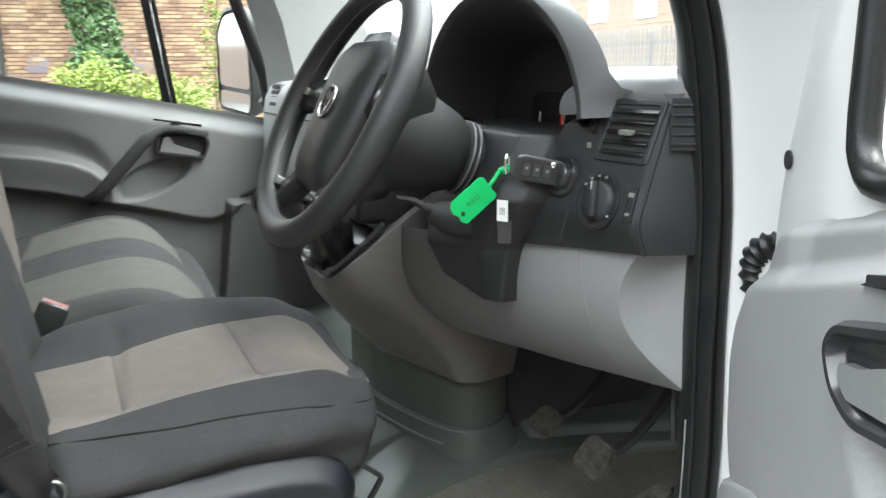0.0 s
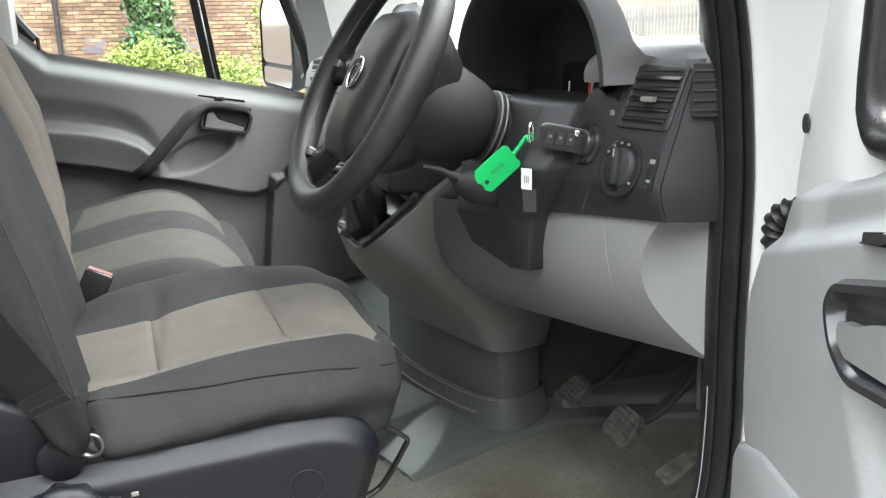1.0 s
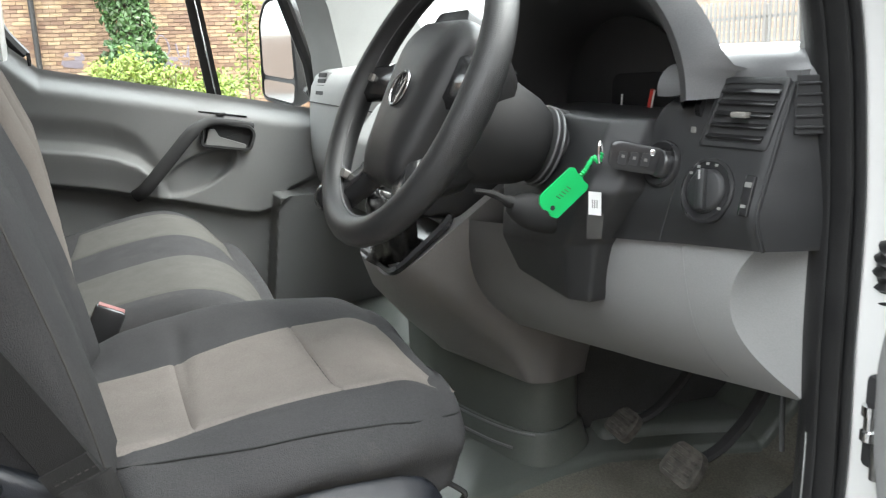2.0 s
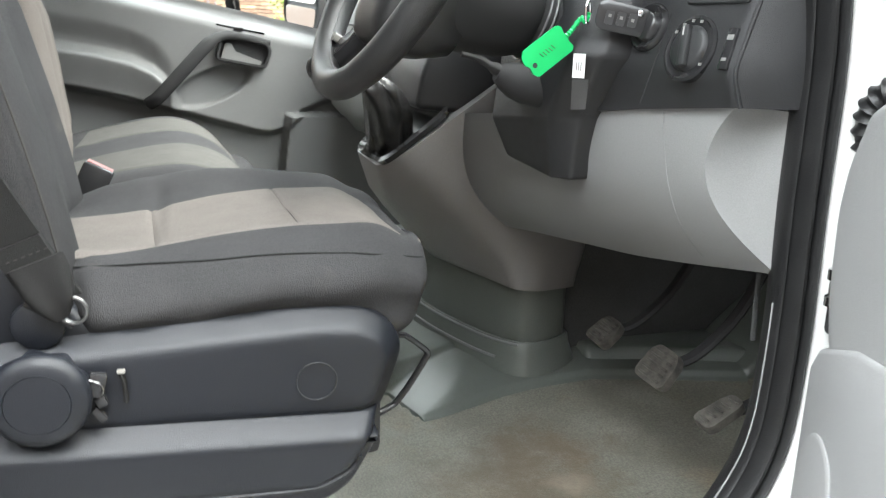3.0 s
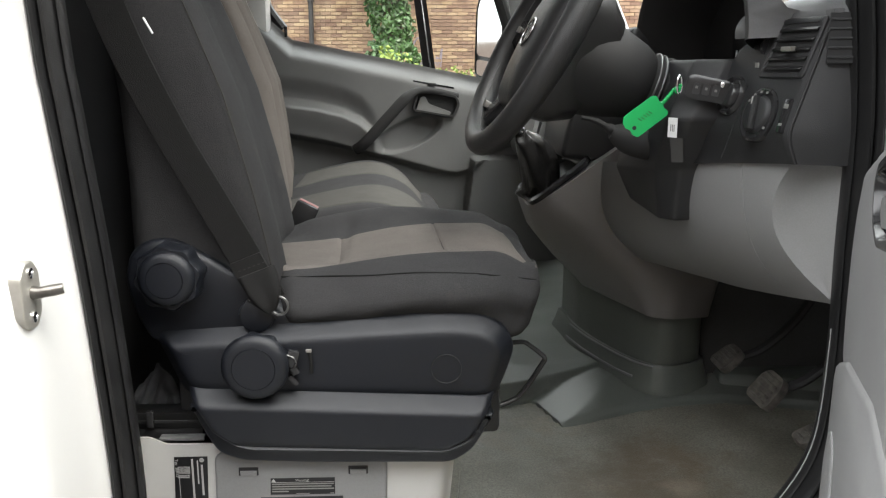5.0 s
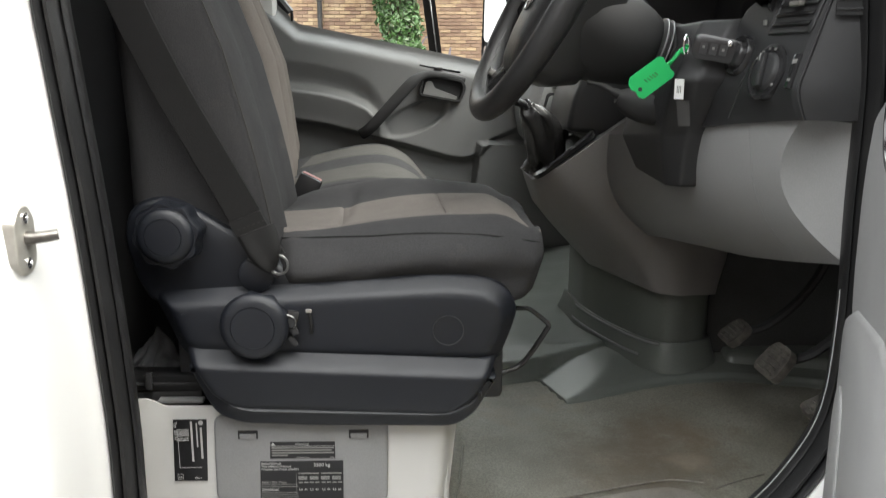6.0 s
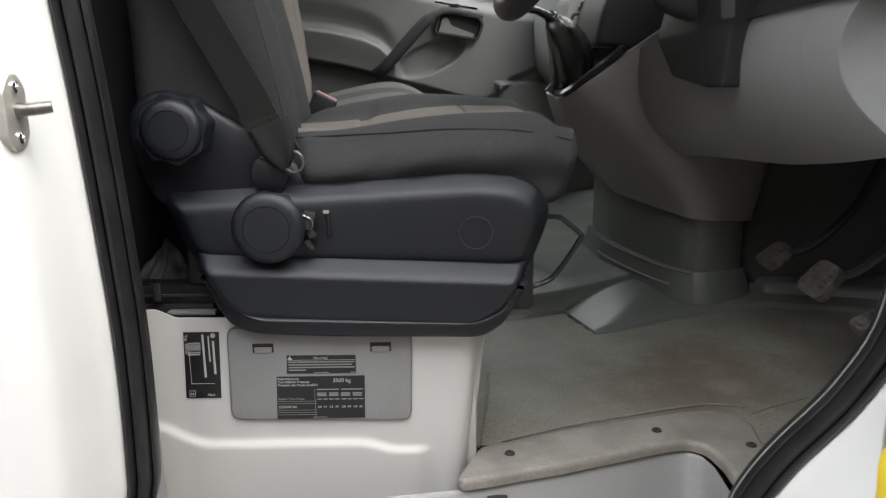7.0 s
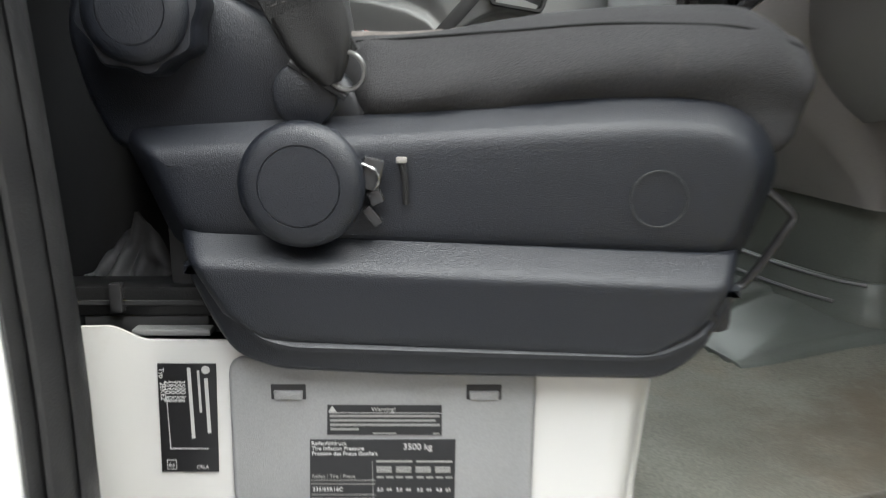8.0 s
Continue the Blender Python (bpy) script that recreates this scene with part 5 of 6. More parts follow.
for a in (35, 58, 82, 106, 215):
    part("symbol", moved(block(-0.0018, 0.0018, -0.0014, 0.0014, -0.0004, 0.0004, 0), Matrix.Translation(on_face(LY, LZ, 0.0272 * math.cos(radians(a)), 0.0272 * math.sin(radians(a)), 0.0040)) @ Matrix((FR, FU, FN)).transposed().to_4x4()), M_faint, light_sw)
dim = part("dimmer", face_block(0.802, 1.347, -0.006, 0.006, -0.020, 0.020, -0.004, 0.003, 0, 0.002), M_gloss, dash, "black dimmer switch")
part("symbol", face_block(0.802, 1.347, -0.004, 0.004, 0.008, 0.013, 0.0028, 0.0034, 0, 0.0003), M_faint, dim)
part("symbol", face_block(0.802, 1.347, -0.003, 0.003, -0.012, -0.009, 0.0028, 0.0034, 0, 0), M_faint, dim)
part("panel_gap", tube([on_face(0.893, z, 0, 0, 0.0005) for z in (1.290, 1.33, 1.38)], 0.0005, 5), M_black, dash)

# ignition and column surround
part("ignition_barrel", disc(on_face(0.918, 1.366), tuple(FN), [(-0.006, 0.026), (0.002, 0.026), (0.006, 0.023), (0.004, 0.017), (0.009, 0.0155), (0.011, 0.013)], 32), M_gloss, dash, "ignition lock")


def facets(rings, bevel):
    """A faceted block over rings with its edges rounded."""
    bm = loft(rings)
    bmesh.ops.recalc_face_normals(bm, faces=bm.faces[:])
    bmesh.ops.bevel(bm, geom=bm.edges[:], offset=bevel, segments=3, affect="EDGES", profile=0.5)
    return bm


part("column_surround", facets([[(0.62, 0.955, 1.415), (0.510, 0.945, 1.412), (0.478, 0.975, 1.412), (0.475, 1.26, 1.412), (0.62, 1.29, 1.412)],
                                [(0.62, 0.932, 1.335), (0.462, 0.9335, 1.335), (0.4385, 0.962, 1.335), (0.462, 1.24, 1.320), (0.62, 1.28, 1.335)],
                                [(0.62, 0.985, 1.262), (0.474, 0.996, 1.265), (0.447, 1.026, 1.258), (0.424, 1.165, 1.250), (0.62, 1.25, 1.25)],
                                [(0.62, 1.020, 1.188), (0.474, 1.014, 1.188), (0.462, 1.044, 1.184), (0.451, 1.168, 1.196), (0.62, 1.21, 1.190)]], 0.005), M_dashb, dash, "black column surround", 30)
part("spec_label", moved(block(-0.0004, 0.0004, -0.0078, 0.0078, -0.0128, 0.0128, 0), pose(0.444, 0.9475, 1.3245, 0, 0, 30)), M_label, dash, "small white label", smooth=False)
for k in range(3):
    part("print_bar", moved(block(-0.0009, -0.0004, -0.0035 + k * 0.0028, -0.0025 + k * 0.0028, -0.005, 0.004, 0), pose(0.444, 0.9475, 1.3245, 0, 0, 30)), M_faint, dash)
part("blank_label", loft([[(x + d, y + d, z) for x, y, z in ((0.4504, 0.9746, 1.3092), (0.4627, 0.9591, 1.3098), (0.4733, 0.9824, 1.2753), (0.4621, 0.9978, 1.2735))] for d in (0.0, -0.0012)]), M_hood, dash, "blank grey sticker", smooth=False)

# instrument hood
HY = 1.135


def arch(x, half, high, base, n=32, yc=HY, tuck=0.0):
    out = [(yc + half * math.cos(math.pi * k / n), base + high * math.sin(math.pi * k / n) ** 1.05) for k in range(n + 1)]
    return [(x + tuck * step01(1.475, 1.445, z), y, z) for y, z in out]


inner = [arch(0.63, 0.165, 0.130, 1.40, yc=1.19), arch(0.55, 0.215, 0.150, 1.415, yc=1.15), arch(0.512, 0.242, 0.156, 1.430), arch(0.506, 0.250, 0.160, 1.433), arch(0.507, 0.258, 0.163, 1.435)]
outer = [arch(0.507, 0.258, 0.163, 1.435), arch(0.514, 0.280, 0.167, 1.437, tuck=0.05), arch(0.526, 0.298, 0.165, 1.439, tuck=0.09), arch(0.57, 0.235, 0.152, 1.438, yc=1.165, tuck=0.05), arch(0.66, 0.15, 0.110, 1.440, yc=1.22), arch(0.76, 0.10, 0.03, 1.44, yc=1.26)]
hood = part("instrument_hood", loft(outer, closed=False), M_hood, dash, "grey instrument hood", 50)
part("hood_lining", loft(inner, closed=False), M_lining, dash, "black lining inside the hood", 60)
part("cluster_panel", slab([(p[1], p[2]) for p in arch(0, 0.175, 0.140, 1.392, yc=1.19)], "x", 0.64, 0.622, 0.002), M_black, dash)
part("cluster_shelf", thick(field(lambda u, v: (0.505 + 0.16 * u, 0.905 + 0.48 * v, 1.381 - 0.004 * u), 0, 1, 0, 1, 4, 8), 0.004), M_black, dash)
gz = part("gauge", slab(rounded([(1.00, 1.375), (1.20, 1.375), (1.20, 1.455), (1.03, 1.46)], 0.02), "x", 0.64, 0.612, 0.002), M_gauge, dash, "instrument gauge")
part("gauge_arc", tube(smoothed([(0.604, 1.102, 1.388), (0.602, 1.091, 1.402), (0.598, 1.080, 1.420), (0.596, 1.072, 1.436)], 5), 0.0036, 6), M_arc, gz, "red gauge arc")
part("gauge_edge", tube(smoothed([(0.603, 1.097, 1.388), (0.601, 1.086, 1.402), (0.597, 1.075, 1.420), (0.595, 1.067, 1.436)], 5), 0.0012, 5), M_label, gz)
part("needle", tube([(0.606, 1.165, 1.392), (0.604, 1.158, 1.428)], 0.0014, 5), M_label, gz)
part("gauge_ring", tube(smoothed([(0.606, 1.190, 1.404), (0.606, 1.172, 1.396), (0.606, 1.140, 1.392), (0.606, 1.108, 1.393)], 5), 0.0022, 5), M_label, gz)
part("gauge_line", tube([(0.606, 1.165, 1.398), (0.606, 1.082, 1.400)], 0.0010, 5), M_faint, gz)

# middle and passenger side of the dash
part("centre_fascia", facets([[(0.374, 1.372, 1.240), (0.374, 1.60, 1.240), (0.62, 1.62, 1.215), (0.62, 1.372, 1.215)], [(0.384, 1.366, 1.30), (0.384, 1.61, 1.30), (0.66, 1.62, 1.30), (0.66, 1.366, 1.30)],
                              [(0.412, 1.366, 1.365), (0.412, 1.61, 1.365), (0.66, 1.62, 1.365), (0.66, 1.366, 1.365)], [(0.50, 1.37, 1.475), (0.50, 1.62, 1.475), (0.72, 1.62, 1.475), (0.72, 1.37, 1.475)]], 0.012), M_dashb, dash, "black centre fascia", 50)
rad = part("radio", loft([[(x, y, z) for x, z in rounded([(0.350, 1.240), (0.43, 1.240), (0.50, 1.40), (0.43, 1.40), (0.372, 1.330)], 0.012)] for y in (1.622, 1.80)]), M_pillar, dash, "light grey switch panel", 30)
rw = part("drawer", slab(rounded([(0.362, 1.252), (0.432, 1.250), (0.436, 1.302), (0.375, 1.304)], 0.008), "y", 1.624, 1.6205, 0.001), M_black, rad)
part("drawer_front", slab(rounded([(0.368, 1.256), (0.428, 1.255), (0.431, 1.296), (0.380, 1.298)], 0.006), "y", 1.622, 1.6180, 0.001), M_pillar, rw)
for k in range(3):
    part("groove", block(0.390 + 0.008 * k, 0.3915 + 0.008 * k, 1.6172, 1.6185, 1.272, 1.292, 0), M_black, rw)
for k in range(4):
    part("symbol", block(0.392 + 0.012 * k, 0.400 + 0.012 * k, 1.6190, 1.6225, 1.316, 1.324, 0.001), M_black, rad)
part("switch_strip", block(0.386, 0.448, 1.6195, 1.6225, 1.3125, 1.3140, 0), M_black, rad)
pass_face = [(0.70, 1.08), (0.56, 1.09), (0.50, 1.16), (0.487, 1.22), (0.485, 1.27), (0.487, 1.33), (0.490, 1.38), (0.497, 1.42), (0.512, 1.448), (0.535, 1.463), (0.60, 1.470), (0.80, 1.474)]
part("passenger_dash", loft([[(x - 0.134 * 0.655 * t, 1.79 + 0.655 * t, z) for x, z in pass_face] for t in [k / 8 for k in range(9)]], closed=False), M_pillar, dash, "light grey passenger dash", 60)
part("dash_line", tube([(lerp_list([(z, x) for x, z in pass_face[3:]], 1.365) - 0.134 * (y - 1.79) - 0.0005, y, 1.365 + 0.02 * (y - 1.79)) for y in (1.80, 2.0, 2.2, 2.44)], 0.0018, 5), M_black, dash)
pv = part("passenger_vent", moved(block(-0.004, 0.020, -0.036, 0.036, -0.034, 0.034, 0.004), pose(0.428, 2.372, 1.425, 0, 14, 7.6)), M_doortrim, dash, "passenger air vent")
for k in range(4):
    part("slat", moved(block(-0.0065, 0.002, -0.030, 0.030, -0.0052, 0.0052, 0.001, 1), pose(0.4275 + 0.0038 * (k - 1.5), 2.372, 1.425 + (k - 1.5) * 0.0155, 0, 14, 7.6)), M_black, pv)

# ---- steering wheel ----
wheel = thing("steering_wheel", "black three spoke steering wheel on its column", "steering wheel")
TH, YAW = radians(61.5), 0.10
WC = Vector((0.284, 1.100, 1.444))
d_up = Vector((math.cos(TH) * math.cos(YAW), math.cos(TH) * math.sin(YAW), math.sin(TH)))
d_side = Vector((math.sin(YAW), -math.cos(YAW), 0))
d_in = d_side.cross(d_up)
d_in = d_in if d_in.x > 0 else -d_in


def on_wheel(a, b, c):
    """A place on the wheel: a to the driver's right, b up, c into the column."""
    return WC + d_side * a + d_up * b + d_in * c


RW = 0.172
part("rim", tube([on_wheel(RW * math.cos(2 * math.pi * k / 96), RW * math.sin(2 * math.pi * k / 96), 0) for k in range(96)], [0.0180 + 0.0010 * math.cos(4 * math.pi * k / 96) + 0.0008 * max(0, math.cos(8 * math.pi * k / 96)) for k in range(96)], 16, closed=True, up=tuple(d_in)), M_rim, wheel, "black grained rim")
part("rim_seam", tube([on_wheel((RW - 0.0178) * math.cos(2 * math.pi * k / 96), (RW - 0.0178) * math.sin(2 * math.pi * k / 96), -0.003) for k in range(96)], 0.0010, 5, closed=True, up=tuple(d_in)), M_hood, wheel, "moulding seam round the rim")
hub_line = rounded([(-0.082, 0.020), (-0.070, -0.055), (-0.056, -0.108), (0.056, -0.108), (0.070, -0.055), (0.082, 0.020), (0.084, 0.075), (0.058, 0.100), (-0.058, 0.100), (-0.084, 0.075)], 0.026, 5)
hub = part("hub", loft([[tuple(on_wheel(a * q, b * q, c)) for a, b in hub_line] for q, c in ((0.75, 0.095), (0.95, 0.062), (1.0, 0.034), (1.0, 0.018), (0.985, 0.009), (0.94, 0.001), (0.82, -0.006), (0.55, -0.0125), (0.25, -0.0135))]), M_hub, wheel, "black airbag cover", 60)
for sx in (-1, 1):
    part("spoke", loft([[tuple(on_wheel(sx * a, b + k, c + e)) for b, c in ((-w, 0.022), (w, 0.021), (w * 1.15, 0.012), (w * 0.8, 0.002), (-w * 0.8, 0.003), (-w * 1.15, 0.013))] for a, k, w, e in ((0.060, 0.030, 0.034, 0.004), (0.092, 0.024, 0.026, 0.002), (0.125, 0.018, 0.021, -0.001), (0.162, 0.016, 0.024, -0.006))]), M_gloss, wheel, "glossy spoke", 60)
    for q in range(3 if sx < 0 else 0):
        part("button", loft([[tuple(on_wheel(sx * (a + q * 0.002), b, c)) for a, b in rounded([(0.080, 0.004 + q * 0.014), (0.092, 0.006 + q * 0.014), (0.093, 0.016 + q * 0.014), (0.081, 0.014 + q * 0.014)], 0.003)] for c in (0.010, 0.004, 0.003)]), M_gloss, wheel)
    part("spoke", loft([[tuple(on_wheel(sx * (a + w * f * 0.75), b + w * f * 0.66, c + e)) for f, c in ((-1, 0.026), (1, 0.026), (1.1, 0.014), (0.7, 0.004), (-0.7, 0.004), (-1.1, 0.014))] for a, b, w, e in ((0.042, -0.075, 0.024, 0.004), (0.066, -0.108, 0.019, 0.002), (0.098, -0.138, 0.021, -0.006))]), M_gloss, wheel, "glossy spoke", 60)
    for (a, b) in ((0.146, 0.020), (0.097, -0.112)):
        part("spoke_trim", loft([[tuple(on_wheel(sx * (a + p), b + q, c)) for p, q in rounded([(-0.008, -0.006), (0.007, -0.004), (0.008, 0.006), (-0.007, 0.005)], 0.003)] for c in (0.006, -0.0045)]), M_satin, wheel, "satin spoke end")
M_emblem = material("worn_chrome", (0.42, 0.42, 0.42), 0.25, metal=1.0)
part("emblem_disc", loft([[tuple(on_wheel(0.0205 * math.cos(2 * math.pi * k / 40), 0.002 + 0.0205 * math.sin(2 * math.pi * k / 40), c)) for k in range(40)] for c in (-0.008, -0.0140)]), M_black, hub)
emb = part("emblem", tube([on_wheel(0.021 * math.cos(2 * math.pi * k / 40), 0.002 + 0.021 * math.sin(2 * math.pi * k / 40), -0.0153) for k in range(40)], 0.0020, 8, closed=True, up=tuple(d_in)), M_emblem, hub, "chrome round emblem")
part("emblem_bar", join(tube([on_wheel(-0.011, 0.017, -0.0148), on_wheel(-0.0035, -0.015, -0.0148), on_wheel(0.0, -0.003, -0.0148), on_wheel(0.0035, -0.015, -0.0148), on_wheel(0.011, 0.017, -0.0148)], 0.0012, 6), tube([on_wheel(-0.007, 0.019, -0.0148), on_wheel(0.0, 0.006, -0.0148), on_wheel(0.007, 0.019, -0.0148)], 0.0010, 6)), M_emblem, emb)
part("top_trim", loft([[tuple(on_wheel(a, b, c)) for a, b in rounded([(-0.050, 0.092), (0.050, 0.092), (0.040, 0.112), (-0.040, 0.112)], 0.008)] for c in (0.035, 0.010)]), M_gloss, hub)
CA = Vector((0.944, 0, -0.33)).normalized()
CB = Vector((0.33, 0, 0.944)).normalized()
C0 = WC + d_in * 0.045 + Vector((0, 0, -0.004))


def on_column(ang, r, c):
    return tuple(C0 + CA * c + Vector((0, -1, 0)) * (r * math.cos(ang)) + CB * (r * math.sin(ang) * 1.0))


turns = [2 * math.pi * k / 40 for k in range(40)]
part("column_shroud", loft([[on_column(a, r, c) for a in turns] for r, c in ((0.060, 0.005), (0.074, 0.012), (0.076, 0.030), (0.068, 0.070), (0.056, 0.112), (0.0475, 0.128), (0.0435, 0.130), (0.0490, 0.134), (0.0490, 0.144), (0.0440, 0.147), (0.0500, 0.152), (0.0510, 0.162), (0.046, 0.166), (0.054, 0.172), (0.060, 0.25))]), M_black, wheel, "black ribbed column shroud")
for c in (0.135, 0.143, 0.156):
    part("rib_ring", tube([on_column(a, 0.0500, c) for a in turns], 0.0016, 6, closed=True, up=tuple(CA)), M_hood, wheel)
part("stalk", tube(smoothed([(0.345, 1.055, 1.332), (0.366, 1.053, 1.327), (0.385, 1.051, 1.317), (0.410, 1.048, 1.306)], 4), [0.0045] * 4 + [0.0060] * 4 + [0.0095] * 5, 10, flat=0.8), M_black, wheel, "black control stalk")
part("stalk_body", disc((0.388, 1.050, 1.312), (0.93, 0, -0.36), [(0, 0.010), (0.010, 0.0165), (0.024, 0.0215), (0.040, 0.0225), (0.060, 0.020), (0.085, 0.012)], 24), M_black, wheel, "black stalk housing under the column")

# ---- key and tag ----
key = thing("van_key", "black folding key in the ignition with buttons", "key")
kd = Vector((-0.055, 0.026, 0.012)).normalized()
k0 = Vector((0.506, 0.916, 1.369))
ku = Vector((0, 0, 1)) - kd * kd.z
ku.normalize()
kn = kd.cross(ku)
fob = rounded([(0.002, -0.0145), (0.050, -0.0155), (0.056, -0.009), (0.056, 0.011), (0.049, 0.0150), (0.002, 0.0145)], 0.006)
fo = part("fob", loft([[tuple(k0 + kd * a + ku * b + kn * (c * s)) for a, b in inset(fob, e)] for c, s, e in ((-0.008, 1, 0.004), (-0.006, 1, 0.0), (0.006, 1, 0.0), (0.008, 1, 0.004))]), M_gloss, key)
sn = 1 if kn.y < 0 else -1
for q in range(3):
    part("button", loft([[tuple(k0 + kd * (a + 0.018 + q * 0.012) + ku * (b - 0.001 * q) + kn * (sn * c)) for a, b in rounded([(-0.0045, -0.007), (0.0045, -0.007), (0.0045, 0.007), (-0.0045, 0.007)], 0.002)] for c in (0.006, 0.0095)]), M_dashb, fo)
    part("symbol", loft([[tuple(k0 + kd * (a + 0.018 + q * 0.012) + ku * b + kn * (sn * c)) for a, b in ((-0.0016, -0.0016), (0.0016, -0.0016), (0.0016, 0.0016), (-0.0016, 0.0016))] for c in (0.0094, 0.0098)]), M_faint, fo)
part("blade", loft([[tuple(k0 + kd * a + ku * b + kn * c) for b, c in ((-0.004, -0.001), (0.004, -0.001), (0.004, 0.001), (-0.004, 0.001))] for a in (-0.03, 0.01)]), M_metal, key)
part("hinge_pin", disc(k0 + kd * 0.012 + kn * (sn * 0.007) + ku * 0.009, tuple(kn * sn), [(0, 0.0035), (0.003, 0.0035), (0.004, 0.002)], 14), M_chrome, key)
part("ring", tube([Vector((0.449, 0.945, 1.380)) + Vector((0.004 * math.cos(a), 0.003 * math.cos(a), 0.0115 * math.sin(a))) for a in [2 * math.pi * k / 24 for k in range(24)]], 0.0016, 6, closed=True), M_chrome, key)
tag = thing("key_tag", "bright green plastic key tag with faint writing", "key tag")
t_o = Vector((0.373, 0.951, 1.335))
t_u = Vector((0.047, 0.003, 0.033))
t_v = Vector((0.0215, -0.001, -0.0265))
tag_line = rounded([(0.02, 0.22), (0.0, 0.45), (0.06, 0.60), (0.03, 0.80), (0.10, 1.0), (0.93, 0.96), (1.0, 0.85), (0.97, 0.62), (1.02, 0.5), (0.97, 0.38), (1.0, 0.12), (0.93, 0.0), (0.12, 0.03)], 0.05)
t_n = t_u.cross(t_v).normalized()
tg = part("tag_plate", loft([[tuple(t_o + t_u * a + t_v * b + t_n * c) for a, b in tag_line] for c in (-0.0012, 0.0012)]), M_green, tag)
part("hole", disc(t_o + t_u * 0.16 + t_v * 0.62, tuple(t_n if t_n.y < 0 else -t_n), [(0.0009, 0.0028), (0.0016, 0.0028)], 14), M_black, tg)
part("tail", tube(smoothed([t_o + t_u * 0.99 + t_v * 0.47, t_o + t_u * 1.15 + t_v * 0.42, t_o + t_u * 1.42 + t_v * 0.30, Vector((0.447, 0.945, 1.371)), Vector((0.450, 0.945, 1.380))], 6), [0.0032, 0.003, 0.0022, 0.0034] + [0.0022, 0.0032] * 10 + [0.002], 8), M_green, tag)
for q in range(5):
    pa = t_o + t_u * (0.36 + 0.07 * q) + t_v * (0.40 + 0.02 * (q % 2)) + (t_n if t_n.y < 0 else -t_n) * 0.0014
    part("print_bar", tube([pa, pa + t_v * 0.16 + t_u * 0.03], 0.0005, 4), M_ivy, tag)

# ---- gear console ----
console = thing("gear_console", "warm grey plastic gear lever console", "console")


def rrect(x0, z0, x1, z1, y0, y1, r, n=6):
    """A rounded ring between a rear and a front place, from y0 to y1."""
    a, b = Vector((x0, z0)), Vector((x1, z1))
    ln = (b - a).length
    pts = rounded([(0, y0), (ln, y0), (ln, y1), (0, y1)], r, n)
    e = (b - a) / ln
    return [(a.x + e.x * s, y, a.y + e.y * s) for s, y in pts]


def console_ring(x0, z0, x1, z1, y0, y1, left, fa, fb, right, r):
    """A ring with a faceted nose: left and right are how far the side faces start behind the nose, fa to fb its flat."""
    pts = rounded([(x0, y1), (x0, y0 + left), (fa, y0), (fb, y0 - 0.002), (x1, y0 + right), (x1, y1)], r, 4)
    return [(x, y, z0 + (z1 - z0) * (x - x0) / (x1 - x0)) for x, y in pts]


FOOT = [(0.440, 1.80), (0.450, 1.64), (0.466, 1.565), (0.488, 1.495), (0.512, 1.432), (0.538, 1.385), (0.568, 1.356), (0.604, 1.350), (0.652, 1.368), (0.690, 1.395), (0.705, 1.80)]
foot_ring = lambda d, z: [(x, y, z) for x, y in rounded(inset(FOOT, d), 0.020, 4)]
part("pillar_base", loft([foot_ring(0.019, 0.825), foot_ring(0.0185, 0.8345), foot_ring(0.018, 0.838), foot_ring(0.018, 0.88), foot_ring(0.018, 0.92), foot_ring(0.018, 0.965)]), M_tunnel, console, "grey rubber covered console foot", 50)
boot = part("rubber_boot", loft([foot_ring(-0.006, 0.770), foot_ring(-0.004, 0.786), foot_ring(-0.001, 0.794), foot_ring(0.006, 0.815), foot_ring(0.010, 0.834), foot_ring(0.0125, 0.8365), foot_ring(0.0225, 0.8355)]), M_tunnel, console, "glossy rubber boot round the console foot", 40)
# rubber beads in a paler grey that paints the highlight along their lit stretch
for d, z, r, k in ((0.0080, 0.8335, 0.0022, 32), (0.0010, 0.8050, 0.0026, 27)):
    part("base_bead", tube(foot_ring(d, z)[6:k], r, 6), M_flap, boot, "raised bead, paler to carry its highlight")
part("console_body", loft([console_ring(0.462, 0.950, 0.683, 0.925, 1.352, 1.79, 0.20, 0.550, 0.592, 0.044, 0.014), console_ring(0.452, 0.962, 0.688, 0.950, 1.349, 1.78, 0.19, 0.546, 0.594, 0.044, 0.02), console_ring(0.425, 0.990, 0.70, 0.995, 1.348, 1.76, 0.165, 0.532, 0.60, 0.040, 0.03), console_ring(0.387, 1.030, 0.71, 1.06, 1.347, 1.70, 0.125, 0.495, 0.61, 0.035, 0.04), console_ring(0.343, 1.083, 0.70, 1.15, 1.345, 1.62, 0.075, 0.425, 0.60, 0.03, 0.04), console_ring(0.324, 1.130, 0.66, 1.265, 1.342, 1.59, 0.045, 0.365, 0.58, 0.025, 0.03), console_ring(0.317, 1.150, 0.55, 1.315, 1.345, 1.58, 0.035, 0.350, 0.51, 0.02, 0.03)]), M_console, console, "", 50)
part("gear_bezel", loft([rrect(0.322, 1.152, 0.432, 1.238, 1.352, 1.570, 0.035), rrect(0.315, 1.158, 0.427, 1.245, 1.347, 1.575, 0.04), rrect(0.318, 1.164, 0.424, 1.248, 1.356, 1.566, 0.036), rrect(0.328, 1.161, 0.416, 1.232, 1.372, 1.550, 0.03), rrect(0.340, 1.140, 0.408, 1.200, 1.385, 1.540, 0.025)]), M_gloss, console, "glossy black gear bezel")
gear = thing("gear_lever", "black gear lever with crumpled leather gaiter", "gear lever")
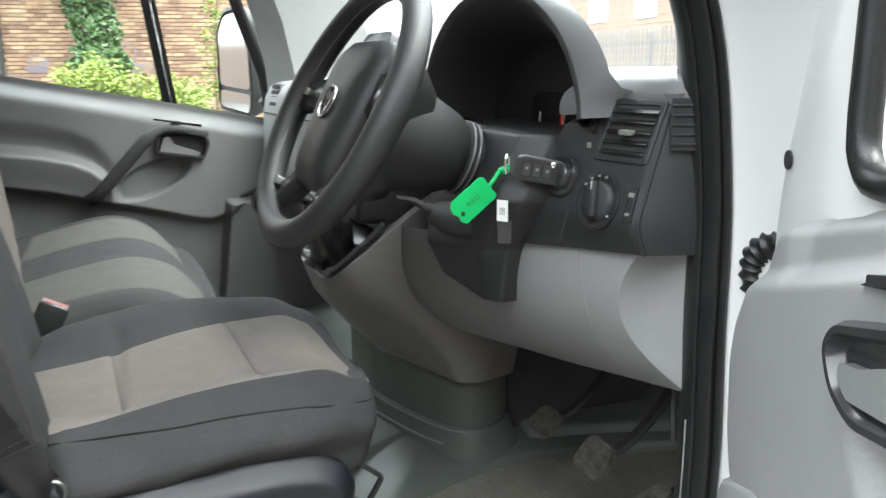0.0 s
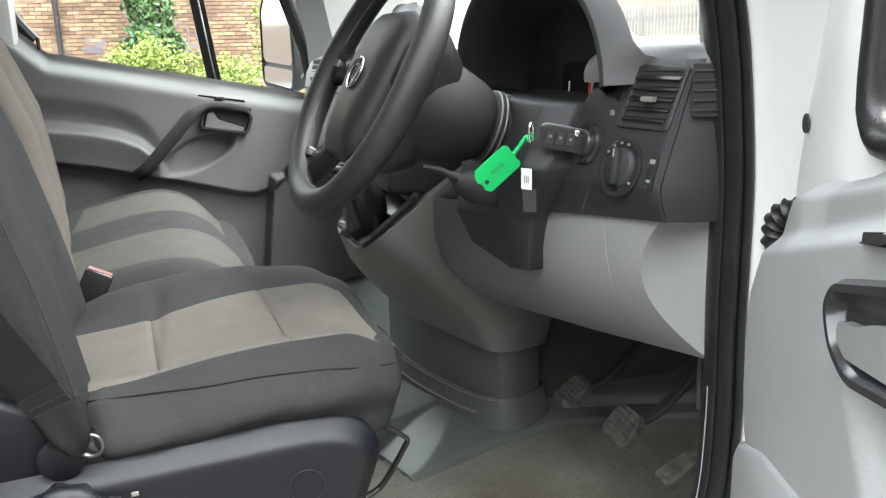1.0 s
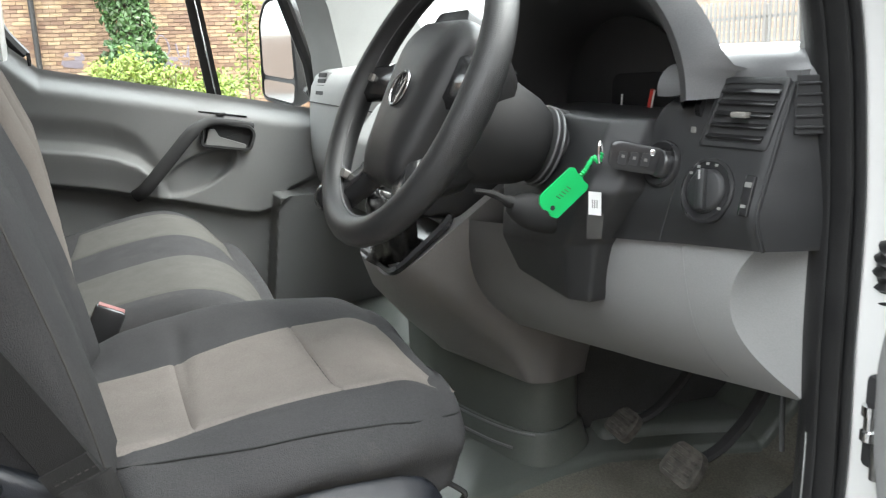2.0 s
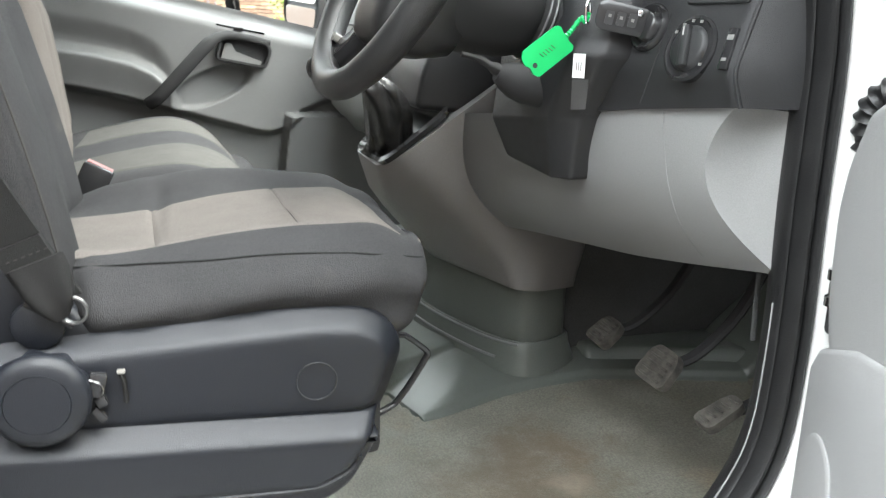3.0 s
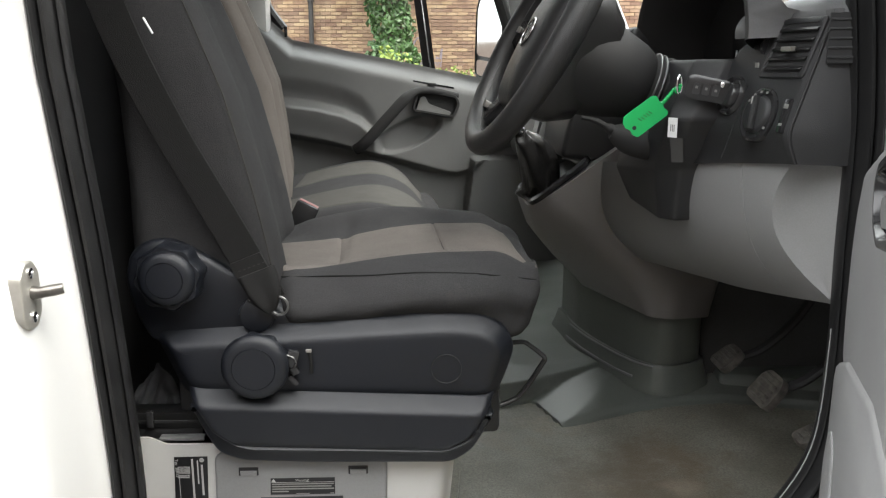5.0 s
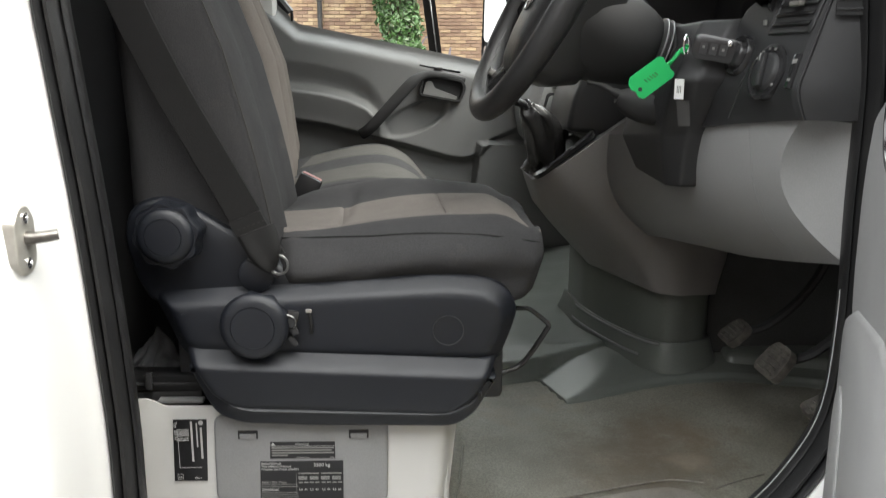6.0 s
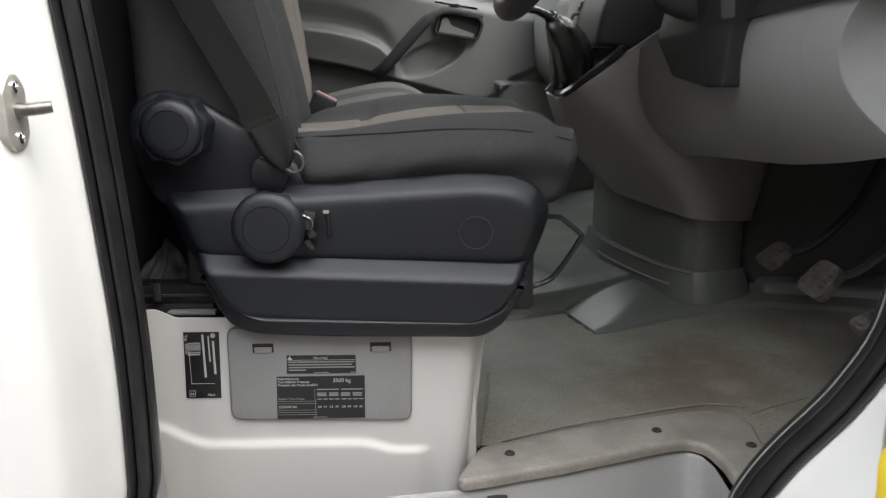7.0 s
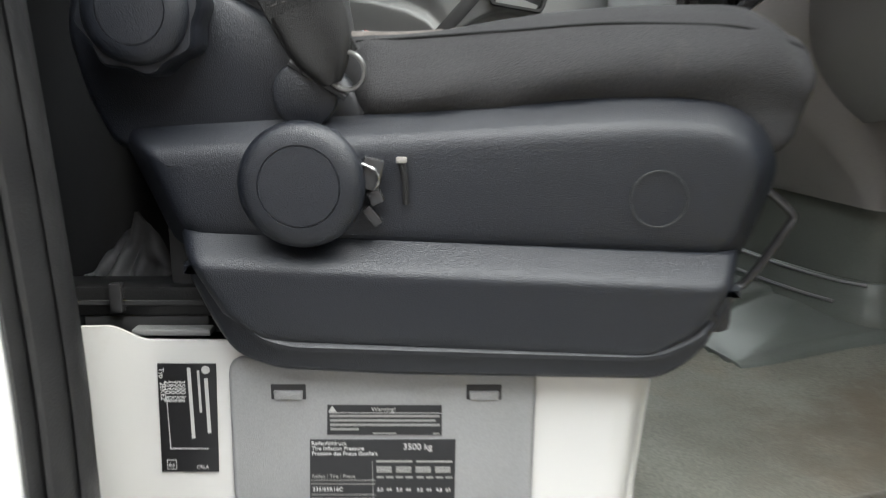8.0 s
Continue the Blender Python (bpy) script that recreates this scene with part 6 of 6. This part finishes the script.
gpath = smoothed([(0.355, 1.455, 1.158), (0.346, 1.430, 1.185), (0.335, 1.405, 1.225), (0.320, 1.385, 1.262), (0.309, 1.375, 1.281), (0.299, 1.368, 1.288)], 6)
rings = []
for i, p in enumerate(gpath):
    t = i / (len(gpath) - 1)
    r = lerp_list([(0, 0.046), (0.12, 0.036), (0.25, 0.036), (0.5, 0.034), (0.68, 0.027), (0.82, 0.017), (0.9, 0.012), (1, 0.010)], t)
    rings.append([tuple(p + Vector((math.cos(a) * r, math.sin(a) * r * 1.15, 0)) * (1 + 0.16 * math.sin(3 * a + 4 * t) + 0.06 * math.sin(7 * a - 9 * t)) + Vector((0, 0, 0.005 * math.sin(5 * a + 4 * t)))) for a in [2 * math.pi * k / 40 for k in range(40)]])
M_leather = material("black_leather", (0.018, 0.018, 0.018), 0.2, second=(0.03, 0.029, 0.028), scale=40, grain=0.6, grain_scale=500)
part("gaiter", loft(rings), M_leather, gear, "crumpled black leather gaiter", 60)
part("collar", disc((0.299, 1.368, 1.287), (-0.6, -0.6, 0.3), [(-0.004, 0.011), (0.0, 0.0125), (0.006, 0.011)], 20), M_gloss, gear, "glossy collar")
part("lever", tube([(0.299, 1.368, 1.287), (0.270, 1.335, 1.298), (0.232, 1.285, 1.304)], [0.008, 0.0065, 0.0075], 12), M_gloss, gear)
part("knob", disc((0.236, 1.290, 1.303), (-0.6, -0.75, 0.05), [(0, 0.010), (0.006, 0.016), (0.02, 0.021), (0.038, 0.022), (0.050, 0.017), (0.055, 0.009), (0.056, 0.003)], 28), M_gloss, gear)

# ---- pedals ----


def pedal(name, c, w, h, lab, lean):
    o = thing(name, lab, "pedal")
    m = pose(*c, 0, lean, 0)
    part("pad", moved(slab(rounded([(-w / 2, -h / 2 + 0.008), (-w * 0.38, -h / 2), (w * 0.38, -h / 2), (w / 2, -h / 2 + 0.008), (w / 2 - 0.003, h / 2 - 0.012), (w * 0.3, h / 2), (-w * 0.3, h / 2), (-w / 2 + 0.003, h / 2 - 0.012)], 0.010), "x", -0.007, 0.007, 0.003), m), M_worn, o, "worn rubber pad")
    for q in range(5):
        part("tread", moved(block(-0.0095, -0.006, -w / 2 + 0.011, w / 2 - 0.011, -h / 2 + 0.006 + q * (h - 0.016) / 4, -h / 2 + 0.010 + q * (h - 0.016) / 4, 0.001, 1), m), M_worn, o)
    v = Vector(c)
    part("arm", tube(smoothed([v + Vector((0.005, 0, 0.0)), v + Vector((0.06, -0.004, 0.02)), v + Vector((0.13, -0.006, 0.10)), v + Vector((0.19, -0.006, 0.26))], 5), 0.011, 8, flat=0.6), M_black, o)
    return o


pedal("clutch_pedal", (0.652, 1.215, 0.906), 0.062, 0.050, "clutch pedal with worn rubber pad", 50)
pedal("brake_pedal", (0.658, 1.064, 0.908), 0.074, 0.056, "brake pedal with worn dusty rubber pad", 38)
pedal("accelerator_pedal", (0.684, 0.955, 0.885), 0.040, 0.062, "accelerator pedal with worn pad", 62)

# ---- passenger door ----
pdoor = thing("passenger_door", "grey trimmed passenger door, closed", "door")


def belt_z(x):
    return 1.408 - 0.196 * (x - 0.155) + 0.7 * max(0, -0.27 - x)


ARM_TOP = [(-0.45, 1.338), (-0.30, 1.313), (-0.195, 1.299), (-0.11, 1.279), (-0.059, 1.255), (-0.025, 1.222), (0.005, 1.17), (0.02, 1.10)]
LOW_EDGE = [(-0.45, 1.233), (-0.271, 1.200), (-0.168, 1.181), (-0.063, 1.154), (0.06, 1.121), (0.20, 1.083), (0.24, 1.078), (0.27, 1.086), (0.30, 1.11), (0.33, 1.14), (0.45, 1.19), (0.62, 1.22)]


def trim_y(x, z):
    """Relief of the passenger door trim, lower values nearer to the cab."""
    bz = belt_z(x)
    y = 2.452
    y += 0.060 * step01(-0.06, 0.0, z - bz + 0.012) ** 2
    low = lerp_list(LOW_EDGE, x)
    lower = step01(low + 0.008, low - 0.014, z)
    y += 0.030 * lower
    top = lerp_list(ARM_TOP, x)
    arm = step01(top + 0.006, top - 0.022, z) * (1 - lower) * step01(0.015, -0.02, x)
    y -= 0.042 * arm * (0.55 + 0.45 * step01(low, top - 0.01, z))
    y += 0.020 * step01(top + 0.075, top + 0.012, z) * (1 - arm) * (1 - lower) * step01(0.02, -0.10, x)
    p, q = (x - 0.090) * 0.914 + (z - 1.205) * 0.407, (z - 1.205) * 0.914 - (x - 0.090) * 0.407
    d = (p / 0.118) ** 2 + (q / 0.046) ** 2
    y += 0.034 * step01(1.0, 0.62, d) * (0.45 + 0.55 * step01(-0.10, 0.10, p)) * (1 - lower)
    sp = step01(0.280, 0.296, x + 0.12 * (1.127 - z)) * step01(1.136, 1.126, z)
    y -= 0.065 * sp
    return y


part("door_trim", field(lambda u, v: (u, trim_y(u, 0.78 + (belt_z(u) - 0.78) * v), 0.78 + (belt_z(u) - 0.78) * v), -0.45, 0.62, 0, 1, 230, 170), M_doortrim, pdoor, "mid grey door trim", 60)
part("door_skin", block(-0.45, 0.70, 2.535, 2.56, 0.45, 1.34, 0.005), M_white, pdoor)
part("grab_handle", tube(smoothed([(-0.075, 2.430, 1.158), (-0.045, 2.412, 1.180), (0.02, 2.408, 1.250), (0.085, 2.415, 1.318), (0.125, 2.430, 1.338), (0.18, 2.436, 1.335), (0.245, 2.440, 1.322)], 6), [0.017] * 19 + [0.014 - 0.0004 * k for k in range(18)], 10, flat=0.7, up=(0, 1, 0)), M_black, pdoor, "black grab handle")
bez = rounded([(0.098, 1.275), (0.118, 1.345), (0.238, 1.325), (0.250, 1.300), (0.232, 1.252)], 0.016)
hb = part("handle_bezel", loft([[(x, y, z) for x, z in inset(bez, d)] for d, y in ((0, 2.46), (0, 2.436), (0.002, 2.431), (0.008, 2.431), (0.010, 2.446), (0.012, 2.448))]), M_black, pdoor, "black handle bezel")
part("inner_handle", loft([[(x, 2.438 + dy, z) for x, z in rounded([(0.113, 1.274), (0.126, 1.318), (0.142, 1.320), (0.152, 1.298), (0.222, 1.272), (0.216, 1.262)], 0.006)] for dy in (0.014, 0.0, -0.003)]), M_doorlow, hb, "satin grey door release")
part("lock_switch", slab(rounded([(0.10, 1.368), (0.155, 1.362), (0.235, 1.345), (0.20, 1.343), (0.13, 1.352)], 0.006), "y", 2.48, 2.455, 0.003), M_hood, pdoor)
part("lock_knob", block(0.150, 0.175, 2.448, 2.458, 1.352, 1.360, 0.002), M_gloss, pdoor)
part("speaker", disc((0.385, 2.440, 0.945), (0, -1, 0), [(0, 0.100), (0.006, 0.098), (0.008, 0.092), (0.004, 0.088), (0.006, 0.02)], 40), M_doorlow, pdoor, "round speaker grille")
win = part("window", thick(field(lambda u, v: (u, 2.545 - 0.10 * v, belt_z(u) - 0.02 + (2.04 - belt_z(u)) * v), -0.42, 0.60, 0, 1, 8, 6), 0.004), M_glass, pdoor, "clear side window")
win.visible_shadow = False
part("window_divider", loft([[(x + dx, y + dy, z) for dx, dy in ((-0.019, 0.0), (0.019, 0.0), (0.019, 0.02), (-0.019, 0.02))] for x, y, z in ((0.158, 2.525, 1.385), (0.115, 2.480, 1.70), (0.070, 2.435, 2.02))]), M_rubber, pdoor, "black window divider")
part("divider_strip", tube([(0.162, 2.522, 1.388), (0.119, 2.477, 1.70), (0.074, 2.432, 2.02)], 0.0028, 6), M_chrome, pdoor, "bright metal strip")
part("window_frame", tube(smoothed([(-0.30, 2.535, belt_z(-0.30) + 0.006), (-0.345, 2.528, belt_z(-0.345) + 0.030), (-0.362, 2.515, 1.66), (-0.362, 2.49, 1.78), (-0.355, 2.455, 2.02), (0.0, 2.45, 2.06), (0.22, 2.45, 2.03)], 5), 0.016, 8), M_rubber, pdoor, "black window rubber")
part("window_frame", tube([(0.22, 2.45, 2.03), (0.335, 2.49, 1.72), (0.418, 2.515, 1.48), (0.438, 2.52, 1.335)], 0.018, 8), M_rubber, pdoor, "black window rubber")
part("rear_frame", block(-0.45, -0.335, 2.46, 2.55, 1.40, 2.12, 0.02), M_white, pdoor)
part("top_frame", block(-0.45, 0.24, 2.44, 2.53, 2.06, 2.20, 0.02), M_white, pdoor)
part("lock_pin", tube([(-0.29, 2.515, belt_z(-0.29) - 0.01), (-0.29, 2.515, belt_z(-0.29) + 0.022)], 0.005, 8), M_gloss, pdoor)

mir = thing("door_mirror", "black door mirror with two glasses", "mirror")
house = rounded([(-0.085, 0.03), (0.075, 0.0), (0.095, 0.06), (0.085, 0.30), (0.05, 0.345), (-0.035, 0.335), (-0.075, 0.27)], 0.03, 5)
MU, MV = Vector((0.49, -0.872, 0)).normalized(), Vector((0, 0, 1))
MN = Vector((-0.872, -0.49, 0)).normalized()
MO = Vector((0.362, 2.745, 1.345))
part("housing", loft([[tuple(MO + MU * a * s + MV * (0.17 + (b - 0.17) * s) - MN * c) for a, b in house] for s, c in ((0.6, 0.10), (0.9, 0.07), (1.0, 0.02), (1.0, 0.0), (0.94, -0.004), (0.93, 0.006))]), M_dashb, mir, "black housing")
part("main_glass", loft([[tuple(MO + MU * a + MV * b + MN * c) for a, b in rounded([(-0.068, 0.105), (0.082, 0.088), (0.078, 0.285), (0.045, 0.325), (-0.030, 0.315), (-0.062, 0.26)], 0.02)] for c in (-0.004, 0.002)]), M_mirror, mir, "flat mirror glass", 20)
part("wide_glass", loft([[tuple(MO + MU * a + MV * b + MN * c) for a, b in rounded([(-0.070, 0.040), (0.070, 0.018), (0.082, 0.075), (-0.068, 0.092)], 0.015)] for c in (-0.004, 0.002)]), M_mirror, mir, "small wide angle glass", 20)
part("mirror_arm", tube([(0.44, 2.54, 1.40), (0.45, 2.66, 1.40)], 0.03, 10, flat=0.6), M_dashb, mir)

# ---- open driver's door ----
ddoor = thing("driver_door", "white driver door, open, with grey inner trim", "door")
DO = Vector((0.592, 0.672, 0))
DU = Vector((-0.40, -0.917, 0)).normalized()
DN = Vector((-0.917, 0.40, 0)).normalized()


def on_door(a, h, n):
    """A place on the open door: a along it from the hinge, h high, n out of its inner side."""
    return tuple(DO + DU * a + DN * n + Vector((0, 0, h)))


DOOR_FRONT = [(0.70, 0.050), (1.10, 0.050), (1.124, 0.041), (1.16, 0.027), (1.225, 0.021), (1.262, 0.029), (1.303, 0.056), (1.335, 0.070), (1.358, 0.086), (1.40, 0.100)]


def dtrim(u, v):
    """Inner trim: u along the door, v from foot to top; a ledge runs along it and a set-back tower stands on the ledge."""
    z = 0.70 + (1.358 + 0.20 * u ** 0.9 - 0.70) * v
    top = 1.358 + 0.20 * u ** 0.9
    front = sum(lerp_list(DOOR_FRONT, z + q * 0.008) for q in (-1, 0, 1)) / 3
    a = front + u * (0.90 - front)
    n = 0.044 - 0.040 * (1 - step01(0.0, 0.035, a - front)) ** 2
    ledge_z = 1.300 + 0.30 * (a - 0.06)
    on = step01(ledge_z - 0.006, ledge_z + 0.014, z)
    n -= on * (0.014 + 0.012 * step01(0.128, 0.156, a))
    n -= 0.014 * step01(top - 0.014, top, z)
    n -= 0.012 * (1 - step01(1.06, 1.13, z))
    n -= 0.026 * step01(0.0, 0.020, a - 0.278 - 0.86 * (1.269 - z)) * step01(1.274, 1.262, z - 0.25 * (a - 0.28))
    return on_door(a, z, n)


part("inner_trim", field(dtrim, 0, 1, 0, 1, 150, 150), M_grey, ddoor, "light grey inner trim", 60)
lower_edge = rounded([(0.044, 0.70), (0.88, 0.70), (0.88, 1.10), (0.30, 1.165), (0.13, 1.140), (0.060, 1.115), (0.046, 1.095)], 0.006)
low_trim = part("lower_trim", loft([[on_door(a, z, n) for a, z in inset(lower_edge, d)] for d, n in ((0, 0.010), (0, 0.040), (0.002, 0.0455), (0.006, 0.048))]), M_grey, ddoor, "grey lower door trim", 40)
pocket_edge = rounded([(0.056, 0.72), (0.056, 1.010), (0.074, 1.046), (0.100, 1.056), (0.126, 1.040), (0.150, 0.97), (0.170, 0.72)], 0.02, 5)
part("pocket_panel", loft([[on_door(a, z, n) for a, z in inset(pocket_edge, d)] for d, n in ((0, 0.044), (0, 0.0488), (0.002, 0.0502), (0.005, 0.0506))]), M_grey, low_trim, "raised pocket panel", 40)
skin = [(0.004, 0.50), (0.94, 0.50), (0.95, 1.42), (0.90, 2.0), (0.78, 2.13), (0.42, 2.10), (0.22, 1.86), (0.085, 1.58), (0.012, 1.36)]
hole = [(0.182, 1.404), (0.80, 1.505), (0.80, 1.98), (0.72, 2.05), (0.46, 2.02), (0.30, 1.80), (0.186, 1.58)]
so, ho = rounded(skin, 0.05), rounded(hole, 0.05)


cen = Vector((0.48, 1.72))


def ray_ring(poly, n=260):
    """Points of an outline, one for each turn round the window's middle."""
    out = []
    c = len(poly)
    for k in range(n):
        a = 2 * math.pi * k / n
        d = Vector((math.cos(a), math.sin(a)))
        best = 0.3
        for i in range(c):
            p, q = Vector(poly[i - 1]) - cen, Vector(poly[i]) - cen
            e = q - p
            den = d.x * e.y - d.y * e.x
            if abs(den) < 1e-9:
                continue
            s = (p.x * e.y - p.y * e.x) / den
            t = (p.x * d.y - p.y * d.x) / den
            if s > 0 and -1e-6 <= t <= 1 + 1e-6:
                best = s
                break
        out.append((cen.x + d.x * best, cen.y + d.y * best))
    return out


ro, rh = ray_ring(so), ray_ring(ho)
between = lambda t: [(a[0] + (b[0] - a[0]) * t, a[1] + (b[1] - a[1]) * t) for a, b in zip(ro, rh)]
part("door_shell", loft([[on_door(a, z, n) for a, z in r] for r, n in ((rh, -0.055), (ro, -0.06), (ro, -0.012), (between(0.06), 0.0), (between(0.3), 0.0035), (between(0.6), 0.0045), (between(0.9), 0.006), (rh, 0.0), (rh, -0.055))], caps=False), M_white, ddoor, "white painted door shell")
part("window_rubber", tube([Vector(on_door(a, z, 0.004)) for a, z in rh], 0.012, 10, closed=True), M_rubber, ddoor, "black window rubber")
gl = part("window", loft([[on_door(a, z, n) for a, z in ho] for n in (-0.032, -0.028)]), M_glass, ddoor, "clear side window", smooth=False)
gl.visible_shadow = False
part("grommet", disc(on_door(0.048, 1.41, 0.0035), tuple(DN), [(0, 0.0085), (0.0015, 0.0085), (0.002, 0.006)], 18), M_black, ddoor)
hz = rounded([(0.262, 1.316), (0.276, 1.336), (0.42, 1.374), (0.45, 1.350), (0.42, 1.298), (0.312, 1.277), (0.278, 1.289)], 0.014)
dh = part("handle_bezel", loft([[on_door(a, z, n) for a, z in inset(hz, d)] for d, n in ((0, 0.01), (0, 0.050), (0.003, 0.056), (0.008, 0.056), (0.012, 0.046), (0.014, 0.0445))]), M_gloss, ddoor, "black handle bezel")
part("inner_handle", loft([[on_door(a, z, n) for a, z in rounded([(0.286, 1.290), (0.282, 1.311), (0.312, 1.316), (0.335, 1.326), (0.43, 1.348), (0.42, 1.308)], 0.008)] for n in (0.044, 0.050, 0.052)]), M_doorlow, dh, "satin grey door release")
sw = part("window_switch", loft([[on_door(a, z, n) for a, z in rounded([(0.290, 1.362), (0.306, 1.369), (0.38, 1.385), (0.38, 1.377)], 0.003)] for n in (0.005, 0.044, 0.047)]), M_gloss, ddoor, "black window switches")
part("rocker", loft([[on_door(a, z, n) for a, z in rounded([(0.308, 1.366), (0.336, 1.372), (0.336, 1.379), (0.308, 1.373)], 0.002)] for n in (0.040, 0.052)]), M_gloss, sw)
bel = smoothed([(0.636, 0.724, 1.236), (0.630, 0.724, 1.262), (0.624, 0.721, 1.288), (0.622, 0.712, 1.306), (0.626, 0.697, 1.316), (0.636, 0.680, 1.320)], 6)
part("cable_bellows", tube(bel, [0.0125 + 0.0035 * (k % 3 == 1) for k in range(len(bel))], 16), M_rubber, ddoor, "black ribbed cable bellows", 70)
hg = part("hinge", block(0.607, 0.645, 0.694, 0.724, 1.088, 1.182, 0.006), M_black, ddoor, "black steel hinge")
part("hinge_roller", disc((0.6065, 0.713, 1.118), (0, 0, 1), [(0, 0.004), (0.001, 0.0085), (0.010, 0.0085), (0.012, 0.006), (0.024, 0.006), (0.026, 0.0085), (0.036, 0.0085), (0.037, 0.004)], 18), M_chrome, hg, "bright steel roller")
part("hinge_pin", tube([(0.611, 0.706, 1.080), (0.611, 0.706, 1.190)], 0.006, 10), M_dull_steel, hg)
hg = part("hinge", block(0.575, 0.625, 0.668, 0.700, 0.86, 0.90, 0.006), M_black, ddoor, "black steel hinge")

cloth = thing("yellow_cloth", "bright yellow cloth stuffed in the open door pocket", "cloth")


def clothf(u, v):
    a = 0.135 + 0.27 * u
    h = 0.908 - 0.16 * (1 - v) + 0.138 * u + 0.008 * math.sin(u * 9) + 0.006 * math.sin(u * 23 + v * 4)
    n = 0.060 + 0.005 * math.sin(u * 7 + v * 3) + 0.004 * math.sin(v * 8 + u * 12) - 0.006 * v ** 4
    return on_door(a, h, n)


part("cloth", thick(field(clothf, 0, 1, 0, 1, 40, 30), 0.004), M_yellow, cloth, "", 80)

# ---- small clutter ----
scrap = thing("cloth_scrap", "torn dusty grey rag tucked behind the seat rail", "rag")
def rag(u, v):
    """A torn sheet, low at its rear end and rising to a point beside the seat."""
    x = -0.292 + 0.078 * u
    top = lerp_list([(-0.292, 0.953), (-0.262, 0.986), (-0.240, 1.013), (-0.232, 1.006), (-0.226, 0.990), (-0.214, 0.966)], x)
    z = 0.946 + (top - 0.946) * v
    return (x, 0.925 + 0.012 * v + 0.006 * math.sin(u * 9 + v * 4) + 0.003 * math.sin(u * 23 - v * 11), z + 0.002 * math.sin(u * 31))


part("rag", thick(field(rag, 0, 1, 0, 1, 40, 24), 0.002), M_dust, scrap, "", 80)

# the things by the far wall stand back to its true distance
far = Matrix.Translation((0.1, 0, 1.42)) @ Matrix.Scale(1.5, 4) @ Matrix.Translation((-0.1, 0, -1.42))
for o in (gate, pipe, graf, tree, shrub, twig):
    o.matrix_world = far

# ---- bricks, last ----
random.seed(9)
brick_bm = block(-0.1075, 0.1075, -0.02, 0.02, -0.0325, 0.0325, 0.004, 1)
first = part("brick", brick_bm, M_brick, wall, smooth=False)
first.location = (-1.2, YB + 0.012, 1.0125)
count, rest = 1, []
for r in range(0, 76):
    z = 0.0375 + r * 0.075
    for c in range(0, 66):
        x = -9.4 + c * 0.225 + (0.1125 if r % 2 else 0.0)
        yy = YB + 0.012 + random.uniform(-0.004, 0.003)
        if x > 5.1:
            continue
        if 1.6 < z < 2.6 and -1.6 < x < 3.2 and count < 300:
            o = first.copy()
            scene.collection.objects.link(o)
            o.location = (x, yy, z)
            count += 1
        elif -7.1 < x < -3.2 and z < 3.8:
            continue
        else:
            rest.append((x, yy, z))
vs, fs = [], []
for x, y, z in rest:
    i = len(vs)
    for sx, sz in ((-0.107, -0.032), (0.107, -0.032), (0.107, 0.032), (-0.107, 0.032)):
        vs.append((x + sx, y - 0.02, z + sz))
    for sx, sz in ((-0.109, -0.034), (0.109, -0.034), (0.109, 0.034), (-0.109, 0.034)):
        vs.append((x + sx, y + 0.02, z + sz))
    fs += [(i, i + 1, i + 2, i + 3), (i, i + 4, i + 5, i + 1), (i + 1, i + 5, i + 6, i + 2), (i + 2, i + 6, i + 7, i + 3), (i + 3, i + 7, i + 4, i)]
me = bpy.data.meshes.new("bricks")
me.from_pydata(vs, [], fs)
me.materials.append(M_brick)
rest_o = new("bricks", me)
rest_o.parent = wall
tagged(rest_o, kind="stuff")
